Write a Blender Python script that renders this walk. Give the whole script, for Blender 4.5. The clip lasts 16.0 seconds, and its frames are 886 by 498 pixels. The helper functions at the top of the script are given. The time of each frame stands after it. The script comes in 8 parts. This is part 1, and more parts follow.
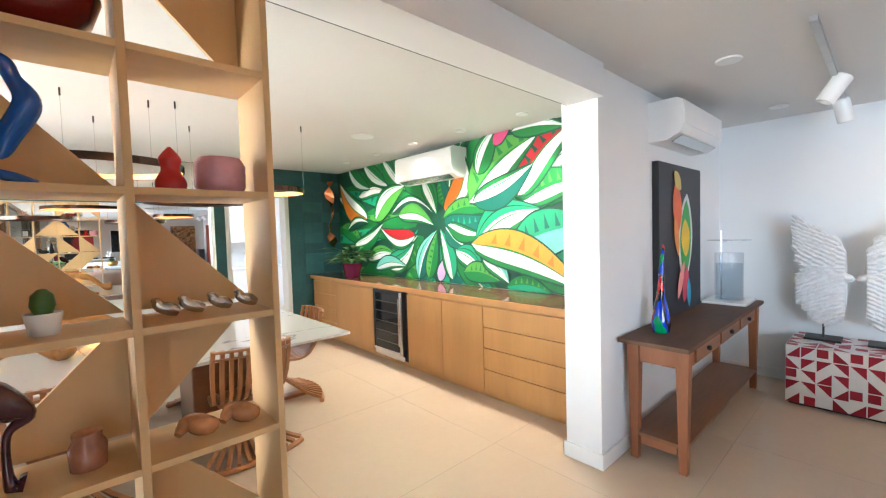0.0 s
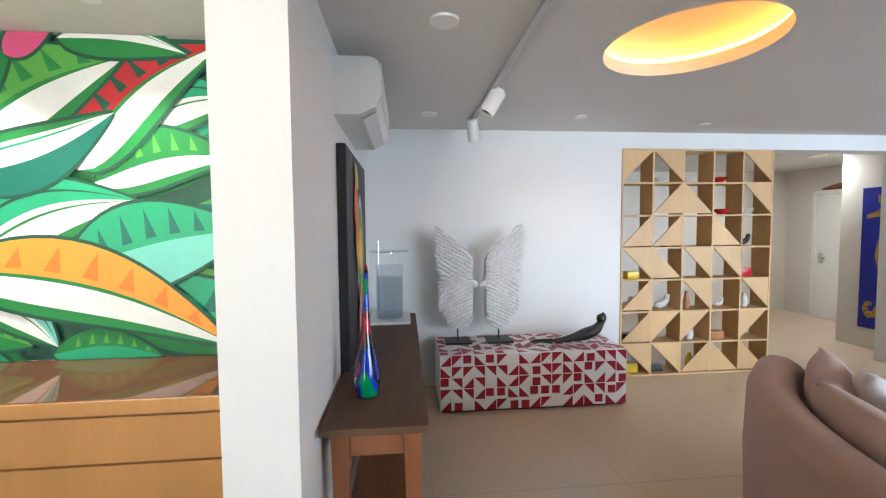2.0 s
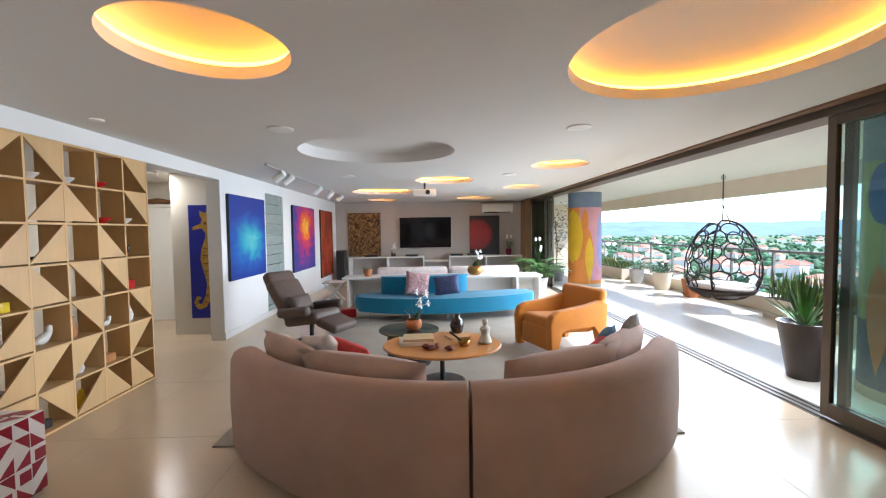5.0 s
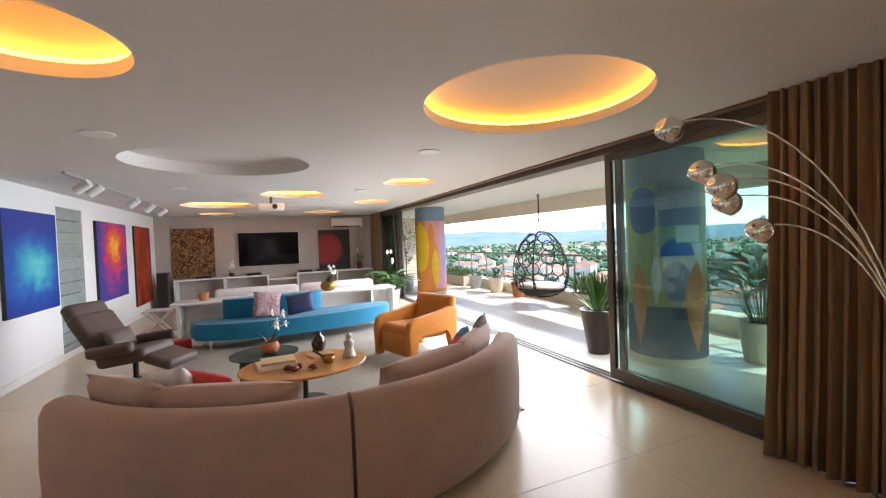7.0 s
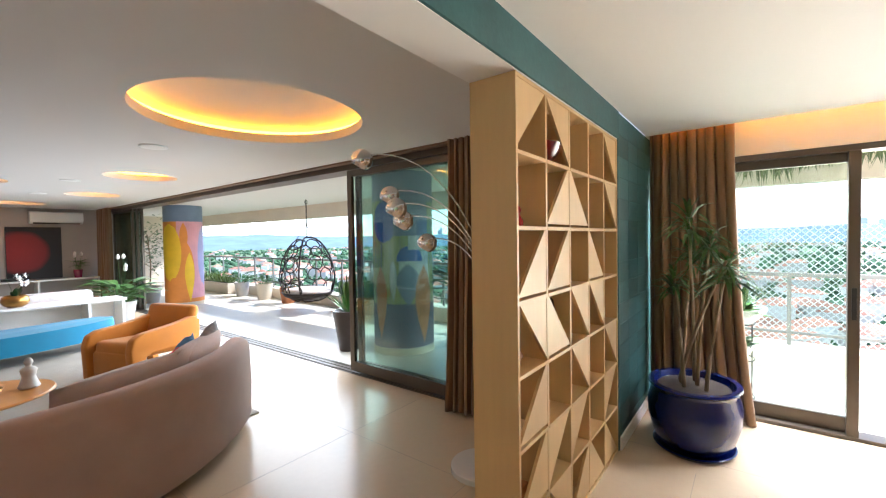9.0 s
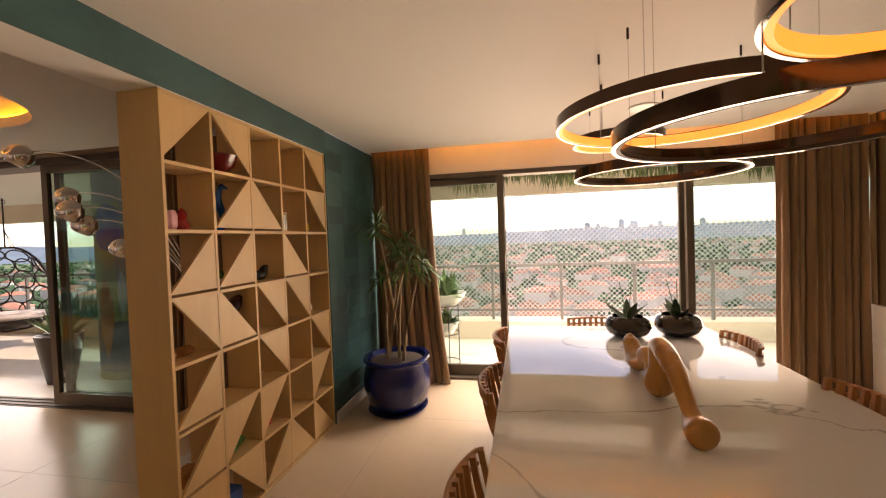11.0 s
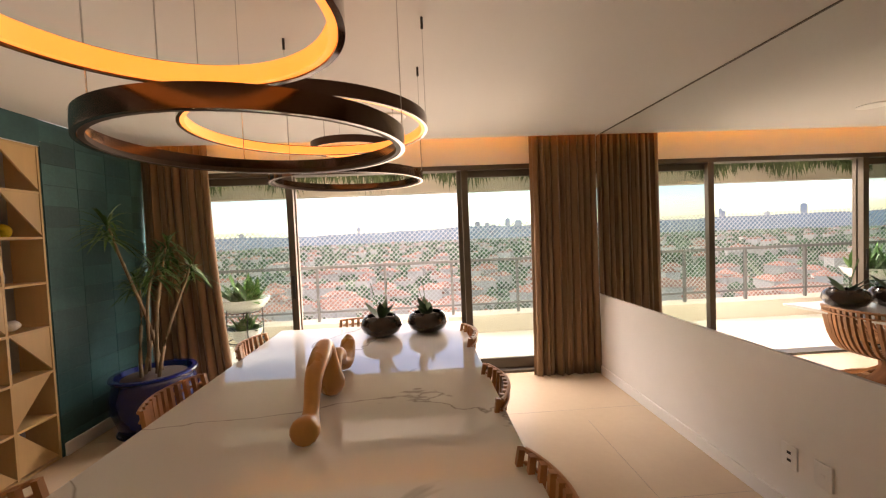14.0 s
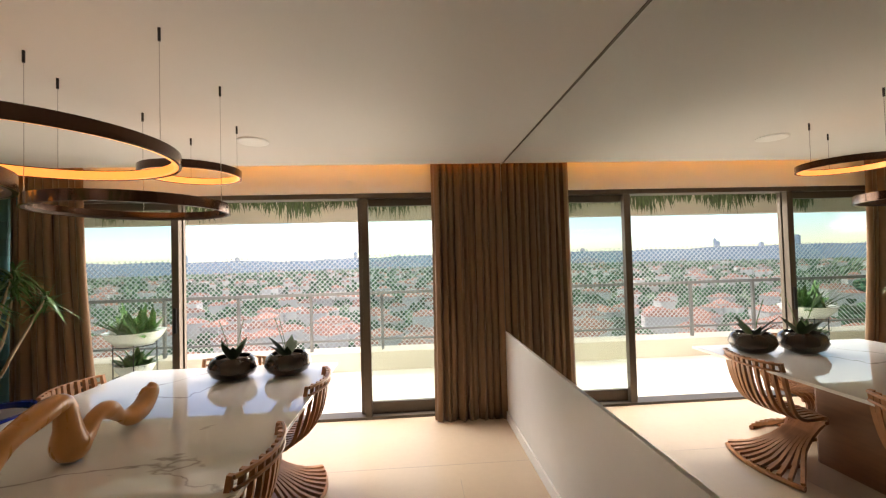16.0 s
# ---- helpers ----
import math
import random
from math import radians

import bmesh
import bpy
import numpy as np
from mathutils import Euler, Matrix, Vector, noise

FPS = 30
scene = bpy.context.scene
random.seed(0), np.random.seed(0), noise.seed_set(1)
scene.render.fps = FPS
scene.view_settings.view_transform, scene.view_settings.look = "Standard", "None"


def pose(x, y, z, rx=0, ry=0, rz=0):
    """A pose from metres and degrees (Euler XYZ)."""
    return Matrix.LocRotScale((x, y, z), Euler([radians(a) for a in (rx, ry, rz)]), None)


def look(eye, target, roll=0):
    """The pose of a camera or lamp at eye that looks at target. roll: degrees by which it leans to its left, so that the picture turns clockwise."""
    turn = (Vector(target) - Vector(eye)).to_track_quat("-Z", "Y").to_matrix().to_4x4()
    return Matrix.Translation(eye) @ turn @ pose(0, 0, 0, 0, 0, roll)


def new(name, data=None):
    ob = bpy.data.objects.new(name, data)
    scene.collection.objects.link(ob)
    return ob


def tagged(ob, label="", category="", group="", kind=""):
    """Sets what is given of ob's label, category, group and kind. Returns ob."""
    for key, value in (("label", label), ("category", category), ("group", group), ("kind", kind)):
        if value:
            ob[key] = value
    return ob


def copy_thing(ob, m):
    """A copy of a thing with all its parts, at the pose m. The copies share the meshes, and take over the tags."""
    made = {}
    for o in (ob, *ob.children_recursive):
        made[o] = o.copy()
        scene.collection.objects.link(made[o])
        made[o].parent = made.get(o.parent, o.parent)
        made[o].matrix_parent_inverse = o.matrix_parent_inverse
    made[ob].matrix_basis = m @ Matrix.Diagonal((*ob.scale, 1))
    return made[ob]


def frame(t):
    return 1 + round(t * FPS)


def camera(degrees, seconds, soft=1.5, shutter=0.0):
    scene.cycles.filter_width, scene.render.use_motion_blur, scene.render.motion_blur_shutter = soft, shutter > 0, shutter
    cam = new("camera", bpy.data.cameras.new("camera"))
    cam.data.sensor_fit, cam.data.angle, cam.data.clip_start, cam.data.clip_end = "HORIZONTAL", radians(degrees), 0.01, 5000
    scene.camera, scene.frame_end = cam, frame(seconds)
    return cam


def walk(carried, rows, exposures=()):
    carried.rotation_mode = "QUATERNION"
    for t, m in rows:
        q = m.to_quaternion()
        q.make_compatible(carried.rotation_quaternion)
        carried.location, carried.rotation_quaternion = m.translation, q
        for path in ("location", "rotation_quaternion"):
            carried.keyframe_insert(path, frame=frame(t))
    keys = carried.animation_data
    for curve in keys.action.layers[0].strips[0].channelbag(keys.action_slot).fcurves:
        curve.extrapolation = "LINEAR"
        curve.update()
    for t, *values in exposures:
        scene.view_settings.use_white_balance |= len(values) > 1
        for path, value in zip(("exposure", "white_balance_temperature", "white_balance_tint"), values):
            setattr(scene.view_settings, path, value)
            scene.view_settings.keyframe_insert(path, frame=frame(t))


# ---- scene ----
cam = camera(95.0, 16.0, soft=1.2)
PATH = [
    (0, (0.002, 1.418, 1.557), (-1.343, -0.06, 1.47), -1.7),
    (0.5, (-0.302, 1.151, 1.541), (-1.835, -0.133, 1.494), -0.9),
    (1, (-0.581, 0.946, 1.559), (-2.359, 0.031, 1.522), -0.6),
    (1.5, (-0.832, 0.717, 1.579), (-2.795, 0.341, 1.525), -1.2),
    (2, (-1.081, 0.557, 1.594), (-3.069, 0.741, 1.487), -0.5),
    (2.5, (-1.324, 0.429, 1.581), (-3.186, 1.152, 1.485), -0.3),
    (3, (-1.542, 0.28, 1.562), (-3.103, 1.525, 1.442), -0.8),
    (3.5, (-1.766, 0.181, 1.551), (-2.891, 1.83, 1.426), -0.6),
    (4, (-1.909, 0.096, 1.584), (-2.543, 1.989, 1.477), -0.2),
    (4.5, (-1.97, -0.016, 1.594), (-2.205, 1.968, 1.501), -0.3),
    (7, (-2.195, -0.246, 1.622), (-1.403, 1.59, 1.575), -2.2),
    (7.5, (-2.23, -0.353, 1.625), (-1.251, 1.391, 1.583), -1.8),
    (8, (-2.234, -0.466, 1.624), (-1.053, 1.147, 1.581), -1.8),
    (8.5, (-2.15, -0.588, 1.639), (-0.76, 0.85, 1.591), -2.0),
    (9, (-2.015, -0.811, 1.631), (-0.429, 0.406, 1.58), -0.9),
    (9.5, (-1.964, -1.036, 1.628), (-0.207, -0.083, 1.574), -1.1),
    (10, (-2.01, -1.264, 1.613), (-0.149, -0.534, 1.559), -1.5),
    (12.5, (-2.071, -2.131, 1.582), (-0.073, -2.06, 1.523), -2.5),
    (13, (-2.007, -2.294, 1.585), (-0.008, -2.291, 1.516), -2.5),
    (13.5, (-1.994, -2.496, 1.603), (0.004, -2.555, 1.527), -2.4),
    (14, (-2.012, -2.772, 1.584), (-0.017, -2.891, 1.507), -2.4),
    (14.5, (-2.034, -3.075, 1.636), (-0.041, -3.22, 1.533), -2.5),
    (15, (-1.888, -3.216, 1.558), (0.098, -3.439, 1.501), -2.2),
    (15.5, (-1.822, -3.507, 1.586), (0.169, -3.7, 1.58), -1.7),
    (16, (-1.81, -3.808, 1.611), (0.185, -3.947, 1.661), -1.6),
]
walk(cam, [(t, look(eye, target, roll)) for t, eye, target, roll in PATH],
     exposures=[(0, 1.6, 5400, 9), (1, 1.3, 5400, 9), (2, 1.12, 5500, 9), (3.3, 1.25, 5700, 10), (4, 1.08, 5600, 10), (4.5, 1.0, 5700, 10), (7, 0.8, 6250, 15), (8.5, 0.95, 6100, 14), (9.4, 0.75, 5800, 10), (10, 0.3, 7100, 22), (12.5, -0.15, 8800, 31), (14.5, -0.02, 7250, 24), (16, -0.1, 6900, 18)])

# ---- light ----
world = bpy.data.worlds.new("sky")
scene.world = world
world.use_nodes = True
_n, _l = world.node_tree.nodes, world.node_tree.links
_sky = _n.new("ShaderNodeTexSky")
_sky.sky_type, _sky.sun_disc = "NISHITA", False
_sky.dust_density, _sky.ozone_density = 0.15, 4.0
_sky.sun_elevation, _sky.sun_rotation = radians(45.5), radians(113)
_co = _n.new("ShaderNodeTexCoord")
_cl = _n.new("ShaderNodeTexNoise")
_cl.inputs["Scale"].default_value, _cl.inputs["Detail"].default_value = 3.2, 9
_map = _n.new("ShaderNodeMapping")
_map.inputs["Scale"].default_value = (1, 1, 2.6)
_ramp = _n.new("ShaderNodeValToRGB")
_ramp.color_ramp.elements[0].position, _ramp.color_ramp.elements[1].position = 0.50, 0.69
_mix = _n.new("ShaderNodeMix")
_mix.data_type = "RGBA"
_mix.inputs["B"].default_value = (24, 24, 24.5, 1)
_l.new(_co.outputs["Generated"], _map.inputs["Vector"])
_l.new(_map.outputs["Vector"], _cl.inputs["Vector"])
_l.new(_cl.outputs["Fac"], _ramp.inputs["Fac"])
_l.new(_ramp.outputs["Color"], _mix.inputs["Factor"])
_gain = _n.new("ShaderNodeVectorMath")
_gain.operation = "SCALE"
_gain.inputs["Scale"].default_value = 1.8
_l.new(_sky.outputs["Color"], _gain.inputs[0])
_l.new(_gain.outputs[0], _mix.inputs["A"])
_l.new(_mix.outputs["Result"], _n["Background"].inputs["Color"])
_n["Background"].inputs["Strength"].default_value = 0.15


def lamp(name, kind, m, energy, color, **more):
    d = bpy.data.lights.new(name, kind)
    d.energy, d.color = energy, color
    if kind == "SUN":
        d.angle = more["angle"]
    if kind == "AREA":
        d.shape, d.size, d.size_y = "RECTANGLE", more["size"][0], more["size"][1]
        d.spread = radians(more.get("spread", 180))
    if kind == "POINT":
        d.shadow_soft_size = more["radius"]
    if kind == "SPOT":
        d.shadow_soft_size, d.spot_size, d.spot_blend = more["radius"], radians(more["cone"]), 0.6
    ob = new(name, d)
    ob.matrix_world = m
    return ob


# sun over the terrace side, high, so that only the terrace edge is lit
lamp("sun", "SUN", look((14, -6, 15.6), (0, 0, 0)), 5.0, (1, 0.95, 0.87), angle=radians(0.6))
# area lamps added in place of skylight by the wide terrace opening and the dining windows
lamp("skylight_terrace", "AREA", pose(1.6, 7.1, 1.25, 0, 60, 0), 200, (0.90, 0.96, 1.0), size=(2.1, 7.6), spread=140)
lamp("skylight_dining", "AREA", pose(2.62, -2.35, 1.25, 0, 103, -23), 28, (1.0, 0.88, 0.70), size=(1.9, 3.6), spread=66)
# added fill, out of sight under the balcony ceiling, for the dining floor
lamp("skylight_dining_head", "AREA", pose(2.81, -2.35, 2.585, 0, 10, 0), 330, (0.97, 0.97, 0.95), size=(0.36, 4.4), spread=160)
# ---- building helpers ----
def mesh_of(bm, name, material, smooth=False):
    me = bpy.data.meshes.new(name)
    bmesh.ops.recalc_face_normals(bm, faces=bm.faces)
    bm.to_mesh(me)
    bm.free()
    if smooth:
        me.shade_smooth() if smooth is True else me.set_sharp_from_angle(angle=radians(smooth))
    if material:
        me.materials.append(material)
    return me


def part(name, bm, material, parent, label="", smooth=False):
    ob = new(name, mesh_of(bm, name, material, smooth))
    ob.parent = parent
    return tagged(ob, label)


def thing(name, label, category, x=0, y=0, z=0, rz=0, group=""):
    ob = new(name)
    ob.empty_display_size = 0.1
    ob.matrix_basis = pose(x, y, z, 0, 0, rz)
    return tagged(ob, label, category, group)


def single(name, bm, material, label, category, x=0, y=0, z=0, rz=0, group="", smooth=False):
    ob = new(name, mesh_of(bm, name, material, smooth))
    ob.matrix_basis = pose(x, y, z, 0, 0, rz)
    return tagged(ob, label, category, group)


def structure(name, bm, material, label, smooth=False):
    return tagged(new(name, mesh_of(bm, name, material, smooth)), label, "", "", "structure")


def cuboid(bm, x0, x1, y0, y1, z0, z1, bevel=0.0):
    v = [bm.verts.new((x, y, z)) for z in (z0, z1) for x, y in ((x0, y0), (x1, y0), (x1, y1), (x0, y1))]
    fs = [bm.faces.new([v[i] for i in f]) for f in ((3, 2, 1, 0), (4, 5, 6, 7), (0, 1, 5, 4), (1, 2, 6, 5), (2, 3, 7, 6), (3, 0, 4, 7))]
    if bevel:
        es = list({e for f in fs for e in f.edges})
        bmesh.ops.bevel(bm, geom=es, offset=bevel, segments=2, affect="EDGES", profile=0.6)
    return bm


def B(*a, bevel=0.0):
    return cuboid(bmesh.new(), *a, bevel=bevel)


def tube(bm, pts, r, seg=8, r1=None, closed=False):
    """A round rod along points; r to r1."""
    pts = [Vector(p) for p in pts]
    n = len(pts)
    rings = []
    up = Vector((0, 0, 1))
    for i, p in enumerate(pts):
        a, b = (pts[i - 1], pts[(i + 1) % n]) if closed else (pts[max(i - 1, 0)], pts[min(i + 1, n - 1)])
        d = (b - a).normalized()
        s = d.cross(up if abs(d.z) < 0.95 else Vector((1, 0, 0))).normalized()
        u = s.cross(d)
        rr = r if r1 is None else r + (r1 - r) * i / max(n - 1, 1)
        rings.append([bm.verts.new(p + rr * (math.cos(2 * math.pi * k / seg) * s + math.sin(2 * math.pi * k / seg) * u)) for k in range(seg)])
    for i in range(n if closed else n - 1):
        a, b = rings[i], rings[(i + 1) % n]
        for k in range(seg):
            bm.faces.new((a[k], a[(k + 1) % seg], b[(k + 1) % seg], b[k]))
    if not closed:
        bm.faces.new(rings[0]), bm.faces.new(rings[-1])
    return bm


def T(*a, **k):
    return tube(bmesh.new(), *a, **k)


def lathe(bm, profile, seg=32, cx=0, cy=0, cz=0, sx=1, sy=1):
    """A turned body: profile of (radius, height)."""
    rings = []
    for r, z in profile:
        if r < 1e-5:
            rings.append([bm.verts.new((cx, cy, cz + z))])
        else:
            rings.append([bm.verts.new((cx + sx * r * math.cos(2 * math.pi * k / seg), cy + sy * r * math.sin(2 * math.pi * k / seg), cz + z)) for k in range(seg)])
    for a, b in zip(rings, rings[1:]):
        for k in range(seg):
            j = (k + 1) % seg
            q = [a[k], a[j], b[j], b[k]] if len(a) > 1 and len(b) > 1 else ([a[0], b[j], b[k]] if len(a) == 1 and len(b) > 1 else [a[k], a[j], b[0]])
            if len(set(q)) > 2:
                bm.faces.new(q)
    for end in (rings[0], rings[-1]):
        if len(end) > 2:
            bm.faces.new(end)
    return bm


def L(profile, **k):
    return lathe(bmesh.new(), profile, **k)


def prism(bm, pts, axis, a, b):
    """A flat shape with thickness: pts in the two other axes, from a to b along axis."""
    def at(p, h):
        return {"x": (h, p[0], p[1]), "y": (p[0], h, p[1]), "z": (p[0], p[1], h)}[axis]
    lo, hi = [bm.verts.new(at(p, a)) for p in pts], [bm.verts.new(at(p, b)) for p in pts]
    bm.faces.new(lo), bm.faces.new(hi[::-1])
    n = len(pts)
    for i in range(n):
        bm.faces.new((lo[i], hi[i], hi[(i + 1) % n], lo[(i + 1) % n]))
    return bm


def P(*a):
    return prism(bmesh.new(), *a)


def pillow(bm, w, d, h, seg=10, m=None, puff=0.5):
    """A stuffed cushion of size w, d, h, pinched at its seam."""
    grid = {}
    for s in (1, -1):
        for i in range(seg + 1):
            for j in range(seg + 1):
                u, v = 2 * i / seg - 1, 2 * j / seg - 1
                e = (max(0, 1 - abs(u) ** 3) * max(0, 1 - abs(v) ** 3)) ** puff
                edge = i in (0, seg) or j in (0, seg)
                if edge and s == -1:
                    grid[s, i, j] = grid[1, i, j]
                    continue
                pin = 1 - 0.07 * (1 - abs(u) ** 2) * (abs(v) ** 3) - 0.07 * (1 - abs(v) ** 2) * abs(u) ** 3
                wob = 0.05 * noise.noise((u * 2 + s, v * 2, w * 9))
                p = Vector((u * w / 2 * pin, v * d / 2 * pin, s * h / 2 * e * (1 + wob)))
                grid[s, i, j] = bm.verts.new(m @ p if m else p)
    for s in (1, -1):
        for i in range(seg):
            for j in range(seg):
                q = [grid[s, i, j], grid[s, i + 1, j], grid[s, i + 1, j + 1], grid[s, i, j + 1]]
                bm.faces.new(q if s == 1 else q[::-1])
    return bm


def leaf(bm, base, tip, width, fold=0.25, seg=4, droop=0.0):
    """A pointed leaf blade folded along its rib."""
    base, tip = Vector(base), Vector(tip)
    d = tip - base
    side = d.cross(Vector((0, 0, 1)))
    side = side.normalized() if side.length > 1e-4 else Vector((1, 0, 0))
    up = side.cross(d).normalized()
    prev = None
    for i in range(seg + 1):
        t = i / seg
        w = width * math.sin(math.pi * min(0.98, 0.12 + 0.88 * t)) * 0.5
        c = base + d * t - Vector((0, 0, droop * t * t))
        row = [bm.verts.new(c - side * w + up * w * fold), bm.verts.new(c), bm.verts.new(c + side * w + up * w * fold)]
        if prev:
            bm.faces.new((prev[0], prev[1], row[1], row[0])), bm.faces.new((prev[1], prev[2], row[2], row[1]))
        prev = row
    return bm


# ---- materials ----
def mat(name, color, rough=0.5, metal=0.0, vary=0.12, scale=6.0, bump=0.0, bscale=60.0, stretch=(1, 1, 1), rand=0.0, coat=0.0, sheen=0.0, emit=None, trans=0.0, ior=1.45, island=False):
    """A surface with broad stains and fine grain; rand: how far one piece differs from the next."""
    m = bpy.data.materials.new(name)
    m.use_nodes = True
    n, l = m.node_tree.nodes, m.node_tree.links
    b = n["Principled BSDF"]
    c3 = (*color, 1) if len(color) == 3 else color
    co, mp = n.new("ShaderNodeTexCoord"), n.new("ShaderNodeMapping")
    mp.inputs["Scale"].default_value = stretch
    l.new(co.outputs["Object"], mp.inputs["Vector"])
    n1, n2 = n.new("ShaderNodeTexNoise"), n.new("ShaderNodeTexNoise")
    n1.inputs["Scale"].default_value, n1.inputs["Detail"].default_value = scale, 6
    n2.inputs["Scale"].default_value, n2.inputs["Detail"].default_value = bscale, 3
    l.new(mp.outputs[0], n1.inputs["Vector"]), l.new(mp.outputs[0], n2.inputs["Vector"])
    add = n.new("ShaderNodeMath")
    add.operation = "MULTIPLY_ADD"
    add.inputs[1].default_value = 0.35
    l.new(n2.outputs["Fac"], add.inputs[0]), l.new(n1.outputs["Fac"], add.inputs[2])
    rmp = n.new("ShaderNodeMapRange")
    rmp.inputs["From Min"].default_value, rmp.inputs["From Max"].default_value = 0.35, 1.0
    rmp.inputs["To Min"].default_value, rmp.inputs["To Max"].default_value = 1 - vary, 1 + vary
    l.new(add.outputs[0], rmp.inputs["Value"])
    val = rmp.outputs[0]
    if rand:
        info = n.new("ShaderNodeNewGeometry" if island else "ShaderNodeObjectInfo")
        rr = n.new("ShaderNodeMapRange")
        rr.inputs["To Min"].default_value, rr.inputs["To Max"].default_value = 1 - rand, 1 + rand
        l.new(info.outputs["Random Per Island" if island else "Random"], rr.inputs["Value"])
        mm = n.new("ShaderNodeMath")
        mm.operation = "MULTIPLY"
        l.new(val, mm.inputs[0]), l.new(rr.outputs[0], mm.inputs[1])
        val = mm.outputs[0]
    mix = n.new("ShaderNodeMix")
    mix.data_type, mix.blend_type = "RGBA", "MULTIPLY"
    mix.inputs["Factor"].default_value = 1
    mix.inputs["A"].default_value = c3
    l.new(val, mix.inputs["B"])
    l.new(mix.outputs["Result"], b.inputs["Base Color"])
    b.inputs["Roughness"].default_value, b.inputs["Metallic"].default_value = rough, metal
    if rough > 0.08 and not trans:
        rv = n.new("ShaderNodeMapRange")
        rv.inputs["To Min"].default_value, rv.inputs["To Max"].default_value = rough * 0.85, min(1, rough * 1.15)
        l.new(n1.outputs["Fac"], rv.inputs["Value"]), l.new(rv.outputs[0], b.inputs["Roughness"])
    b.inputs["Coat Weight"].default_value, b.inputs["Coat Roughness"].default_value = coat, 0.1
    b.inputs["Sheen Weight"].default_value = sheen
    b.inputs["Transmission Weight"].default_value, b.inputs["IOR"].default_value = trans, ior
    if bump:
        bp = n.new("ShaderNodeBump")
        bp.inputs["Strength"].default_value, bp.inputs["Distance"].default_value = bump, 0.01
        l.new(n2.outputs["Fac"], bp.inputs["Height"]), l.new(bp.outputs[0], b.inputs["Normal"])
    if emit:
        b.inputs["Emission Color"].default_value, b.inputs["Emission Strength"].default_value = (*emit[0], 1), emit[1]
    return m


def tone(m):
    return m.node_tree.nodes["Principled BSDF"]


def glass(name, color=(1, 1, 1), rough=0.0, tint=0.9, gloss=0.12):
    """A thin pane: lets light straight through, with a mirror gloss that grows at a slant."""
    m = bpy.data.materials.new(name)
    m.use_nodes = True
    n, l = m.node_tree.nodes, m.node_tree.links
    n.remove(n["Principled BSDF"])
    tr, gl, lw, mx = n.new("ShaderNodeBsdfTransparent"), n.new("ShaderNodeBsdfGlossy"), n.new("ShaderNodeLayerWeight"), n.new("ShaderNodeMixShader")
    tr.inputs["Color"].default_value = (color[0] * tint, color[1] * tint, color[2] * tint, 1)
    gl.inputs["Roughness"].default_value = rough
    lw.inputs["Blend"].default_value = 0.5
    pw, ma = n.new("ShaderNodeMath"), n.new("ShaderNodeMath")
    pw.operation, pw.inputs[1].default_value = "POWER", 4.0
    ma.operation, ma.inputs[1].default_value, ma.inputs[2].default_value = "MULTIPLY_ADD", 0.75, gloss * 0.4
    l.new(lw.outputs["Facing"], pw.inputs[0]), l.new(pw.outputs[0], ma.inputs[0])
    l.new(ma.outputs[0], mx.inputs[0]), l.new(tr.outputs[0], mx.inputs[1]), l.new(gl.outputs[0], mx.inputs[2])
    l.new(mx.outputs[0], n["Material Output"].inputs["Surface"])
    return m


M_WALL = mat("white_wall_paint", (0.80, 0.80, 0.79), 0.6, vary=0.03, scale=1.5, bump=0.05, bscale=220)
M_CEIL = mat("white_ceiling_paint", (0.68, 0.665, 0.64), 0.7, vary=0.02, scale=1.0, bump=0.03, bscale=200)
M_TVWALL = mat("greige_wall_paint", (0.42, 0.38, 0.34), 0.6, vary=0.05, scale=2, bump=0.05, bscale=200)
M_FLOOR = mat("beige_porcelain_floor", (0.60, 0.475, 0.34), 0.22, vary=0.06, scale=1.2, bscale=18)
M_JOINT = mat("floor_joint", (0.36, 0.31, 0.25), 0.8, vary=0.05)
M_TEAL = mat("teal_wall_tile", (0.03, 0.10, 0.105), 0.55, vary=0.3, scale=4, bump=0.15, bscale=40, rand=0.25)
M_TEALP = mat("teal_wall_plaster", (0.03, 0.10, 0.105), 0.6, vary=0.3, scale=3, bump=0.12, bscale=35)
M_OAK = mat("light_oak_veneer", (0.62, 0.41, 0.19), 0.42, vary=0.12, scale=3, bscale=30, stretch=(1, 1, 0.12), rand=0.06, bump=0.03)
M_OAKX = mat("light_oak_shelf", (0.62, 0.41, 0.19), 0.42, vary=0.12, scale=3, bscale=30, stretch=(0.12, 1, 1), rand=0.05, bump=0.03)
M_CRED = mat("honey_oak_front", (0.52, 0.27, 0.085), 0.4, vary=0.15, scale=4, bscale=36, stretch=(1, 1, 0.1), rand=0.05, bump=0.03)
M_ALU = mat("bronze_anodised_aluminium", (0.11, 0.09, 0.07), 0.4, metal=0.4, vary=0.05)
M_STEEL = mat("brushed_steel", (0.62, 0.62, 0.62), 0.25, metal=1, vary=0.05)
M_CHROME = mat("polished_chrome", (0.85, 0.85, 0.85), 0.06, metal=1, vary=0.02)
M_BLACK = mat("black_metal", (0.02, 0.02, 0.02), 0.45, vary=0.1)
M_WHITE = mat("white_plastic", (0.80, 0.80, 0.78), 0.35, vary=0.02)
M_LACQ = mat("white_lacquer", (0.80, 0.79, 0.76), 0.25, vary=0.02)
M_DARKWOOD = mat("brown_varnished_wood", (0.20, 0.085, 0.035), 0.38, vary=0.3, scale=5, bscale=40, stretch=(0.15, 1, 1), bump=0.06)
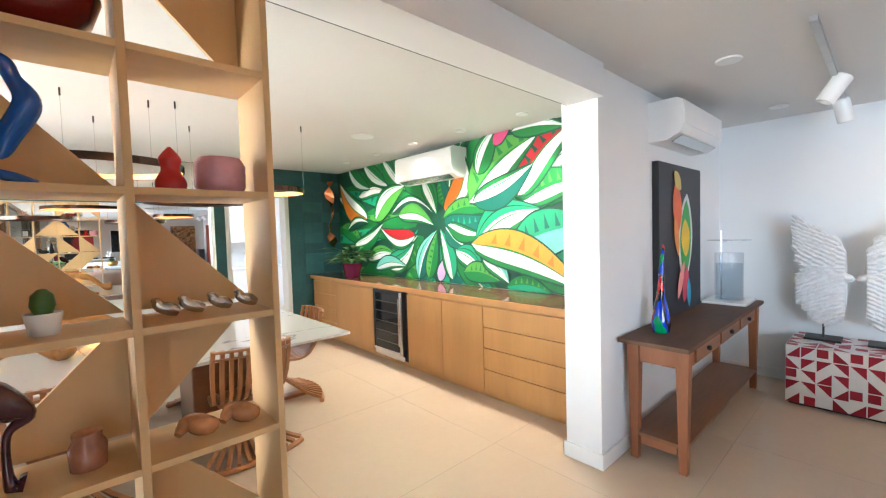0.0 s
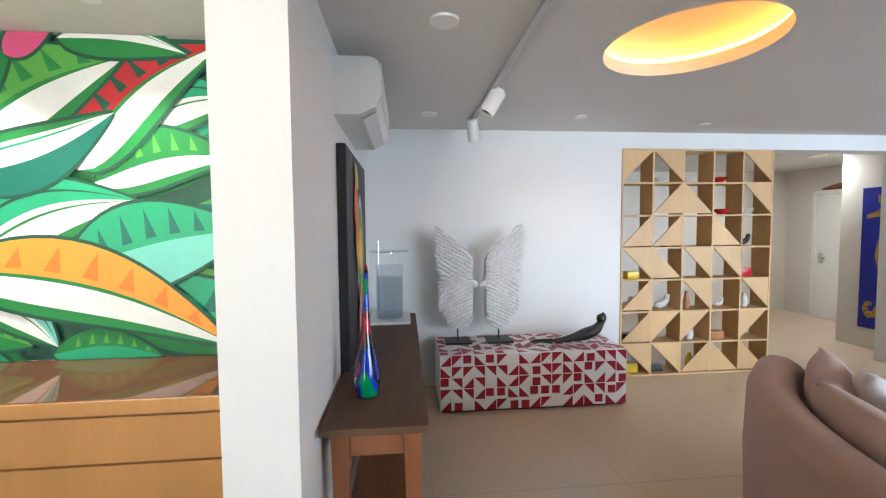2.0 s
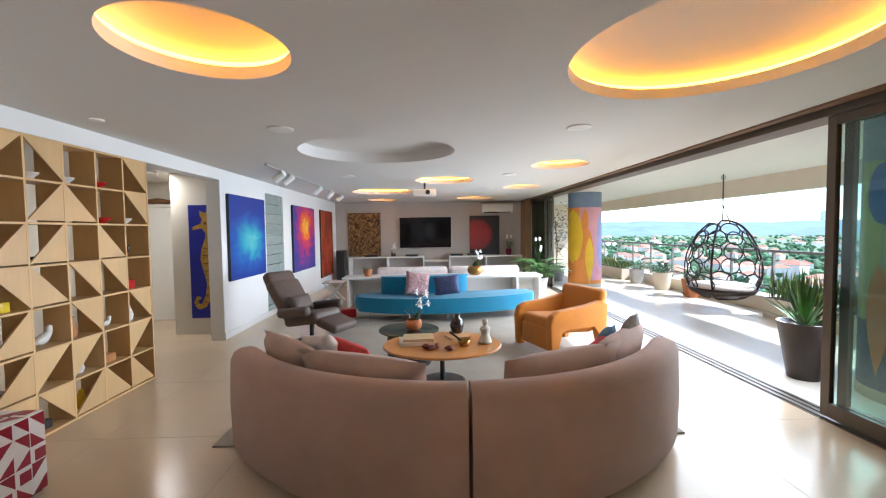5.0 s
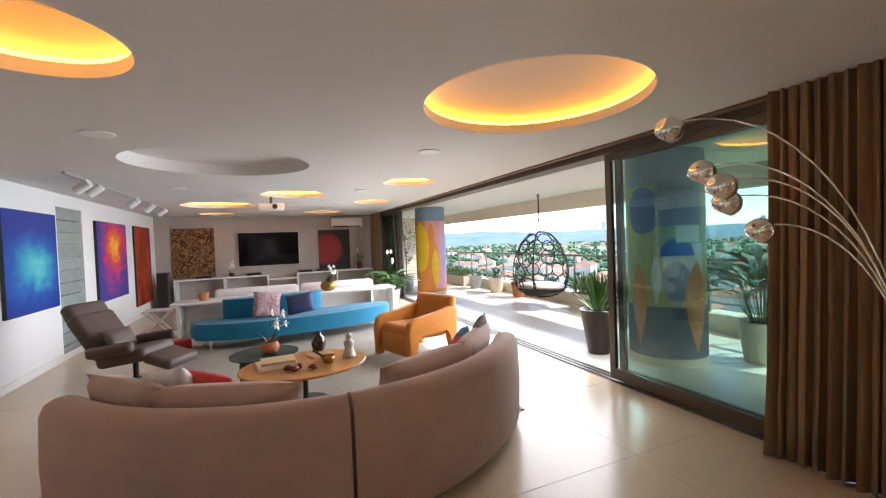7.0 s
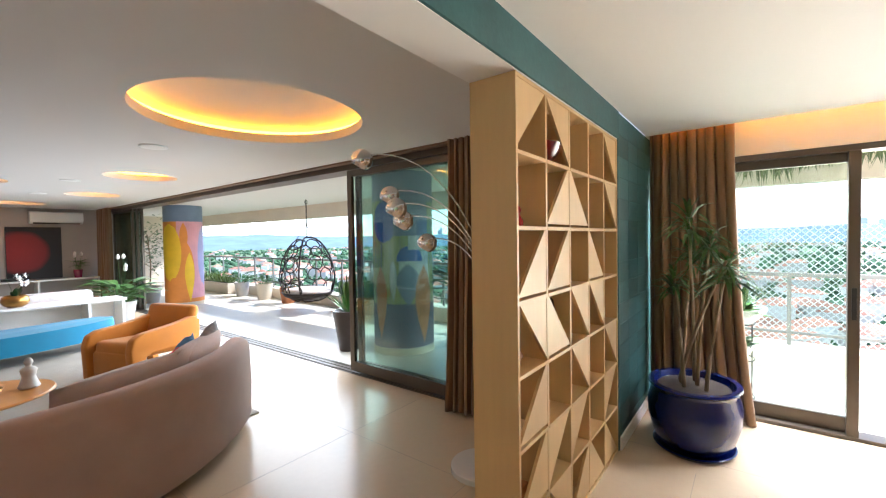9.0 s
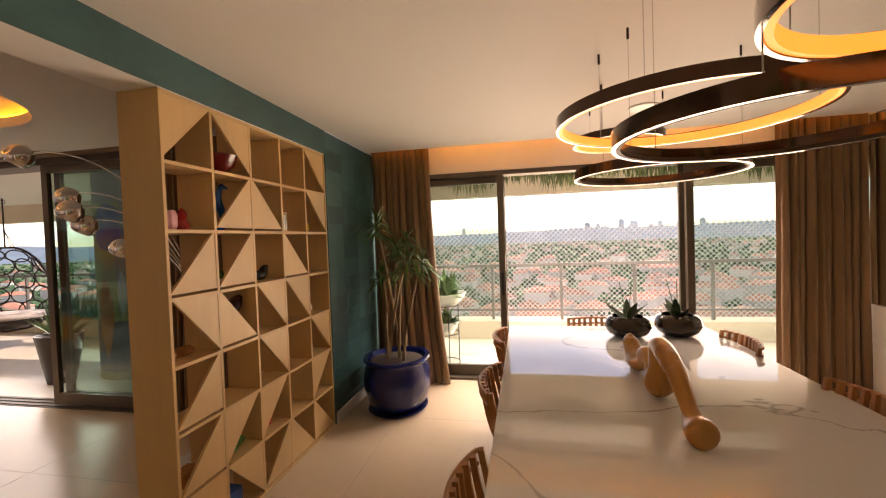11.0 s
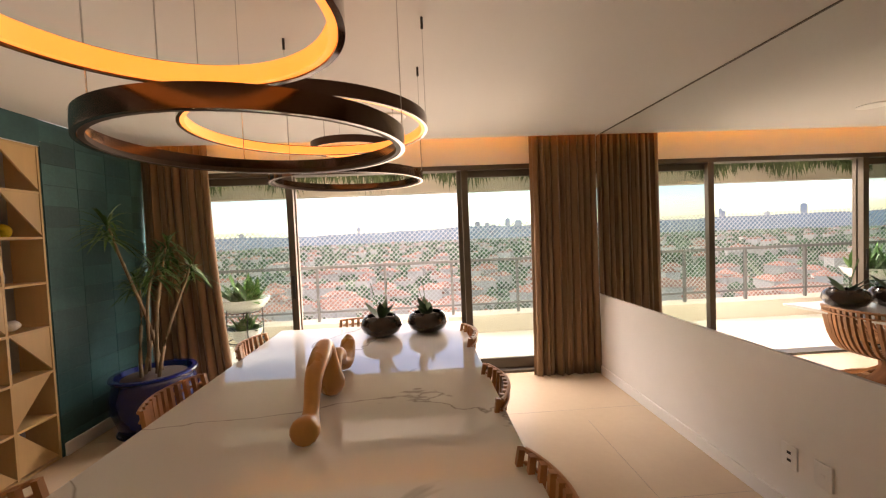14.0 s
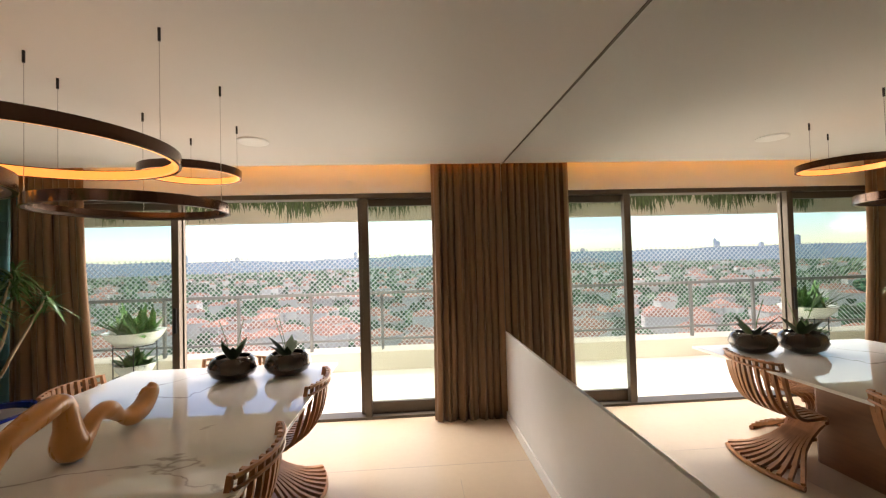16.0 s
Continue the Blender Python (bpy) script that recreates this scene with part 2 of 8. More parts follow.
M_CURT = mat("brown_linen_curtain", (0.23, 0.135, 0.072), 0.85, vary=0.15, scale=9, bscale=160, stretch=(1, 1, 0.2), bump=0.1, sheen=0.2)
M_GLASS = glass("clear_window_glass", (0.93, 1.0, 0.97), gloss=0.10)
M_GREENGLASS = glass("green_tinted_glass", (0.85, 0.965, 0.93), gloss=0.12)
M_MIRROR = mat("silver_mirror", (0.86, 0.88, 0.86), 0.0, metal=1, vary=0.0)
M_LED = mat("warm_led_strip", (1, 0.7, 0.3), 0.5, vary=0, emit=((1.0, 0.37, 0.03), 8.5))
M_LEAF = mat("green_leaf", (0.055, 0.13, 0.028), 0.4, vary=0.35, scale=8, rand=0.3, island=True)
M_SOIL = mat("dark_soil", (0.05, 0.035, 0.025), 0.95, vary=0.3, bump=0.5, bscale=80)
# ---- large structure ----
H = 2.55          # ceiling
WX = -5.10        # living room's long inner wall
GX = 1.21         # line of the terrace sliding doors
TVY = 13.4        # wall with the television
MX = -3.28        # mural wall of the dining room
DY = -4.70        # mirror wall
WDX = 2.45        # dining window line
BKX0, BKX1, BKT = -0.43, 1.19, 2.35

structure("floor", B(-8.2, GX, -8.5, TVY + 0.2, -0.15, 0.0), M_FLOOR, "polished beige porcelain floor of the apartment")
structure("floor_dining", B(GX, WDX, -8.5, 0.24, -0.15, 0.0), M_FLOOR, "polished beige porcelain floor under the dining windows")
M_TERR = mat("pale_terrace_tile", (0.74, 0.69, 0.60), 0.35, vary=0.08, scale=1.5, bscale=25)
structure("terrace_floor", B(GX, 4.75, 0.24, 16.5, -0.17, -0.02), M_TERR, "pale stone terrace floor beyond the sliding doors")
structure("balcony_floor", B(WDX, 4.75, -8.5, 0.24, -0.17, -0.02), M_TERR, "pale stone balcony floor outside the dining windows")

# living room's long wall, with the opening for the shelf and the hall
SH0, SH1, HA1 = 2.78, 4.47, 6.03
structure("wall_west_a", B(WX - 0.2, WX, 0.2, SH0, 0, H), M_WALL, "white painted living room wall behind the wings")
structure("wall_west_lintel", B(WX - 0.2, WX, SH0, HA1, 2.385, H), M_WALL, "white lintel over shelf and hall opening")
GB0, GB1 = 7.68, 8.60
structure("wall_west_b", B(WX - 0.2, WX, HA1, GB0, 0, H), M_WALL, "white wall with the large paintings")
structure("wall_west_c", B(WX - 0.2, WX, GB1, TVY, 0, H), M_WALL, "white wall with the large paintings")
structure("wall_west_d", B(WX - 0.2, WX, GB0, GB1, 2.345, H), M_WALL, "white lintel above the glass strip")
structure("wall_tv", B(WX - 0.2, GX + 0.9, TVY, TVY + 0.2, 0, H), M_TVWALL, "greige painted television wall")
# hall behind
M_HALL = mat("cream_hall_paint", (0.68, 0.64, 0.57), 0.6, vary=0.03, bump=0.04, bscale=200)
structure("wall_hall_back", B(-8.2, -8.0, 0.2, 9.2, 0, H), M_HALL, "cream hall wall")
structure("wall_hall_picture", B(-5.86, WX - 0.2, 6.42, 6.62, 0, H), M_HALL, "short cream hall wall that carries the seahorse picture")
structure("wall_hall_side", B(-6.06, -5.86, 6.42, 7.6, 0, H), M_HALL, "cream hall wall")
structure("wall_hall_end", B(-8.2, -5.86, 7.6, 7.8, 0, H), M_HALL, "cream hall end wall with the white door")
structure("wall_hall_south", B(-8.2, WX - 0.2, 0.0, 0.2, 0, H), M_HALL, "cream hall wall")
structure("ceiling_hall", B(-8.2, WX - 0.2, 0.0, 9.2, H, H + 0.15), M_CEIL, "white hall ceiling")

# divider between living and dining room
structure("wall_stub", B(WX - 0.2, -2.43, -0.05, 0.20, 0, H), M_WALL, "white wall stub with air conditioner and console table")
structure("beam", B(-2.43, GX, 0.0, 0.24, BKT, H), M_WALL, "white beam over the opening and the bookcase")
structure("beam_face", B(-2.43, BKX1 + 0.002, -0.012, 0.0, BKT + 0.003, H), M_TEALP, "teal plaster face of the beam on the dining side")
structure("wall_recess_end", B(2.16, WDX + 0.15, 0.002, 0.24, H, H + 0.3), M_WALL, "white end of the curtain recess")
structure("wall_recess_end_b", B(2.16, WDX + 0.15, DY - 0.2, DY, H + 0.001, H + 0.2), M_WALL, "white end of the curtain recess")
structure("wall_teal", B(BKX1 + 0.003, WDX + 0.15, 0.002, 0.24, 0, H), M_TEALP, "dark teal tiled wall beside the bookcase")
# dining room
structure("wall_mural", B(MX - 0.2, MX, DY - 0.2, -0.05, 0, H), M_WALL, "wall behind the painted mural")
KD0, KD1, KDT = -2.43, -1.55, 2.20
structure("wall_kitchen_a", B(MX, KD0, DY - 0.2, DY, 0, H), M_TEALP, "dark teal tiled wall beside the kitchen door")
structure("wall_kitchen_b", B(KD0, KD1, DY - 0.2, DY, KDT, H), M_TEALP, "dark teal wall above the kitchen door")
structure("wall_kitchen_c", B(KD1, -1.42, DY - 0.2, DY, 0, H), M_TEALP, "narrow dark teal wall between kitchen door and mirror")
structure("wall_mirror", B(-1.42, WDX + 0.15, DY - 0.2, DY - 0.012, 0, H), M_WALL, "white wall behind mirror and wainscot")
structure("wainscot", B(-1.42, 2.20, DY - 0.012, DY + 0.012, 0, 0.866), M_LACQ, "white lacquered low panel under the mirror")
structure("mirror_1", B(-1.42, 2.44, DY - 0.012, DY, 0.869, H), M_MIRROR, "wall-wide silver mirror above the white panel")

# ceilings; round light coves are cut through the living room's ceiling
COVES = [(-0.43, 2.14, 0.775, 0.775, True), (-3.17, 2.08, 0.43, 0.43, True), (-2.62, 4.84, 0.92, 0.80, False),
         (-3.12, 9.85, 0.74, 0.70, True), (-1.72, 7.72, 0.56, 0.56, True), (-0.07, 5.93, 0.42, 0.40, True),
         (-3.43, 12.3, 0.42, 0.42, True), (0.05, 8.98, 0.40, 0.42, True), (-0.68, 11.9, 0.53, 0.5, True)]


def holed_sheet(x0, x1, y0, y1, z, holes, seg=56):
    """A level sheet with round holes, cut as strips between them."""
    bm = bmesh.new()
    outer = [bm.verts.new(p) for p in ((x0, y0, z), (x1, y0, z), (x1, y1, z), (x0, y1, z))]
    es = [bm.edges.new((outer[i], outer[(i + 1) % 4])) for i in range(4)]
    for cx, cy, rx, ry, *_ in holes:
        ring = [bm.verts.new((cx + rx * math.cos(2 * math.pi * k / seg), cy + ry * math.sin(2 * math.pi * k / seg), z)) for k in range(seg)]
        es += [bm.edges.new((ring[k], ring[(k + 1) % seg])) for k in range(seg)]
    bmesh.ops.triangle_fill(bm, use_beauty=True, use_dissolve=False, edges=es)
    return bm


structure("ceiling_living", holed_sheet(WX, GX - 0.16, 0.2, TVY, H, COVES), M_CEIL, "white plaster ceiling with round light coves")
structure("ceiling_living_top", B(WX - 0.2, GX, 0.2, TVY + 0.2, H + 0.30, H + 0.42), M_CEIL, "slab above the plaster ceiling")
structure("ceiling_edge", B(GX - 0.16, GX - 0.14, 0.2, TVY, H, H + 0.30), M_CEIL, "edge of the plaster ceiling beside the curtain recess")
structure("ceiling_dining", B(MX - 0.2, 2.16, DY, -0.013, H, H + 0.2), M_CEIL, "white dining room ceiling")
structure("ceiling_dining_recess", B(2.16, WDX + 0.15, DY - 0.2, 0.0, H + 0.2, H + 0.3), M_CEIL, "white curtain recess above the dining windows")
structure("wall_window_head", B(WDX - 0.06, WDX + 0.15, DY, 0.001, 2.31, H + 0.2), M_WALL, "white wall strip above the dining windows")
structure("wall_window_side", B(GX + 0.05, WDX + 0.15, 0.24, 0.44, 0, H + 0.3), M_WALL, "white outer wall by the terrace")

for cx, cy, rx, ry, lit in COVES:
    bm = bmesh.new()
    n = 56
    prof = [(1.0, 0.0), (1.0, 0.075), (1.10, 0.08), (1.10, 0.13), (0.98, 0.17), (0.75, 0.205), (0.4, 0.225)] if lit else [(1.0, 0.0), (0.995, 0.07), (0.97, 0.13), (0.9, 0.15), (0.5, 0.15)]
    rows = [[bm.verts.new((cx + f * rx * math.cos(2 * math.pi * k / n), cy + f * ry * math.sin(2 * math.pi * k / n), H + h)) for k in range(n)] for f, h in prof]
    for a, b in zip(rows, rows[1:]):
        for k in range(n):
            bm.faces.new((a[k], a[(k + 1) % n], b[(k + 1) % n], b[k]))
    bm.faces.new(rows[-1])
    structure("ceiling_cove", bm, M_CEIL, "round recessed light cove in the ceiling", smooth=40)
    if lit:
        bm = tube(bmesh.new(), [(cx + 1.06 * rx * math.cos(2 * math.pi * k / n), cy + 1.06 * ry * math.sin(2 * math.pi * k / n), H + 0.10) for k in range(n)], 0.012, 6, closed=True)
        single("led_strip", bm, M_LED, "warm yellow light strip hidden in a round cove", "light strip", group="cove lights")

# baseboards
bb = mat("white_baseboard", (0.78, 0.77, 0.74), 0.35, vary=0.02)
for nm, a in (("baseboard_a", (WX, WX + 0.015, 0.2, SH0, 0, 0.1)), ("baseboard_b", (WX, WX + 0.015, HA1, TVY, 0, 0.1)),
              ("baseboard_c", (WX, -2.43, 0.2, 0.215, 0, 0.1)), ("baseboard_d", (-2.43, -2.415, -0.065, 0.215, 0, 0.1)),
              ("baseboard_e", (-1.42, 2.2, DY + 0.012, DY + 0.027, 0, 0.09)), ("baseboard_f", (BKX1 + 0.02, 2.44, -0.02, -0.0045, 0, 0.1)),
              ("baseboard_g", (MX, KD0 - 0.08, DY, DY + 0.015, 0, 0.1))):
    structure(nm, B(*a, bevel=0.004), bb, "white painted baseboard")
# ---- windows, doors, curtains ----
def moved(bm, m):
    bmesh.ops.transform(bm, matrix=m, verts=bm.verts)
    return bm


def rbox(w, d, h, bevel, m=None):
    """A block of size w, d, h on its centre, with rounded edges."""
    bm = cuboid(bmesh.new(), -w / 2, w / 2, -d / 2, d / 2, -h / 2, h / 2)
    bmesh.ops.bevel(bm, geom=list(bm.edges), offset=bevel, segments=4, affect="EDGES", profile=0.5)
    return moved(bm, m) if m else bm


def sliding_leaf(name, label, axis_x, y0, y1, z0, z1, pane, w=0.055, t=0.045):
    win = thing(name, label, "sliding door", axis_x, 0, 0)
    win["kind"] = "structure"
    part("stile", B(-t / 2, t / 2, y0, y0 + w, z0, z1, bevel=0.004), M_ALU, win)
    part("stile", B(-t / 2, t / 2, y1 - w, y1, z0, z1, bevel=0.004), M_ALU, win)
    part("top_rail", B(-t / 2, t / 2, y0 + w, y1 - w, z1 - w, z1, bevel=0.004), M_ALU, win)
    part("bottom_rail", B(-t / 2, t / 2, y0 + w, y1 - w, z0, z0 + w * 1.6, bevel=0.004), M_ALU, win)
    g = part("pane", B(-0.004, 0.004, y0 + w, y1 - w, z0 + w * 1.6, z1 - w), pane, win)
    g.visible_shadow = False
    return win


# dining windows: a closed leaf at either end
WT = 2.26
for nm, y0, y1, dx in (("window_1", -1.47, -0.002, 0.05), ("window_3", -4.699, -3.22, 0.05)):
    sliding_leaf(nm, "bronze aluminium sliding glass door to the balcony", WDX + dx, y0, y1, 0.03, WT, M_GLASS, w=0.075)
structure("trim_window_head", B(WDX - 0.05, WDX + 0.12, DY, 0.0, WT, 2.31, bevel=0.004), M_ALU, "bronze aluminium head rail of the dining windows")
structure("trim_window_sill", B(WDX - 0.05, WDX + 0.12, DY, 0.0, -0.01, 0.028, bevel=0.004), M_ALU, "bronze aluminium threshold track of the dining windows")
for y in (-1.425, -3.30):
    structure("trim_mullion", B(WDX - 0.045, WDX + 0.02, y - 0.035, y + 0.035, 0.028, WT, bevel=0.004), M_ALU, "bronze aluminium interlocking window stile")
structure("window_handle", B(WDX - 0.062, WDX - 0.046, -1.44, -1.41, 0.95, 1.2, bevel=0.004), M_BLACK, "black pull handle on the window stile")

# living room: wide opening, one closed leaf, stacked leaves at the far end
for nm, y0, y1, dx in (("window_4", 1.42, 3.13, 0.03), ("window_5", 1.36, 3.05, 0.09)):
    sliding_leaf(nm, "bronze aluminium sliding glass leaf to the terrace", GX + dx, y0, y1, 0.03, 2.47, M_GREENGLASS, w=0.075)
for k in range(3):
    sliding_leaf("window_6", "stacked green-tinted sliding glass leaves", GX + 0.03 + 0.06 * k, 11.15 - 0.12 * k, 12.7, 0.03, 2.47, M_GREENGLASS, w=0.06)
M_BROWNTRIM = mat("brown_wood_trim", (0.19, 0.11, 0.06), 0.45, vary=0.2, scale=4, stretch=(1, 0.1, 1))
structure("trim_slider_head", B(GX - 0.03, GX + 0.24, 0.24, TVY, 2.47, 2.545, bevel=0.005), M_ALU, "bronze head rail over the terrace opening")
structure("trim_slider_board", B(GX - 0.14, GX - 0.05, 0.24, TVY, 2.53, 2.58, bevel=0.003), M_BROWNTRIM, "brown curtain board along the terrace opening")
for k, x in enumerate((GX + 0.02, GX + 0.09, GX + 0.16)):
    structure("trim_slider_track", B(x - 0.012, x + 0.012, 0.3, TVY, -0.004, 0.012), M_ALU, "aluminium floor track of the sliding doors")
structure("trim_slider_sill", B(GX - 0.015, GX + 0.20, 0.3, TVY, -0.02, 0.004), mat("dark_track_bed", (0.10, 0.085, 0.07), 0.5), "dark bed of the sliding door tracks")
structure("wall_slider_head", B(GX - 0.02, GX + 0.25, 0.24, TVY + 0.2, 2.548, 2.97), M_CEIL, "white lintel over the terrace opening")


def curtain(label, pts, z0, z1, fold=0.046, pitch=0.078, flare=0.0, seed=1, axis="y"):
    """A gathered curtain along a straight line, folds deepening downwards. pts: x, y of both ends."""
    rnd = random.Random(seed)
    (xa, ya), (xb, yb) = pts
    ln = math.hypot(xb - xa, yb - ya)
    n = int(ln / pitch * 10)
    dx, dy = (xb - xa) / ln, (yb - ya) / ln
    ph = [rnd.uniform(-1.2, 1.2) for _ in range(int(ln / pitch) + 3)]
    bm = bmesh.new()
    rows = []
    zs = 14
    for j in range(zs + 1):
        t = j / zs
        z = z1 + (z0 - z1) * t
        row = []
        for i in range(n + 1):
            s = i / n * ln
            k = s / pitch
            a = ph[int(k)] * (1 - k % 1) + ph[int(k) + 1] * (k % 1)
            off = fold * (0.75 + 0.35 * t) * (1 + 0.45 * a) * math.sin(2 * math.pi * k + 1.5 * a + 0.5 * t * a) + 0.022 * t * noise.noise((k * 1.3, t * 3.5, seed)) + 0.010 * noise.noise((k * 2.1, t * 2, seed))
            ss = s + 0.02 * math.cos(4 * math.pi * k) + flare * t * t * (i / n)
            row.append(bm.verts.new((xa + dx * ss - dy * off, ya + dy * ss + dx * off, z)))
        rows.append(row)
    for a, b in zip(rows, rows[1:]):
        for i in range(n):
            bm.faces.new((a[i], a[i + 1], b[i + 1], b[i]))
    c = thing("curtain", label, "curtain", 0, 0, 0, group="curtains")
    ob = part("cloth", bm, M_CURT, c, smooth=True)
    sol = ob.modifiers.new("thickness", "SOLIDIFY")
    sol.thickness = 0.004
    part("rail", B(min(xa, xb) - 0.015, max(xa, xb) + 0.015, min(ya, yb), max(ya, yb), z1, z1 + 0.02), M_WHITE, c)
    return c


curtain("long gathered brown linen curtain beside the sliding glass", [(1.07, 0.30), (1.06, 1.48)], 0.004, 2.70, pitch=0.066, flare=0.06, seed=3)
curtain("long gathered brown linen curtain by the television wall", [(1.04, 12.2), (1.04, 13.3)], 0.004, 2.70, seed=5)
curtain("long gathered brown linen curtain beside the teal wall", [(2.27, -0.02), (2.27, -0.66)], 0.004, 2.68, pitch=0.07, flare=0.16, seed=7)
curtain("long gathered brown linen curtain beside the mirror", [(2.27, -4.695), (2.27, -4.0)], 0.004, 2.68, pitch=0.07, flare=0.02, seed=9)
# warm strip hidden in the recess over the dining windows
single("led_strip_recess", B(2.19, 2.21, DY + 0.05, -0.1, H + 0.15, H + 0.165), M_LED, "warm light strip hidden in the curtain recess", "light strip")

# glass-block strip in the living room wall
gbf = thing("window_7", "tall strip of grey glass blocks set in the white wall", "window", WX - 0.05, 0, 0)
gbf["kind"] = "structure"
M_BLOCK = mat("grey_glass_block", (0.30, 0.36, 0.34), 0.15, vary=0.15, scale=12, bump=0.2, bscale=30, rand=0.08)
nb = 12
hb = 2.345 / nb
blk = mesh_of(cuboid(bmesh.new(), -0.05, 0.03, 0.004, GB1 - GB0 - 0.004, 0.006, hb - 0.006, bevel=0.008), "block", M_BLOCK)
for k in range(nb):
    o = new("block", blk)
    o.parent, o.location = gbf, (0, GB0, k * hb)
part("mortar", B(-0.09, -0.045, GB0, GB1, 0, 2.345), mat("pale_mortar", (0.6, 0.6, 0.57), 0.9), gbf)

# hall door and kitchen beyond
door = thing("door_1", "closed white painted hall door", "door", -7.0, 7.6, 0)
door["kind"] = "structure"
part("door_leaf", B(-0.41, 0.41, -0.03, 0.0, 0.005, 2.08, bevel=0.004), M_LACQ, door)
for x in (-0.48, 0.41):
    part("door_frame", B(x, x + 0.07, -0.045, 0, 0, 2.15, bevel=0.004), M_LACQ, door)
part("door_frame", B(-0.41, 0.41, -0.045, 0, 2.085, 2.15, bevel=0.004), M_LACQ, door)
hd = part("door_handle", T([(-0.33, -0.03, 1.02), (-0.33, -0.075, 1.02), (-0.22, -0.08, 1.02)], 0.011), M_STEEL, door)
part("rose", B(-0.36, -0.30, -0.042, -0.03, 0.93, 1.10, bevel=0.004), M_STEEL, hd)
for x in (KD0 - 0.0, KD1 - 0.06):
    structure("trim_kitchen_door", B(x, x + 0.06, DY - 0.205, DY + 0.01, 0, KDT, bevel=0.004), M_LACQ, "white lacquered kitchen door jamb")
structure("trim_kitchen_head", B(KD0 + 0.06, KD1 - 0.06, DY - 0.205, DY + 0.01, KDT - 0.06, KDT, bevel=0.004), M_LACQ, "white lacquered kitchen door head")
structure("wall_kitchen_back", B(-5.0, 0.6, -8.5, -8.3, 0, H), M_WALL, "white kitchen back wall")
structure("wall_kitchen_west", B(-5.2, -5.0, -8.5, DY - 0.2, 0, H), M_WALL, "white kitchen wall")
structure("wall_kitchen_east", B(0.6, 0.8, -8.5, DY - 0.2, 0, H), M_WALL, "white kitchen wall")
structure("ceiling_kitchen", B(-5.2, 0.8, -8.5, DY, H, H + 0.2), M_CEIL, "white kitchen ceiling")
# fill lamp added to brighten the kitchen, with an unseen panel above it
lamp("kitchen_fill_light", "AREA", pose(-2.2, -6.6, 2.52), 26, (1, 0.93, 0.85), size=(1.6, 1.2))
single("kitchen_added_panel", B(-2.9, -1.5, -7.1, -6.1, 2.53, 2.549, bevel=0.003), M_WHITE, "flat white ceiling panel added out of view in the kitchen", "ceiling light")


def kitchen_unit(x0, x1, label, z0=0.1, z1=0.88, y0=-8.28, y1=-7.68):
    k = thing("kitchen_cabinet", label, "cabinet", x0, y0, 0, group="kitchen units")
    part("body", B(0, x1 - x0, 0, y1 - y0 - 0.02, z0 - (0.1 if z0 < 0.2 else 0), z1), M_LACQ, k)
    w = (x1 - x0) / 2
    for i in range(2):
        part("door", B(i * w + 0.002, (i + 1) * w - 0.002, y1 - y0 - 0.018, y1 - y0, z0, z1 - 0.004, bevel=0.003), M_LACQ, k)


kitchen_unit(-4.0, -3.1, "white lacquered kitchen base cabinet")
kitchen_unit(-3.1, -2.4, "white lacquered kitchen base cabinet")
kitchen_unit(-1.8, -0.7, "white lacquered kitchen base cabinet")
kitchen_unit(-3.6, -2.7, "white lacquered kitchen wall cabinet", 1.45, 2.45, -8.28, -7.93)
kitchen_unit(-2.7, -1.8, "white lacquered kitchen wall cabinet", 1.45, 2.45, -8.28, -7.93)
ov = thing("dishwasher", "steel and black built-in kitchen appliance", "appliance", -2.1, -8.28, 0)
part("body", B(-0.3, 0.3, 0, 0.58, 0, 0.88), M_STEEL, ov)
part("front", B(-0.295, 0.295, 0.582, 0.6, 0.1, 0.70, bevel=0.004), M_BLACK, ov)
part("handle", T([(-0.24, 0.64, 0.76), (0.24, 0.64, 0.76)], 0.012), M_STEEL, ov)
single("worktop", B(-4.0, -0.7, -8.28, -7.66, 0.882, 0.92, bevel=0.004), M_LACQ, "white stone kitchen worktop", "worktop")
tap = thing("kitchen_tap", "tall chrome kitchen tap", "tap", -2.75, -8.05, 0.92)
part("spout", T([(0, 0, 0), (0, 0, 0.3), (0, 0.03, 0.36), (0, 0.1, 0.38), (0, 0.16, 0.35), (0, 0.17, 0.28)], 0.013), M_CHROME, tap, smooth=True)
part("lever", T([(0.02, 0, 0.05), (0.09, 0, 0.09)], 0.007), M_CHROME, tap)
# ---- bookcases of square cells with triangular panels ----
# one letter a cell from the top row: where the panel's square corner is; o: open. a TL, b TR, c BL, d BR
PANELS = ["aboob", "odcob", "ddoco", "bcbbo", "dobob", "daaoa", "bbdcc"]


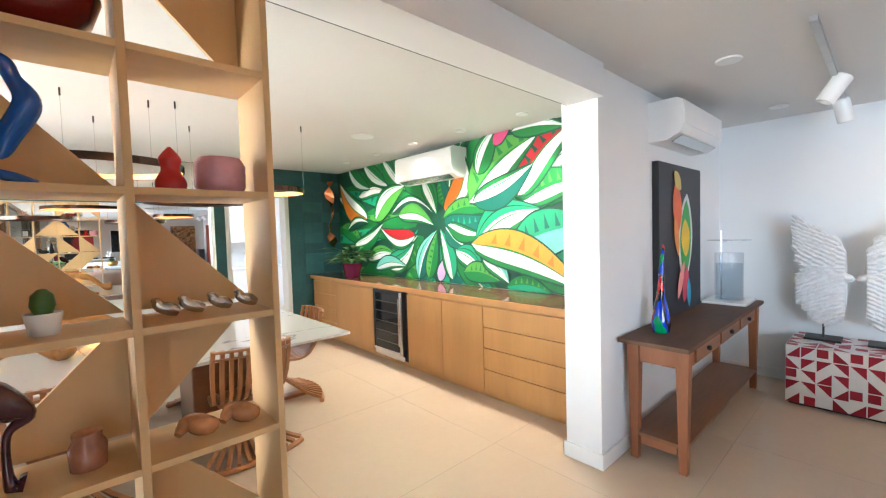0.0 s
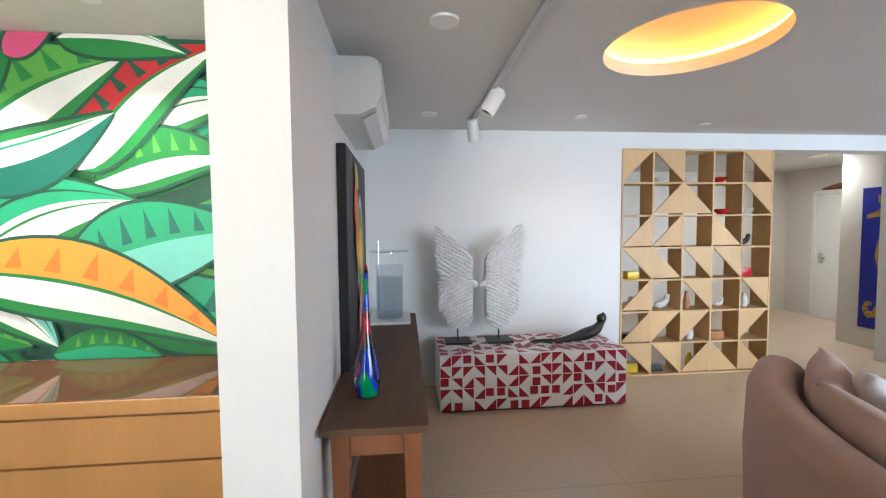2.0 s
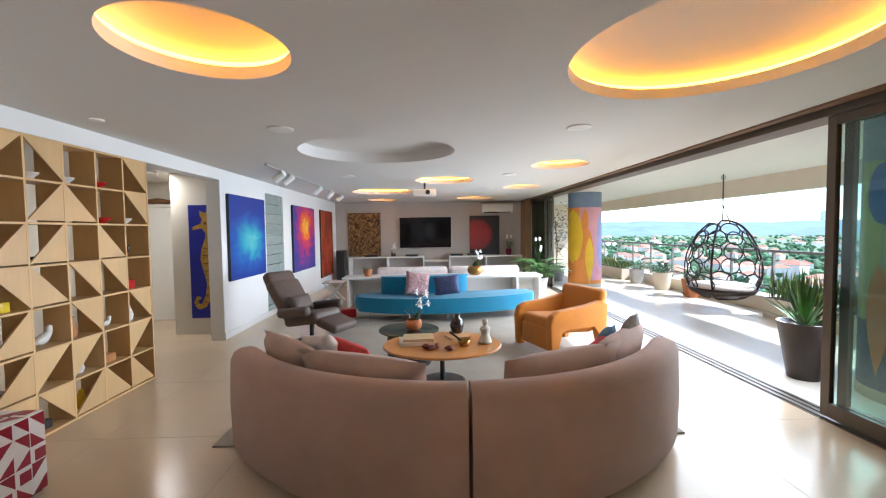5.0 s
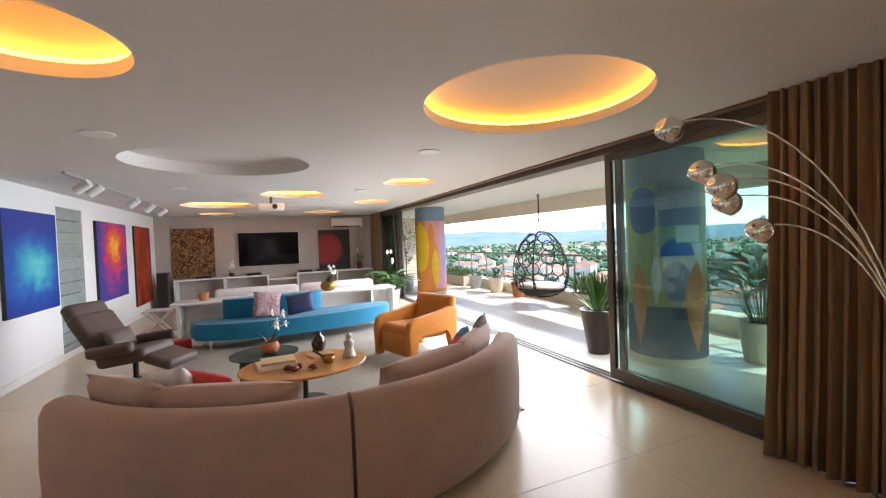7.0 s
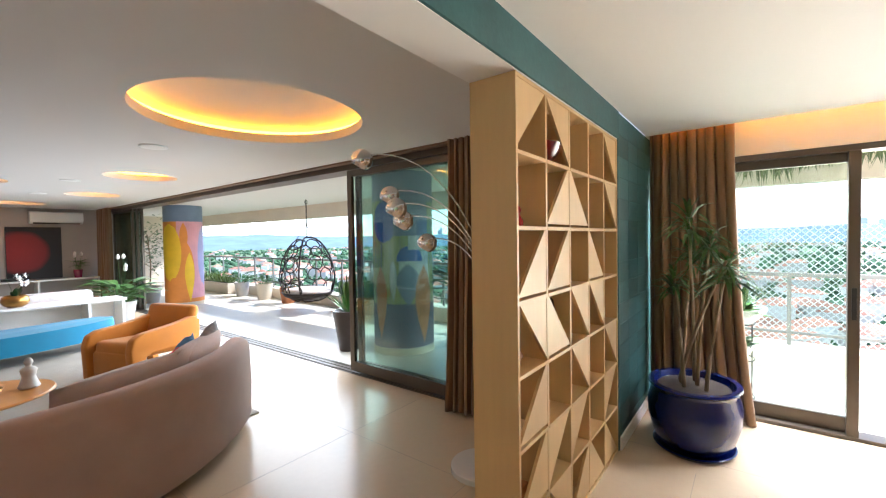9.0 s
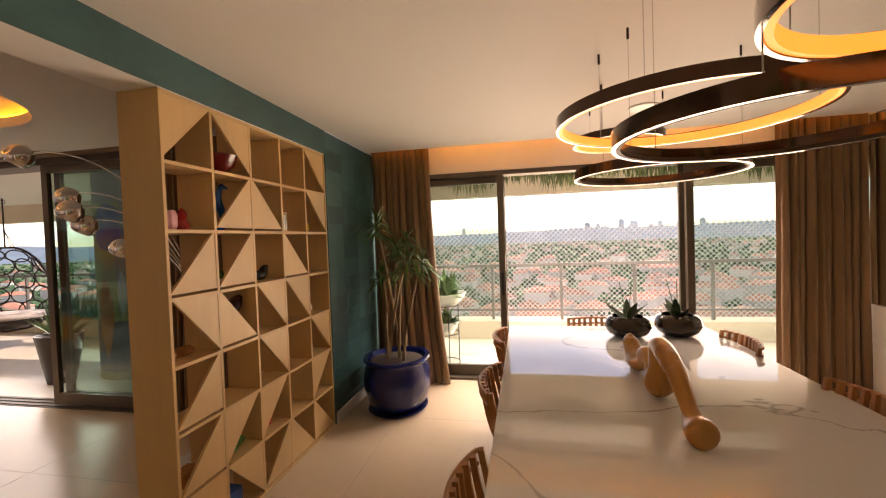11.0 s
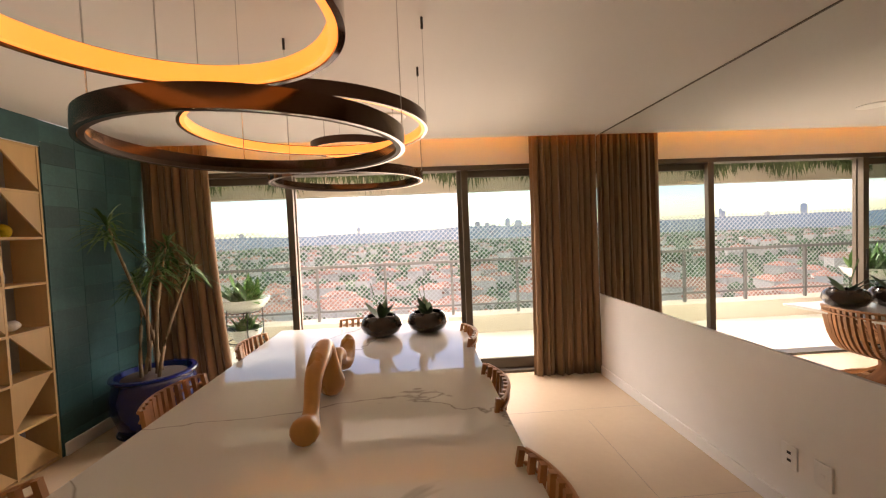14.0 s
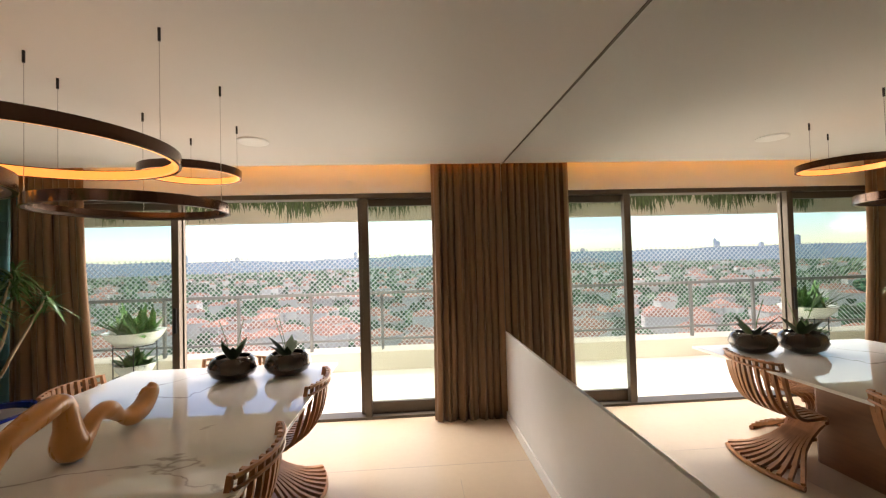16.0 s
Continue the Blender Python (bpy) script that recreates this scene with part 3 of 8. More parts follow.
def bookcase(name, label, w, h, d, m):
    """Back edge along +x from 0 to w, front towards -y; open through its depth."""
    bc = new(name)
    bc.matrix_basis = m
    tagged(bc, label, "bookcase", "open triangle bookcases")
    nc, nr, t = 5, 7, 0.018
    cw, ch = (w - t) / nc, (h - t) / nr
    part("side", B(0, t, 0, d, 0, h, bevel=0.002), M_OAK, bc)
    part("side", B(w - t, w, 0, d, 0, h, bevel=0.002), M_OAK, bc)
    for i in range(1, nc):
        part("upright", B(i * cw, i * cw + t, 0.004, d - 0.004, t, h - t), M_OAK, bc)
    for r in range(nr + 1):
        z = min(r * ch, h - t)
        full = r in (0, nr)
        for c in range(1 if full else nc):
            a = t if full else c * cw + t
            b = w - t if full else (c + 1) * cw
            part("shelf", B(a, b, 0.002, d - 0.002, z, z + t, bevel=0.0015), M_OAKX, bc)
    for r, row in enumerate(PANELS):
        z1 = h - r * ch - t * 0.2
        z0 = z1 - ch + t * 1.0
        for c, k in enumerate(row):
            if k == "o":
                continue
            x0, x1 = c * cw + t, (c + 1) * cw
            lo, hi = max(z0, t), min(z1, h - t)
            tri = {"a": [(x0, lo), (x0, hi), (x1, hi)], "b": [(x0, hi), (x1, hi), (x1, lo)], "c": [(x0, hi), (x1, lo), (x0, lo)], "d": [(x0, lo), (x1, hi), (x1, lo)]}[k]
            part("panel", P(tri, "y", 0.006, 0.022), M_OAK, bc)
    bc["cell_w"], bc["cell_h"] = cw, ch
    return bc


bookcase("bookcase", "light oak open bookcase with triangular panels between two rooms", BKX1 - BKX0, BKT - 0.002, 0.235, pose(BKX0, 0.002, 0))
bookcase("bookcase", "light oak open bookcase with triangular panels in the white wall", SH1 - SH0, 2.38, 0.235, pose(WX + 0.012, SH0, 0, 0, 0, 90))
# ---- dining room ----
def marble():
    m = mat("white_veined_marble", (0.70, 0.68, 0.64), 0.025, vary=0.03, scale=2, ior=1.75)
    n, l = m.node_tree.nodes, m.node_tree.links
    co, ns = n.new("ShaderNodeTexCoord"), n.new("ShaderNodeTexNoise")
    ns.inputs["Scale"].default_value, ns.inputs["Detail"].default_value, ns.inputs["Distortion"].default_value = 0.75, 5, 0.9
    l.new(co.outputs["Object"], ns.inputs["Vector"])
    ab, sb = n.new("ShaderNodeMath"), n.new("ShaderNodeMath")
    sb.operation, sb.inputs[1].default_value = "SUBTRACT", 0.5
    ab.operation = "ABSOLUTE"
    l.new(ns.outputs["Fac"], sb.inputs[0]), l.new(sb.outputs[0], ab.inputs[0])
    rp = n.new("ShaderNodeValToRGB")
    e = rp.color_ramp.elements
    e[0].position, e[0].color = 0.0, (0.36, 0.33, 0.30, 1)
    e[1].position, e[1].color = 0.008, (0.70, 0.68, 0.64, 1)
    l.new(ab.outputs[0], rp.inputs["Fac"])
    l.new(rp.outputs["Color"], tone(m).inputs["Base Color"])
    return m


M_MARBLE = marble()
TX0, TX1, TY0, TY1, TZ = -1.62, 1.69, -3.135, -1.51, 0.77
tb = thing("dining_table", "long dining table with polished white marble top with grey veins", "table", 0, 0, 0)
part("tabletop", B(TX0, TX1, TY0, TY1, TZ - 0.022, TZ, bevel=0.003), M_MARBLE, tb)
part("underframe", B(TX0 + 0.5, TX1 - 0.5, -2.72, -1.92, TZ - 0.07, TZ - 0.024), M_DARKWOOD, tb)
for x in (-0.85, 0.85):
    part("pedestal", B(x - 0.25, x + 0.25, -2.6, -2.05, 0.0, TZ - 0.072, bevel=0.02), M_DARKWOOD, tb)

M_TEAK = mat("warm_teak_slat", (0.38, 0.17, 0.065), 0.38, vary=0.25, scale=9, bscale=50, stretch=(1, 1, 0.3), rand=0.12)


def ribbon(pts, w, th):
    """A flat stave along a line in space, its width across x."""
    bm = bmesh.new()
    prev = None
    for k, p in enumerate(pts):
        d = (Vector(pts[min(k + 1, len(pts) - 1)]) - Vector(pts[max(k - 1, 0)])).normalized()
        side = (Vector((1, 0, 0)) - d * d.x).normalized()
        up = side.cross(d)
        row = [bm.verts.new(Vector(p) + side * a * w + up * b * th) for a, b in ((-1, -1), (1, -1), (1, 1), (-1, 1))]
        if prev:
            for q in range(4):
                bm.faces.new((prev[q], prev[(q + 1) % 4], row[(q + 1) % 4], row[q]))
        else:
            bm.faces.new(row)
        prev = row
    bm.faces.new(prev)
    return bm


def slat_chair():
    """Chair of bent staves: back, seat and a foot that folds under and fans out behind; it faces +y."""
    ch = thing("dining_chair", "curved teak slat dining chair pushed in at the table", "chair", group="chairs round the table")
    # depth, height, half width, wrap of the outer staves
    line = [(-0.285, 0.83, 0.245, 0.07), (-0.275, 0.72, 0.25, 0.08), (-0.24, 0.58, 0.245, 0.08), (-0.17, 0.47, 0.23, 0.06), (-0.04, 0.42, 0.215, 0.02), (0.12, 0.425, 0.20, 0.0),
            (0.20, 0.40, 0.17, -0.02), (0.205, 0.34, 0.13, -0.02), (0.14, 0.26, 0.105, 0.0), (0.02, 0.17, 0.135, 0.02), (-0.12, 0.085, 0.23, 0.05), (-0.25, 0.046, 0.325, 0.08)]
    fine_line = []
    for i in range(len(line) - 1):
        p0, p1, p2, p3 = [np.array(line[min(max(i + o, 0), len(line) - 1)]) for o in (-1, 0, 1, 2)]
        for t in (0.0, 0.5):
            fine_line.append(0.5 * (2 * p1 + (p2 - p0) * t + (2 * p0 - 5 * p1 + 4 * p2 - p3) * t * t + (3 * p1 - p0 - 3 * p2 + p3) * t ** 3))
    fine_line.append(np.array(line[-1]))
    n = 11
    for i in range(n):
        u = 2 * i / (n - 1) - 1
        part("slat", ribbon([(u * float(q[2]), float(q[0] + q[3] * u * u), float(q[1])) for q in fine_line], 0.0125, 0.011), M_TEAK, ch)
    for z, y, r in ((0.822, -0.300, 0.010), (0.775, -0.297, 0.008)):
        part("top_rail", T([(u * 0.25, y + 0.07 * u * u, z) for u in [k / 8 - 1 for k in range(17)]], r, 6), M_TEAK, ch, smooth=40)
    part("seat_rail", T([(u * 0.175, 0.20 - 0.02 * u * u, 0.372) for u in [k / 6 - 1 for k in range(13)]], 0.016, 6), M_TEAK, ch, smooth=40)
    part("base_rail", T([(0.335 * u, -0.245 + 0.08 * u * u, 0.0205) for u in [k / 8 - 1 for k in range(17)]], 0.02, 8), M_TEAK, ch, smooth=40)
    part("base_runner", B(-0.05, 0.05, -0.21, 0.12, 0.0005, 0.03, bevel=0.006), M_TEAK, ch)
    return ch


first = slat_chair()
seats = [(1.12, -1.705, 180), (0.14, -1.70, 178), (-0.86, -1.705, 182), (1.08, -2.89, 0), (0.03, -2.895, -2), (-0.90, -2.885, 1), (1.52, -2.28, 90), (TX0 + 0.12, -2.46, -95)]
for k, (x, y, a) in enumerate(seats):
    # local -y is the back: turn so that the back points away from the table
    m = pose(x, y, 0, 0, 0, a)
    if k == 0:
        first.matrix_basis = m
    else:
        copy_thing(first, m)

# ring chandelier
M_RING = mat("dark_bronze_ring", (0.09, 0.035, 0.018), 0.12, metal=0.6, vary=0.2, scale=5, coat=0.6)
M_RINGLED = mat("ring_diffuser_lit", (1, 0.8, 0.5), 0.5, vary=0, emit=((1.0, 0.31, 0.03), 1.35))
M_RINGOFF = mat("ring_underside_satin", (0.05, 0.03, 0.02), 0.6, metal=0.0, vary=0.05)


def ring_band(cx, cy, r0, r1, z0, z1, seg=72):
    bm = bmesh.new()
    rows = [[bm.verts.new((cx + r * math.cos(2 * math.pi * k / seg), cy + r * math.sin(2 * math.pi * k / seg), z)) for k in range(seg)] for r, z in ((r0, z0), (r1, z0), (r1, z1), (r0, z1))]
    for q in range(4):
        a, b = rows[q], rows[(q + 1) % 4]
        for k in range(seg):
            bm.faces.new((a[k], a[(k + 1) % seg], b[(k + 1) % seg], b[k]))
    return bm


chand = thing("chandelier", "chandelier of five dark bronze rings with warm light", "chandelier", 0, 0, H)
for cx, cy, r, z, lit in ((-1.33, -2.36, 0.305, 1.965, True), (-0.80, -2.333, 0.412, 1.865, False), (-0.16, -2.325, 0.51, 2.078, True), (1.01, -2.33, 0.302, 2.235, True), (0.38, -2.385, 0.43, 1.92, False)):
    rg = part("ring", ring_band(cx, cy, r - 0.012, r, z - H - 0.025, z - H + 0.025), M_RING, chand, smooth=30)
    part("diffuser", ring_band(cx, cy, r - 0.028, r - 0.0135, z - H - 0.022, z - H + 0.018) if lit else ring_band(cx, cy, r - 0.026, r - 0.0135, z - H - 0.024, z - H - 0.010), M_RINGLED if lit else M_RINGOFF, rg, "warm glowing inner band" if lit else "dark satin underside", smooth=30)
    for a in (0.5, 2.6, 4.7):
        px, py = cx + (r - 0.006) * math.cos(a), cy + (r - 0.006) * math.sin(a)
        wr = part("wire", T([(px, py, z - H + 0.02), (px, py, -0.05)], 0.0018, 5), M_STEEL, chand)
        part("wire_grip", T([(px, py, -0.052), (px, py, 0)], 0.006, 6), M_BLACK, wr)

# wooden sculpture on the table
M_CARVED = mat("smooth_honey_wood", (0.50, 0.23, 0.065), 0.28, vary=0.18, scale=7, bscale=40, stretch=(1, 1, 0.4), coat=0.2)


def blob_chain(nodes, seg=14, steps=7):
    """A carved body that swells and thins along a line of (x, y, z, radius)."""
    pts = []
    n = len(nodes)
    for i in range(n - 1):
        p0, p1, p2, p3 = [np.array(nodes[min(max(i + o, 0), n - 1)], float) for o in (-1, 0, 1, 2)]
        for k in range(steps):
            t = k / steps
            pts.append(0.5 * (2 * p1 + (p2 - p0) * t + (2 * p0 - 5 * p1 + 4 * p2 - p3) * t * t + (3 * p1 - p0 - 3 * p2 + p3) * t ** 3))
    pts.append(np.array(nodes[-1], float))
    bm = bmesh.new()
    rings = []
    for i, p in enumerate(pts):
        a, b = Vector(pts[max(i - 1, 0)][:3]), Vector(pts[min(i + 1, len(pts) - 1)][:3])
        d = (b - a).normalized()
        s = d.cross(Vector((0.1, 1, 0.05))).normalized()
        u = s.cross(d)
        rings.append([bm.verts.new(Vector(p[:3]) + max(float(p[3]), 0.002) * (math.cos(2 * math.pi * k / seg) * s + math.sin(2 * math.pi * k / seg) * u)) for k in range(seg)])
    for a, b in zip(rings, rings[1:]):
        for k in range(seg):
            bm.faces.new((a[k], a[(k + 1) % seg], b[(k + 1) % seg], b[k]))
    bm.faces.new(rings[0]), bm.faces.new(rings[-1])
    return bm


single("sculpture", blob_chain([(-0.47, 0, 0.06, 0.01), (-0.45, 0, 0.06, 0.055), (-0.39, 0, 0.055, 0.053), (-0.33, 0, 0.09, 0.034), (-0.22, 0.01, 0.20, 0.040), (-0.08, 0.01, 0.255, 0.048), (0.03, 0.01, 0.265, 0.042), (0.045, 0.0, 0.17, 0.050), (0.06, 0.0, 0.075, 0.072), (0.13, 0, 0.09, 0.045), (0.20, 0, 0.15, 0.035), (0.28, 0, 0.15, 0.045), (0.36, 0, 0.09, 0.03), (0.44, 0, 0.06, 0.05), (0.53, 0, 0.08, 0.05), (0.60, 0, 0.15, 0.042), (0.60, 0, 0.19, 0.005)]),
       M_CARVED, "long flowing carved honey wood sculpture lying on the table", "sculpture", 0.03, -2.29, TZ - 0.001, smooth=True)

# two dark bowls with orchids
M_ORCHID = mat("dark_orchid_leaf", (0.022, 0.055, 0.016), 0.35, vary=0.3, scale=8, rand=0.25, island=True)
M_BOWL = mat("dark_brown_glazed_bowl", (0.03, 0.018, 0.013), 0.16, vary=0.3, scale=9, coat=0.4)


def orchid_bowl(x, y, seed, r=0.172, flowers=0, h=0.165, material=None, label="dark glazed bowl with orchid leaves on the marble table", z=TZ):
    rnd = random.Random(seed)
    b = thing("orchid_bowl", label, "potted plant", x, y, z, group="orchid bowls")
    part("bowl", L([(0.0, 0.0), (r * 0.5, 0.0), (r * 0.85, h * 0.2), (r, h * 0.5), (r * 0.9, h * 0.85), (r * 0.72, h), (r * 0.66, h * 0.98), (r * 0.8, h * 0.8), (r * 0.7, h * 0.72), (0, h * 0.74)], seg=36), material or M_BOWL, b, smooth=50)
    part("soil", L([(0, 0), (r * 0.72, 0), (r * 0.6, 0.012), (0, 0.02)], seg=20, cz=h * 0.76), M_SOIL, b)
    bm = bmesh.new()
    turn = rnd.uniform(0, 3)
    for k in range(7):
        a = turn + (k % 2) * math.pi + rnd.uniform(-0.6, 0.6)
        ln = rnd.uniform(0.13, 0.23) * r / 0.172
        rise = rnd.uniform(0.03, 0.20)
        leaf(bm, (0.02 * math.cos(a), 0.02 * math.sin(a), h * 0.8), (ln * math.cos(a), ln * math.sin(a), h * 0.85 + rise), 0.058, seg=6, droop=-0.05 if rise < 0.1 else 0.02)
    tagged(part("foliage", bm, M_ORCHID, b, smooth=True), kind="stuff")
    for k in range(2):
        a = rnd.uniform(0, 6)
        pts = [(0.02 * math.cos(a), 0.02 * math.sin(a), h * 0.8), (0.04 * math.cos(a), 0.04 * math.sin(a), h + 0.10), (0.09 * math.cos(a), 0.09 * math.sin(a), h + (0.26 if flowers else 0.27))]
        st = part("stem", T(pts, 0.003, 5), M_LEAF, b)
        if flowers and k == 0:
            bm = bmesh.new()
            for q in range(flowers):
                cx, cy, cz = 0.09 * math.cos(a) + rnd.uniform(-0.09, 0.09), 0.09 * math.sin(a) + rnd.uniform(-0.06, 0.06), h + 0.26 + rnd.uniform(-0.10, 0.07)
                for j in range(5):
                    aa = j * 1.257
                    leaf(bm, (cx, cy, cz), (cx + 0.045 * math.cos(aa), cy - 0.015, cz + 0.045 * math.sin(aa)), 0.038, seg=3)
            tagged(part("flower_spray", bm, M_PETAL, st, "white orchid flowers"), kind="stuff")
    return b


M_PETAL = mat("white_orchid_petal", (0.80, 0.78, 0.76), 0.5, vary=0.08)
orchid_bowl(1.33, -2.44, 1)
orchid_bowl(1.39, -2.82, 2)

# credenza along the mural, wine cooler, counter
CX = -2.76
cr = thing("credenza", "long honey oak credenza with drawers under the mural", "cabinet", 0, 0, 0)
part("carcass", B(MX + 0.005, CX - 0.02, DY + 0.03, -2.96, 0.06, 0.90), M_CRED, cr)
part("carcass", B(MX + 0.005, CX - 0.02, -2.26, -0.06, 0.06, 0.90), M_CRED, cr)
part("plinth", B(MX + 0.005, CX - 0.05, DY + 0.03, -0.06, 0.0, 0.058), M_CRED, cr)
ys = [DY + 0.035, -3.95, -2.965]
for y0, y1 in zip(ys, ys[1:]):
    for z0, z1 in ((0.065, 0.26), (0.27, 0.465), (0.475, 0.67), (0.68, 0.855)) if y0 < -4 else ((0.065, 0.855),):
        part("drawer_front" if y0 < -4 else "cabinet_door", B(CX - 0.02, CX, y0 + 0.003, y1 - 0.003, z0, z1, bevel=0.002), M_CRED, cr)
for y0, y1 in ((-2.255, -1.67), (-1.67, -1.10)):
    part("cabinet_door", B(CX - 0.02, CX, y0 + 0.003, y1 - 0.003, 0.065, 0.855, bevel=0.002), M_CRED, cr)
for z0, z1 in ((0.065, 0.265), (0.275, 0.465), (0.475, 0.66), (0.67, 0.855)):
    part("drawer_front", B(CX - 0.02, CX, -1.097, -0.065, z0, z1, bevel=0.002), M_CRED, cr)
M_COUNTER = mat("polished_brown_stone", (0.13, 0.055, 0.03), 0.05, vary=0.3, scale=6)
ctr = thing("counter", "polished reddish brown stone counter with oak edging on the credenza", "counter", 0, 0, 0.903)
part("slab", B(MX + 0.004, CX + 0.03, DY + 0.02, -0.06, 0, 0.037, bevel=0.004), M_COUNTER, ctr, "polished brown stone slab")
part("edging", B(CX + 0.0305, CX + 0.042, DY + 0.02, -0.06, -0.018, 0.035, bevel=0.003), M_CRED, ctr, "oak edging strip")
wc = thing("wine_cooler", "black glass-fronted wine cooler built into the credenza", "wine cooler", CX, -2.61, 0)
part("body", B(-0.4, -0.02, -0.34, 0.345, 0.06, 0.895), M_BLACK, wc)
fr = part("door", B(-0.018, 0.03, -0.30, 0.30, 0.13, 0.875, bevel=0.004), M_BLACK, wc)
part("glass", B(0.0305, 0.036, -0.25, 0.25, 0.17, 0.835), mat("dark_cooler_glass", (0.012, 0.014, 0.018), 0.05, vary=0.1), fr)
part("handle", T([(0.06, 0.27, 0.25), (0.06, 0.27, 0.8)], 0.010), M_STEEL, fr)
part("stile", B(0.0305, 0.038, 0.252, 0.298, 0.135, 0.87, bevel=0.002), M_STEEL, fr, "brushed steel edge")
part("bottom_rail", B(0.0305, 0.038, -0.298, 0.25, 0.135, 0.165, bevel=0.002), M_STEEL, fr, "brushed steel edge")
for k in range(5):
    part("rack", T([(0.038, -0.23, 0.26 + 0.12 * k), (0.038, 0.23, 0.26 + 0.12 * k)], 0.0035, 5), M_ALU, fr)
part("vent", B(-0.018, 0.012, -0.30, 0.30, 0.065, 0.122, bevel=0.003), M_STEEL, wc)

# painted mural
def paint(name, c):
    return mat(name, c, 0.5, vary=0.10, scale=5, bscale=25)


MURAL = {"dark": paint("mural_deep_green", (0.012, 0.085, 0.045)), "green": paint("mural_green", (0.02, 0.22, 0.045)), "lime": paint("mural_lime", (0.10, 0.36, 0.05)),
         "mint": paint("mural_mint", (0.03, 0.36, 0.17)), "teal": paint("mural_teal", (0.01, 0.15, 0.11)), "white": paint("mural_white", (0.78, 0.80, 0.78)), "aqua": paint("mural_aqua", (0.20, 0.60, 0.50)),
         "orange": paint("mural_orange", (0.75, 0.22, 0.015)), "amber": paint("mural_amber", (0.80, 0.34, 0.03)), "red": paint("mural_red", (0.45, 0.012, 0.02)), "pink": paint("mural_pink", (0.62, 0.08, 0.22)), "lilac": paint("mural_lilac", (0.55, 0.40, 0.62))}
mural = thing("mural", "wall mural of bold painted leaves in greens, white, red and orange", "mural", MX, 0, 0)
part("ground_coat", B(0.001, 0.004, DY + 0.004, -0.055, 0.942, H - 0.004), MURAL["dark"], mural)
mural_bm = {k: bmesh.new() for k in MURAL}
mural_depth = [0.0042]


def clip_poly(pts, lo, hi, axis):
    for sgn, lim in ((1, lo), (-1, -hi)):
        out = []
        for a, b in zip(pts, pts[1:] + pts[:1]):
            ia, ib = sgn * a[axis] >= lim, sgn * b[axis] >= lim
            if ia:
                out.append(a)
            if ia != ib:
                t = (lim * sgn - a[axis]) / (b[axis] - a[axis])
                out.append((a[0] + t * (b[0] - a[0]), a[1] + t * (b[1] - a[1])))
        pts = out
        if len(pts) < 3:
            return []
    return pts


def stroke(color, pts):
    pts = clip_poly(clip_poly(pts, DY + 0.006, -0.057, 0), 0.943, H - 0.005, 1)
    if len(pts) > 2:
        mural_depth[0] += 0.00006
        bm = mural_bm[color]
        bm.faces.new([bm.verts.new((mural_depth[0], y, z)) for y, z in pts])


def leaf_paint(y0, z0, y1, z1, w, bend, a, b, marks=""):
    """A painted leaf from base to tip: half in a, half in b, with a dark outline."""
    n = 16
    L2 = math.hypot(y1 - y0, z1 - z0)
    ny, nz = -(z1 - z0) / L2, (y1 - y0) / L2

    def mid(t):
        s = bend * L2 * math.sin(math.pi * t)
        return y0 + (y1 - y0) * t + ny * s, z0 + (z1 - z0) * t + nz * s

    def wid(t):
        return w * math.sin(math.pi * t ** 0.72) ** 0.9

    def side(s, f=1.0, g=0.0):
        return [(mid(i / n)[0] + ny * s * (wid(i / n) * f + g), mid(i / n)[1] + nz * s * (wid(i / n) * f + g)) for i in range(n + 1)]
    rib = [mid(i / n) for i in range(n + 1)]
    stroke("dark", side(1, 1, 0.018) + side(-1, 1, 0.018)[::-1])
    for c, sg in ((a, 1), (b, -1)):
        if c == "white":
            stroke("green", side(sg) + rib[::-1])
            stroke("white", side(sg, 0.74) + side(sg, 0.10)[::-1])
        else:
            stroke(c, side(sg) + rib[::-1])
    if "r" in marks:
        stroke("white", side(1, 0.14) + side(-1, 0.03)[::-1])
        stroke("dark" if a != "white" else "mint", side(1, 0.60) + side(1, 0.52)[::-1])
    if "s" in marks:
        c = {"green": "lime", "lime": "green", "mint": "teal", "teal": "mint", "orange": "amber", "amber": "orange", "red": "dark", "white": "aqua", "dark": "green", "aqua": "mint"}.get(a, "dark")
        for k in range(3, n - 2, 2):
            t, t2 = k / n, (k + 0.9) / n
            p, q = mid(t), mid(t2)
            m2 = mid((t + t2) / 2)
            stroke(c, [(p[0] + ny * wid(t) * 0.15, p[1] + nz * wid(t) * 0.15), (q[0] + ny * wid(t2) * 0.15, q[1] + nz * wid(t2) * 0.15), (m2[0] + ny * wid(t) * 0.85, m2[1] + nz * wid(t) * 0.85)])
    if "w" in marks:
        stroke("white", side(-1, 0.62) + side(-1, 0.42)[::-1])


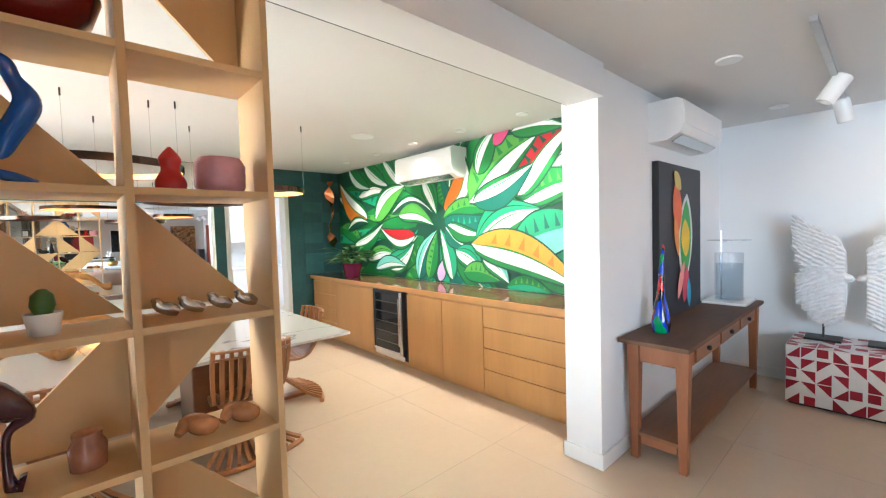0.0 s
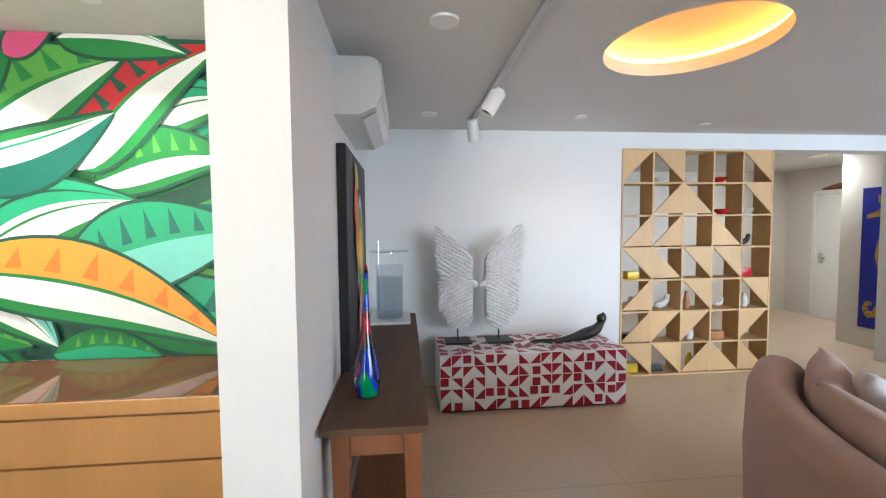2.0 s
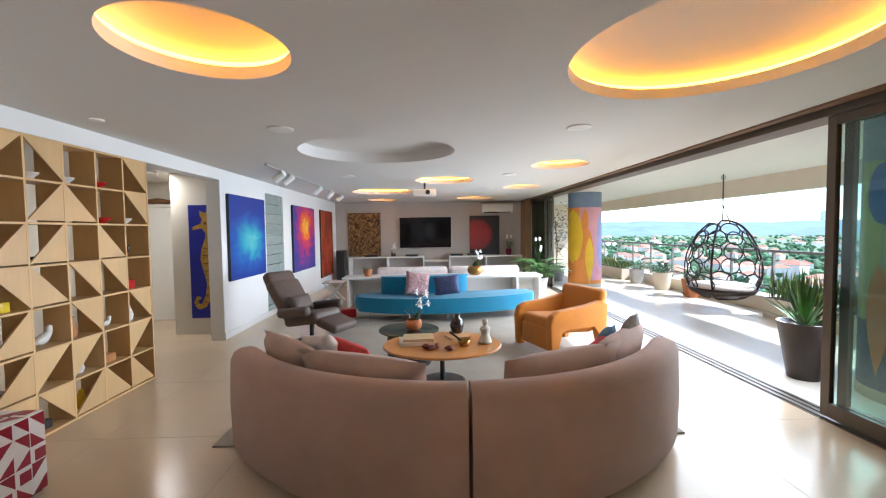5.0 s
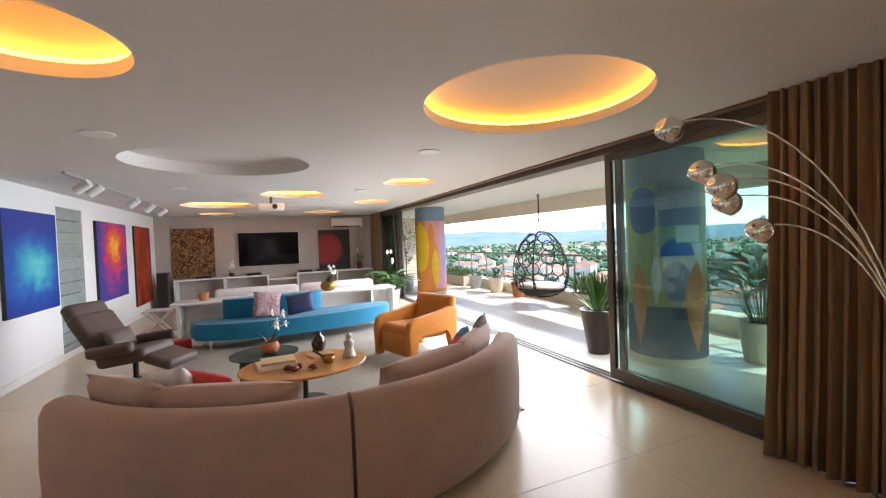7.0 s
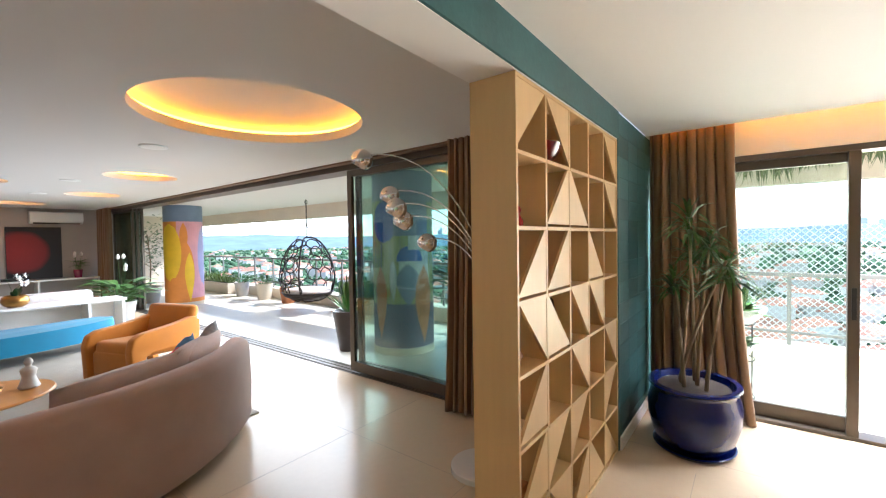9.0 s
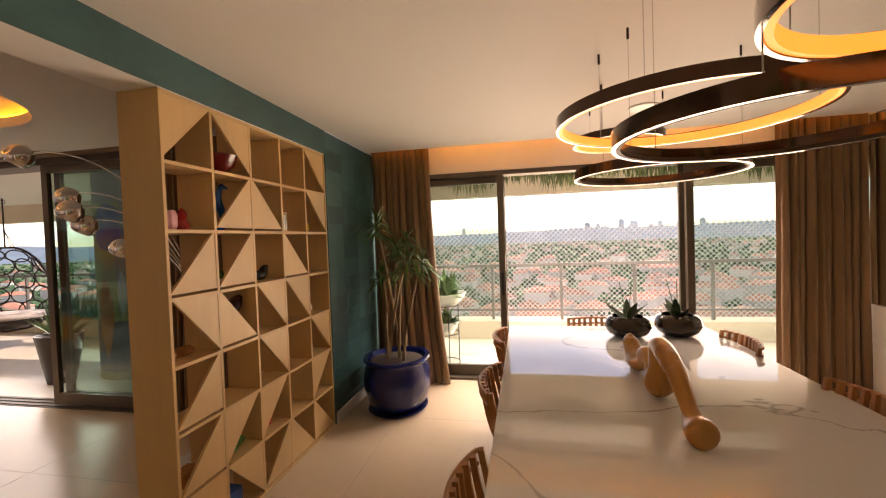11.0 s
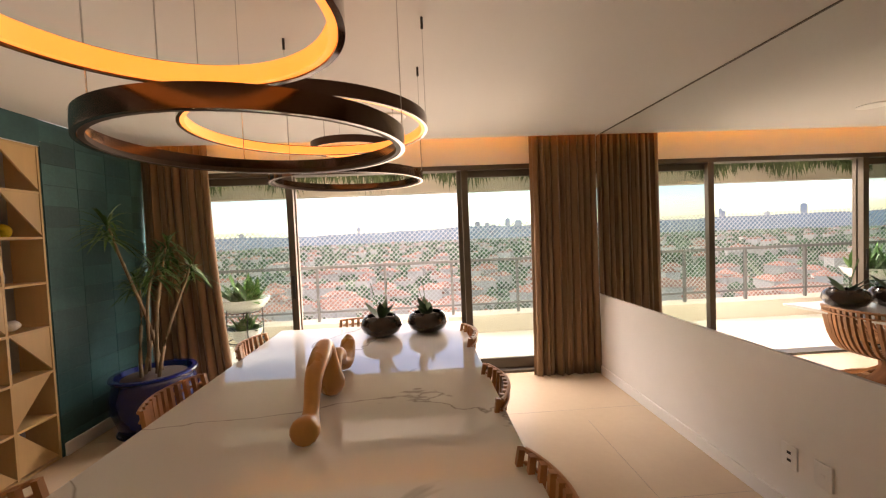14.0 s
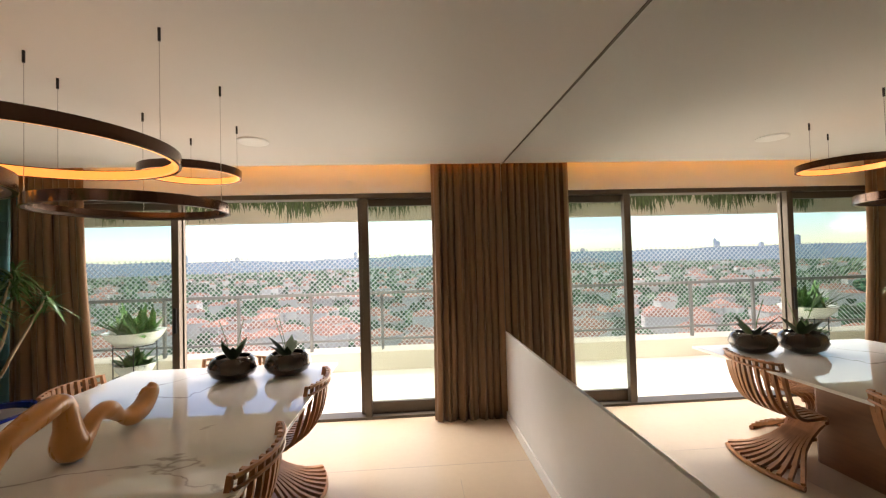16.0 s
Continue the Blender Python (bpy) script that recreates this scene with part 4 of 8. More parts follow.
# a ground of dark fronds, then the bold leaves round the heart of the picture
rnd = random.Random(11)
MC = (-2.20, 1.66)
for ringr, count, wd in ((2.2, 22, 0.20), (1.3, 16, 0.15)):
    for k in range(count):
        a = 2 * math.pi * (k + rnd.uniform(-0.3, 0.3)) / count
        r0, r1 = ringr * 0.3, ringr * rnd.uniform(0.9, 1.15)
        leaf_paint(MC[0] + r0 * math.cos(a) * 1.15, MC[1] + r0 * math.sin(a) * 0.62, MC[0] + r1 * math.cos(a + 0.12) * 1.25, MC[1] + r1 * math.sin(a + 0.12) * 0.72,
                   wd * rnd.uniform(0.8, 1.1), rnd.uniform(-0.14, 0.14), rnd.choice(("green", "teal", "green", "mint", "lime")), rnd.choice(("green", "teal", "dark", "green")), rnd.choice(("", "s", "r", "s")))
for spec in (
        (-2.05, 1.83, -2.19, 2.24, 0.11, 0.08, 'green', 'teal', 's'),
        (-3.26, 1.41, -2.63, 1.52, 0.09, -0.1, 'green', 'white', ''),
        (-4.64, 2.15, -4.0, 1.78, 0.13, 0.1, 'green', 'white', 'r'),
        (-4.61, 1.66, -3.97, 1.35, 0.13, 0.1, 'lime', 'green', 's'),
        (-1.21, 0.97, -0.68, 0.94, 0.09, 0.1, 'green', 'mint', 's'),
        (-0.76, 2.12, -0.25, 2.25, 0.13, 0.1, 'mint', 'white', 'r'),
        (-3.83, 1.17, -3.09, 1.24, 0.11, 0.1, 'lime', 'white', 'r')):
    leaf_paint(*spec)
for spec in (
        (-2.64, 0.96, -2.27, 1.57, 0.13, 0.08, 'aqua', 'teal', 'r'),
        (-2.44, 0.97, -2.27, 1.55, 0.1, 0.0, 'lime', 'green', 's'),
        (-2.24, 0.96, -2.15, 1.23, 0.07, 0.0, 'lilac', 'lilac', ''),
        (-2.01, 0.99, -2.2, 1.58, 0.11, -0.05, 'white', 'mint', 'r'),
        (-2.11, 1.6, -1.78, 1.37, 0.09, -0.1, 'white', 'teal', ''),
        (-1.94, 1.33, -1.51, 1.07, 0.13, 0.1, 'mint', 'white', 'r'),
        (-1.82, 1.09, -1.3, 1.02, 0.11, 0.08, 'lime', 'green', 's'),
        (-1.53, 1.27, -1.18, 1.01, 0.11, 0.1, 'aqua', 'white', 'r'),
        (-2.5, 2.22, -2.26, 1.77, 0.12, 0.05, 'green', 'white', 'r')):
    leaf_paint(*spec)
for spec in (
        (-4.04, 2.12, -3.25, 2.11, 0.12, 0.12, 'green', 'white', 'r'),
        (-3.82, 1.78, -4.61, 2.37, 0.19, 0.12, 'orange', 'white', ''),
        (-4.31, 2.59, -3.71, 2.21, 0.13, -0.08, 'green', 'white', ''),
        (-3.87, 2.59, -3.21, 2.2, 0.12, -0.05, 'green', 'white', 'r'),
        (-3.37, 2.55, -2.87, 2.12, 0.12, -0.08, 'white', 'green', 'r'),
        (-4.21, 1.36, -3.41, 1.69, 0.12, -0.1, 'white', 'green', 'r'),
        (-4.38, 1.63, -3.79, 1.72, 0.08, 0.1, 'white', 'dark', ''),
        (-3.36, 1.11, -2.71, 1.42, 0.15, -0.12, 'mint', 'white', 'r'),
        (-3.62, 1.05, -2.9, 1.11, 0.09, 0.1, 'aqua', 'white', '')):
    leaf_paint(*spec)
for spec in (
        (-0.97, 1.83, -0.29, 1.96, 0.15, 0.1, 'green', 'white', 's'),
        (-2.1, 1.79, -1.83, 2.5, 0.16, -0.22, 'orange', 'white', ''),
        (-2.14, 1.72, -1.36, 1.74, 0.1, 0.12, 'lime', 'green', 's'),
        (-2.12, 1.67, -1.42, 1.7, 0.12, -0.1, 'teal', 'teal', 's'),
        (-2.06, 1.63, -1.5, 1.51, 0.09, -0.1, 'white', 'green', 'r'),
        (-3.17, 1.82, -2.32, 1.79, 0.07, 0.18, 'white', 'dark', ''),
        (-3.02, 1.79, -2.32, 1.64, 0.12, 0.12, 'lime', 'white', ''),
        (-2.68, 1.51, -3.45, 1.62, 0.13, 0.12, 'white', 'red', ''),
        (-3.59, 1.75, -2.87, 2.17, 0.17, 0.1, 'white', 'lime', 'r')):
    leaf_paint(*spec)
for spec in (
        (-1.62, 1.41, -0.77, 1.74, 0.19, 0.12, 'mint', 'white', 'r'),
        (-1.12, 1.38, -0.21, 1.59, 0.22, 0.05, 'mint', 'aqua', 's'),
        (-1.04, 1.89, -0.35, 2.51, 0.19, 0.12, 'red', 'white', 's'),
        (-1.7, 1.87, -0.8, 2.44, 0.26, 0.1, 'lime', 'white', 's'),
        (-1.64, 1.86, -0.86, 2.17, 0.15, -0.08, 'white', 'teal', 'r'),
        (-1.57, 2.16, -1.28, 2.62, 0.13, 0.05, 'white', 'green', 'r'),
        (-1.34, 2.44, -1.11, 2.58, 0.07, 0.05, 'pink', 'pink', ''),
        (-1.1, 2.52, -0.51, 2.46, 0.09, 0.05, 'white', 'green', 'r')):
    leaf_paint(*spec)
leaf_paint(-1.68, 1.41, -0.33, 0.99, 0.20, 0.08, "amber", "white", "s")
for k, bm in mural_bm.items():
    if len(bm.faces):
        part("painted_leaves", bm, MURAL[k], mural, k + " painted leaf shapes")
    else:
        bm.free()


def air_conditioner(x, y, z, rz, w, label, h=0.30, d=0.23):
    """Wall unit: back on y=0, front towards +y."""
    a = thing("air_conditioner", label, "air conditioner", x, y, z, rz, group="split air conditioners")
    prof = [(0, 0), (0, h), (d * 0.82, h), (d * 0.97, h * 0.93), (d, h * 0.75), (d, h * 0.32), (d * 0.9, h * 0.14), (d * 0.55, 0.0)]
    part("body", P(prof, "x", -w / 2, w / 2), M_WHITE, a, smooth=30)
    part("front_panel", B(-w / 2 + 0.01, w / 2 - 0.01, d * 0.99, d + 0.006, h * 0.34, h * 0.90, bevel=0.003), M_WHITE, a)
    part("louvre", moved(B(-w / 2 + 0.06, w / 2 - 0.06, -0.04, 0.04, -0.004, 0.004, bevel=0.002), pose(0, d * 0.74, 0.012, 28)), M_STEEL, a, "grey air outlet flap")
    return a


air_conditioner(MX + 0.006, -2.26, 2.15, -90, 1.02, "white split air conditioner mounted on the mural", h=0.33, d=0.24)
air_conditioner(-3.68, 0.20, 2.17, 0, 0.95, "white split air conditioner above the dark painting", h=0.29, d=0.24)
air_conditioner(0.22, TVY, 2.16, 180, 1.0, "white split air conditioner over the red painting")
# ---- living room ----
M_SOFA = mat("taupe_sofa_fabric", (0.46, 0.30, 0.235), 0.9, vary=0.10, scale=5, bump=0.25, bscale=350, sheen=0.15)
M_CUSH = mat("taupe_cushion_fabric", (0.47, 0.325, 0.26), 0.9, vary=0.12, scale=6, bump=0.25, bscale=300, sheen=0.15)
SC = (-1.82, 3.885)


def arc_sweep(profile, a0, a1, seg=30, taper=None):
    """Sweeps (radius, height) about the sofa's centre from a0 to a1 degrees, ends closed."""
    bm = bmesh.new()
    rows = []
    for k in range(seg + 1):
        t = k / seg
        a = radians(a0 + (a1 - a0) * t)
        f = taper(t) if taper else (0, 1)
        rows.append([bm.verts.new(((r + f[0]) * math.cos(a), (r + f[0]) * math.sin(a), z * f[1])) for r, z in profile])
    n = len(profile)
    for a, b in zip(rows, rows[1:]):
        for k in range(n):
            bm.faces.new((a[k], a[(k + 1) % n], b[(k + 1) % n], b[k]))
    bm.faces.new(rows[0]), bm.faces.new(rows[-1])
    return bm


BACK = [(1.70, 0.06), (1.92, 0.06), (1.955, 0.10), (1.965, 0.4), (1.955, 0.70), (1.93, 0.76), (1.88, 0.785), (1.82, 0.785), (1.77, 0.76), (1.74, 0.70), (1.70, 0.40)]
SEAT = [(1.05, 0.06), (1.71, 0.06), (1.71, 0.40), (1.10, 0.42), (1.03, 0.41), (1.0, 0.37), (1.0, 0.10)]
sofa = thing("curved_sofa", "large curved taupe fabric sofa in two sections with loose cushions", "sofa", SC[0], SC[1], 0)
for a0, a1, s in ((209, 269.7, 1), (270.3, 331, -1)):
    def tp(t, s=s):
        u = t if s > 0 else 1 - t
        e = max(0.0, 1 - u / 0.10)
        return (-0.05 * e * e, 1 - 0.16 * e * e)
    sec = part("back", arc_sweep(BACK, a0, a1, 34, tp), M_SOFA, sofa, smooth=60)
    part("seat", arc_sweep(SEAT, a0 + (1.5 if s > 0 else 0), a1 - (0 if s > 0 else 1.5), 34), M_SOFA, sofa, smooth=40)
    for a in (a0 + 4, a1 - 4):
        part("foot", moved(L([(0.0, 0.0), (0.02, 0.0), (0.025, 0.06), (0, 0.06)], seg=10), pose(1.75 * math.cos(radians(a)), 1.75 * math.sin(radians(a)), 0)), M_BLACK, sofa)

def cushion(parent, name, ang, r, z, w, h, d, tilt, material, label, roll=0):
    a = radians(ang)
    m = pose(r * math.cos(a), r * math.sin(a), z, 0, 0, ang + 90) @ pose(0, 0, 0, 90 + tilt, 0, 0) @ pose(0, 0, 0, 0, 0, roll)
    bm = pillow(bmesh.new(), w, h, d, 12, m, 0.42)
    o = part(name, bm, material, parent, label, smooth=True)
    return o


for ang, w in ((222, 0.78), (247, 0.92), (293, 0.92), (317, 0.80)):
    cushion(sofa, "back_cushion", ang, 1.56, 0.615, w, 0.50, 0.22, 22, M_CUSH, "plump taupe back cushion")
M_PATT = mat("red_white_pattern_fabric", (0.55, 0.06, 0.06), 0.85, vary=0.5, scale=14, bump=0.1, bscale=300)
M_PATT2 = mat("blue_pattern_fabric", (0.10, 0.22, 0.40), 0.85, vary=0.6, scale=16, bump=0.1, bscale=300)
M_GREYF = mat("grey_woven_fabric", (0.24, 0.20, 0.18), 0.9, vary=0.4, scale=30, bump=0.2, bscale=300)
M_WHITEF = mat("white_fabric", (0.68, 0.62, 0.60), 0.9, vary=0.15, scale=16, bump=0.2, bscale=300)


def throw_pillow(label, material, m, w=0.42, h=0.42, d=0.15):
    ob = single("throw_pillow", pillow(bmesh.new(), w, h, d, 12, None, 0.42), material, label, "pillow", group="throw pillows", smooth=True)
    ob.matrix_basis = m
    return ob


def on_sofa(ang, r, z, tilt, roll):
    a = radians(ang)
    return Matrix.Translation((SC[0], SC[1], 0)) @ pose(r * math.cos(a), r * math.sin(a), z, 0, 0, ang + 90) @ pose(0, 0, 0, 90 + tilt, 0, 0) @ pose(0, 0, 0, 0, 0, roll)


throw_pillow("white and red patterned throw pillow on the curved sofa", M_WHITEF, on_sofa(228, 1.42, 0.68, 22, 12))
throw_pillow("bright red throw pillow on the curved sofa", M_PATT, on_sofa(235, 1.34, 0.66, 26, -10), 0.40, 0.40)
throw_pillow("grey woven throw pillow on the curved sofa end", M_GREYF, on_sofa(327, 1.58, 0.66, 16, 20), 0.44, 0.44)
throw_pillow("red patterned throw pillow on the curved sofa", M_PATT, on_sofa(317, 1.42, 0.60, 24, 10), 0.38, 0.38)
throw_pillow("blue patterned throw pillow on the curved sofa", M_PATT2, on_sofa(322, 1.43, 0.63, 22, 35), 0.36, 0.36)

# rug
M_RUG = mat("greige_wool_rug", (0.33, 0.29, 0.24), 0.95, vary=0.12, scale=3, bump=0.5, bscale=250)
single("rug", B(-3.66, -0.06, 2.92, 7.9, 0.001, 0.014, bevel=0.005), M_RUG, "large flat greige wool rug under the seating", "rug")


def outline_slab(pts, z0, z1, bevel, seg=4):
    bm = P(pts, "z", z0, z1)
    es = [e for e in bm.edges if abs(e.verts[0].co.z - e.verts[1].co.z) < 1e-6]
    bmesh.ops.bevel(bm, geom=es, offset=bevel, segments=seg, affect="EDGES", profile=0.5)
    return bm


def bean(x0, x1, yc, bow, wid, n=40, power=3.0):
    """A long curved outline with round ends."""
    top, bot = [], []
    for k in range(n + 1):
        u = -math.cos(math.pi * k / n)
        x = (x0 + x1) / 2 + u * (x1 - x0) / 2
        w = wid / 2 * (1 - abs(u) ** power) ** (1 / power)
        y = yc + bow * (1 - u * u) + 0.10 * u
        top.append((x, y + w)), bot.append((x, y - w))
    return bot + top[::-1][1:-1]


M_BLUE = mat("turquoise_velvet", (0.003, 0.15, 0.26), 0.75, vary=0.18, scale=4, bump=0.12, bscale=400, sheen=0.1)
bs = thing("blue_sofa", "long curved turquoise velvet sofa with low back on chrome legs", "sofa", -1.72, 7.1, 0, 0)
part("seat", outline_slab(bean(-1.68, 1.68, 0.42, -0.30, 0.80), 0.17, 0.43, 0.07), M_BLUE, bs, smooth=50)
part("backrest", outline_slab(bean(-1.22, 0.42, 0.55, -0.10, 0.30), 0.30, 0.75, 0.09), M_BLUE, bs, smooth=50)
for x, y in ((-1.35, -0.12), (-1.35, 0.28), (0.0, -0.1), (0.0, 0.4), (1.4, 0.0), (1.4, 0.35)):
    part("leg", T([(x, y, 0.012), (x, y, 0.19)], 0.016), M_CHROME, bs)
M_MANDALA = mat("maroon_white_mandala_fabric", (0.40, 0.25, 0.26), 0.9, vary=0.75, scale=22, bump=0.1, bscale=300)
M_NAVY = mat("navy_embroidered_fabric", (0.05, 0.06, 0.13), 0.85, vary=0.5, scale=18, bump=0.1, bscale=300)
throw_pillow("cream pillow with maroon mandala pattern on the turquoise sofa", M_MANDALA, pose(-2.25, 7.18, 0.64, 72, 8, 8), 0.44, 0.44)
throw_pillow("navy embroidered pillow with red edge on the turquoise sofa", M_NAVY, pose(-1.72, 7.22, 0.61, 70, -8, -10), 0.46, 0.36)
# book stack in red beside the sofa
single("red_box", B(-0.14, 0.14, -0.10, 0.10, 0, 0.16, bevel=0.03), mat("red_lacquer", (0.45, 0.01, 0.015), 0.3), "small red rounded box on the floor", "box", -3.55, 7.45, 0.014, 20)

# recliner
M_RECL = mat("grey_brown_leather", (0.10, 0.068, 0.055), 0.55, vary=0.18, scale=7, bump=0.2, bscale=120)
rc = thing("recliner", "grey-brown leather recliner leaning back on a steel swivel foot", "armchair", -3.72, 5.72, 0.014, -28)
part("seat", rbox(0.62, 0.52, 0.17, 0.06, pose(0.02, 0, 0.38, 0, -10)), M_RECL, rc, smooth=True)
part("backrest", rbox(0.16, 0.54, 0.60, 0.06, pose(-0.40, 0, 0.62, 0, -36)), M_RECL, rc, smooth=True)
part("headrest", rbox(0.15, 0.50, 0.26, 0.06, pose(-0.60, 0, 0.88, 0, -30)), M_RECL, rc, smooth=True)
part("footrest", rbox(0.36, 0.48, 0.12, 0.05, pose(0.46, 0, 0.33, 0, 16)), M_RECL, rc, smooth=True)
for s in (-1, 1):
    part("armrest", rbox(0.56, 0.12, 0.13, 0.05, pose(0.0, 0.33 * s, 0.50, 0, -8)), M_RECL, rc, smooth=True)
part("column", T([(0, 0, 0.02), (0, 0, 0.3)], 0.03, 12), M_BLACK, rc)
part("foot_ring", tube(bmesh.new(), [(0.30 * math.cos(k * math.pi / 16), 0.30 * math.sin(k * math.pi / 16), 0.014) for k in range(32)], 0.013, 6, closed=True), M_BLACK, rc)
for k in range(4):
    part("spoke", T([(0, 0, 0.03), (0.30 * math.cos(k * 1.571), 0.30 * math.sin(k * 1.571), 0.016)], 0.012, 6), M_BLACK, rc)
throw_pillow("small brown leather pillow on the recliner", M_RECL, pose(-3.86, 5.72, 0.60, 62, 0, 62), 0.40, 0.24, 0.12)

# orange armchair: bent upholstered ribbon
M_ORANGE = mat("ochre_felt", (0.50, 0.17, 0.012), 0.85, vary=0.10, scale=6, bump=0.15, bscale=300, sheen=0.2)
oc = thing("orange_armchair", "ochre orange upholstered armchair with hollow curved arms", "armchair", -0.30, 5.28, 0.014, 200)
for s in (-1, 1):
    side = [(0.42, 0.0), (0.44, 0.40), (0.40, 0.52), (0.30, 0.57), (-0.10, 0.60), (-0.38, 0.66), (-0.47, 0.60), (-0.44, 0.0), (-0.34, 0.0), (-0.33, 0.26), (-0.26, 0.36), (0.20, 0.36), (0.29, 0.30), (0.31, 0.0)]
    bm = P(side, "y", 0.31 * s, 0.42 * s)
    bmesh.ops.bevel(bm, geom=list(bm.edges), offset=0.025, segments=3, affect="EDGES", profile=0.5)
    part("side_panel", bm, M_ORANGE, oc, smooth=50)
part("backrest", rbox(0.13, 0.80, 0.50, 0.06, pose(-0.38, 0, 0.55, 0, -14)), M_ORANGE, oc, smooth=True)
part("seat", rbox(0.74, 0.61, 0.20, 0.07, pose(0.0, 0, 0.34, 0, -4)), M_ORANGE, oc, smooth=True)
part("apron", rbox(0.10, 0.61, 0.30, 0.045, pose(0.34, 0, 0.20, 0, 0)), M_ORANGE, oc, smooth=True)

# coffee tables
M_TOP = mat("orange_wood_top", (0.46, 0.20, 0.055), 0.3, vary=0.18, scale=4, bscale=30, stretch=(0.2, 1, 1))
ct = thing("coffee_table", "oval warm wood coffee table on a slim dark foot", "table", -1.90, 4.12, 0.014)
part("tabletop", L([(0, 0.372), (0.97, 0.372), (1.0, 0.382), (1.0, 0.392), (0.985, 0.40), (0, 0.40)], seg=56, sx=0.62, sy=0.50), M_TOP, ct, smooth=40)
part("column", T([(0, 0, 0.01), (0, 0, 0.372)], 0.025, 12), M_BLACK, ct)
part("foot", L([(0, 0), (0.24, 0), (0.24, 0.008), (0.05, 0.02), (0, 0.02)], seg=28), M_BLACK, ct, smooth=40)
gt = thing("glass_side_table", "low round dark glass side table behind the oval table", "table", -2.28, 4.75, 0.014)
part("tabletop", L([(0, 0.395), (0.36, 0.395), (0.36, 0.407), (0, 0.407)], seg=40), mat("smoked_glass", (0.02, 0.05, 0.045), 0.04, vary=0.05), gt)
part("drum", L([(0, 0), (0.26, 0), (0.26, 0.39), (0, 0.39)], seg=32), M_BLACK, gt, smooth=40)
CT = 0.414


def book(x, y, z, w, d, h, rz, c, label):
    b = thing("book", label, "book", x, y, z, rz, group="coffee table books")
    cm = mat("book_cover", c, 0.4, vary=0.15, scale=8)
    part("cover", B(-w / 2, w / 2, -d / 2, d / 2, 0, 0.003), cm, b)
    part("cover", B(-w / 2, w / 2, -d / 2, d / 2, h - 0.003, h), cm, b)
    part("spine", B(-w / 2, w / 2, -d / 2, -d / 2 + 0.003, 0.003, h - 0.003), cm, b)
    part("pages", B(-w / 2 + 0.004, w / 2 - 0.004, -d / 2 + 0.003, d / 2 - 0.004, 0.003, h - 0.003), M_WHITEF, b)


book(-2.17, 4.18, CT, 0.36, 0.27, 0.035, 8, (0.70, 0.62, 0.48), "large cream book lying on the coffee table")
book(-2.15, 4.18, CT + 0.035, 0.32, 0.24, 0.028, 2, (0.60, 0.44, 0.25), "tan book on a stack on the coffee table")
book(-1.72, 4.36, CT, 0.24, 0.17, 0.02, 30, (0.55, 0.30, 0.14), "thin brown book on the coffee table")
single("vase", L([(0, 0), (0.045, 0), (0.07, 0.05), (0.08, 0.11), (0.06, 0.17), (0.03, 0.20), (0.035, 0.23), (0.028, 0.23), (0.02, 0.19), (0, 0.18)], seg=28), M_BOWL, "small dark vase on the coffee table", "vase", -1.72, 4.48, CT, smooth=True)
M_BRONZE = mat("aged_gold_bronze", (0.34, 0.18, 0.05), 0.3, metal=0.9, vary=0.3)
single("figurine", blob_chain([(0, 0, 0.0, 0.02), (0, 0, 0.01, 0.07), (0, 0, 0.05, 0.06), (0, 0, 0.10, 0.045), (0, 0, 0.16, 0.055), (0, 0, 0.19, 0.02), (0, 0, 0.22, 0.032), (0, 0, 0.25, 0.02), (0, 0, 0.262, 0.003)]), mat("pale_stone", (0.50, 0.46, 0.40), 0.5, vary=0.2), "pale stone seated figurine on the coffee table", "figurine", -1.45, 4.10, CT, smooth=True)
mt = thing("mortar", "gold bronze bowl with a pestle on the coffee table", "bowl", -1.68, 4.02, CT)
part("bowl", L([(0, 0), (0.045, 0), (0.05, 0.015), (0.075, 0.07), (0.07, 0.07), (0.045, 0.02), (0, 0.018)], seg=24), M_BRONZE, mt, smooth=True)
part("pestle", T([(0.0, 0.0, 0.03), (-0.14, 0.06, 0.13)], 0.010, 8, 0.014), M_BLACK, mt)
for k, (x, y) in enumerate(((-2.06, 3.92), (-2.0, 3.88), (-1.95, 3.95), (-1.84, 3.86))):
    single("seed_pod", moved(blob_chain([(-0.05, 0, 0.02, 0.004), (-0.02, 0.01, 0.028, 0.026), (0.02, 0.0, 0.025, 0.022), (0.05, 0.01, 0.02, 0.003)]), pose(0, 0, 0, 0, 0, 50 * k)), mat("dark_red_pod", (0.16, 0.03, 0.018), 0.5, vary=0.3), "dried dark red seed pod on the coffee table", "seed pod", x, y, CT, group="seed pods", smooth=True)
orchid_bowl(-2.22, 4.70, 21, r=0.10, h=0.13, flowers=7, material=mat("terracotta", (0.42, 0.14, 0.05), 0.7, vary=0.15), label="white orchid in a terracotta pot on the glass table", z=0.422)

# white console behind the turquoise sofa, cushions, shelf along the television wall
wu = thing("white_console", "long white lacquered console table behind the turquoise sofa", "console", 0, 0, 0)
part("top", B(-3.85, 0.35, 8.35, 8.95, 0.60, 0.64, bevel=0.004), M_LACQ, wu)
for x in (-3.75, -2.95, -0.2):
    part("side_panel", B(x, x + 0.04, 8.37, 8.93, 0, 0.599), M_LACQ, wu)
part("side_panel", B(0.28, 0.32, 8.37, 8.93, 0, 0.599), M_LACQ, wu)
part("back_panel", B(-3.71, 0.28, 8.90, 8.93, 0.05, 0.599), M_LACQ, wu)
ws = thing("white_sofa", "white fabric sofa facing the television", "sofa", -1.6, 9.55, 0)
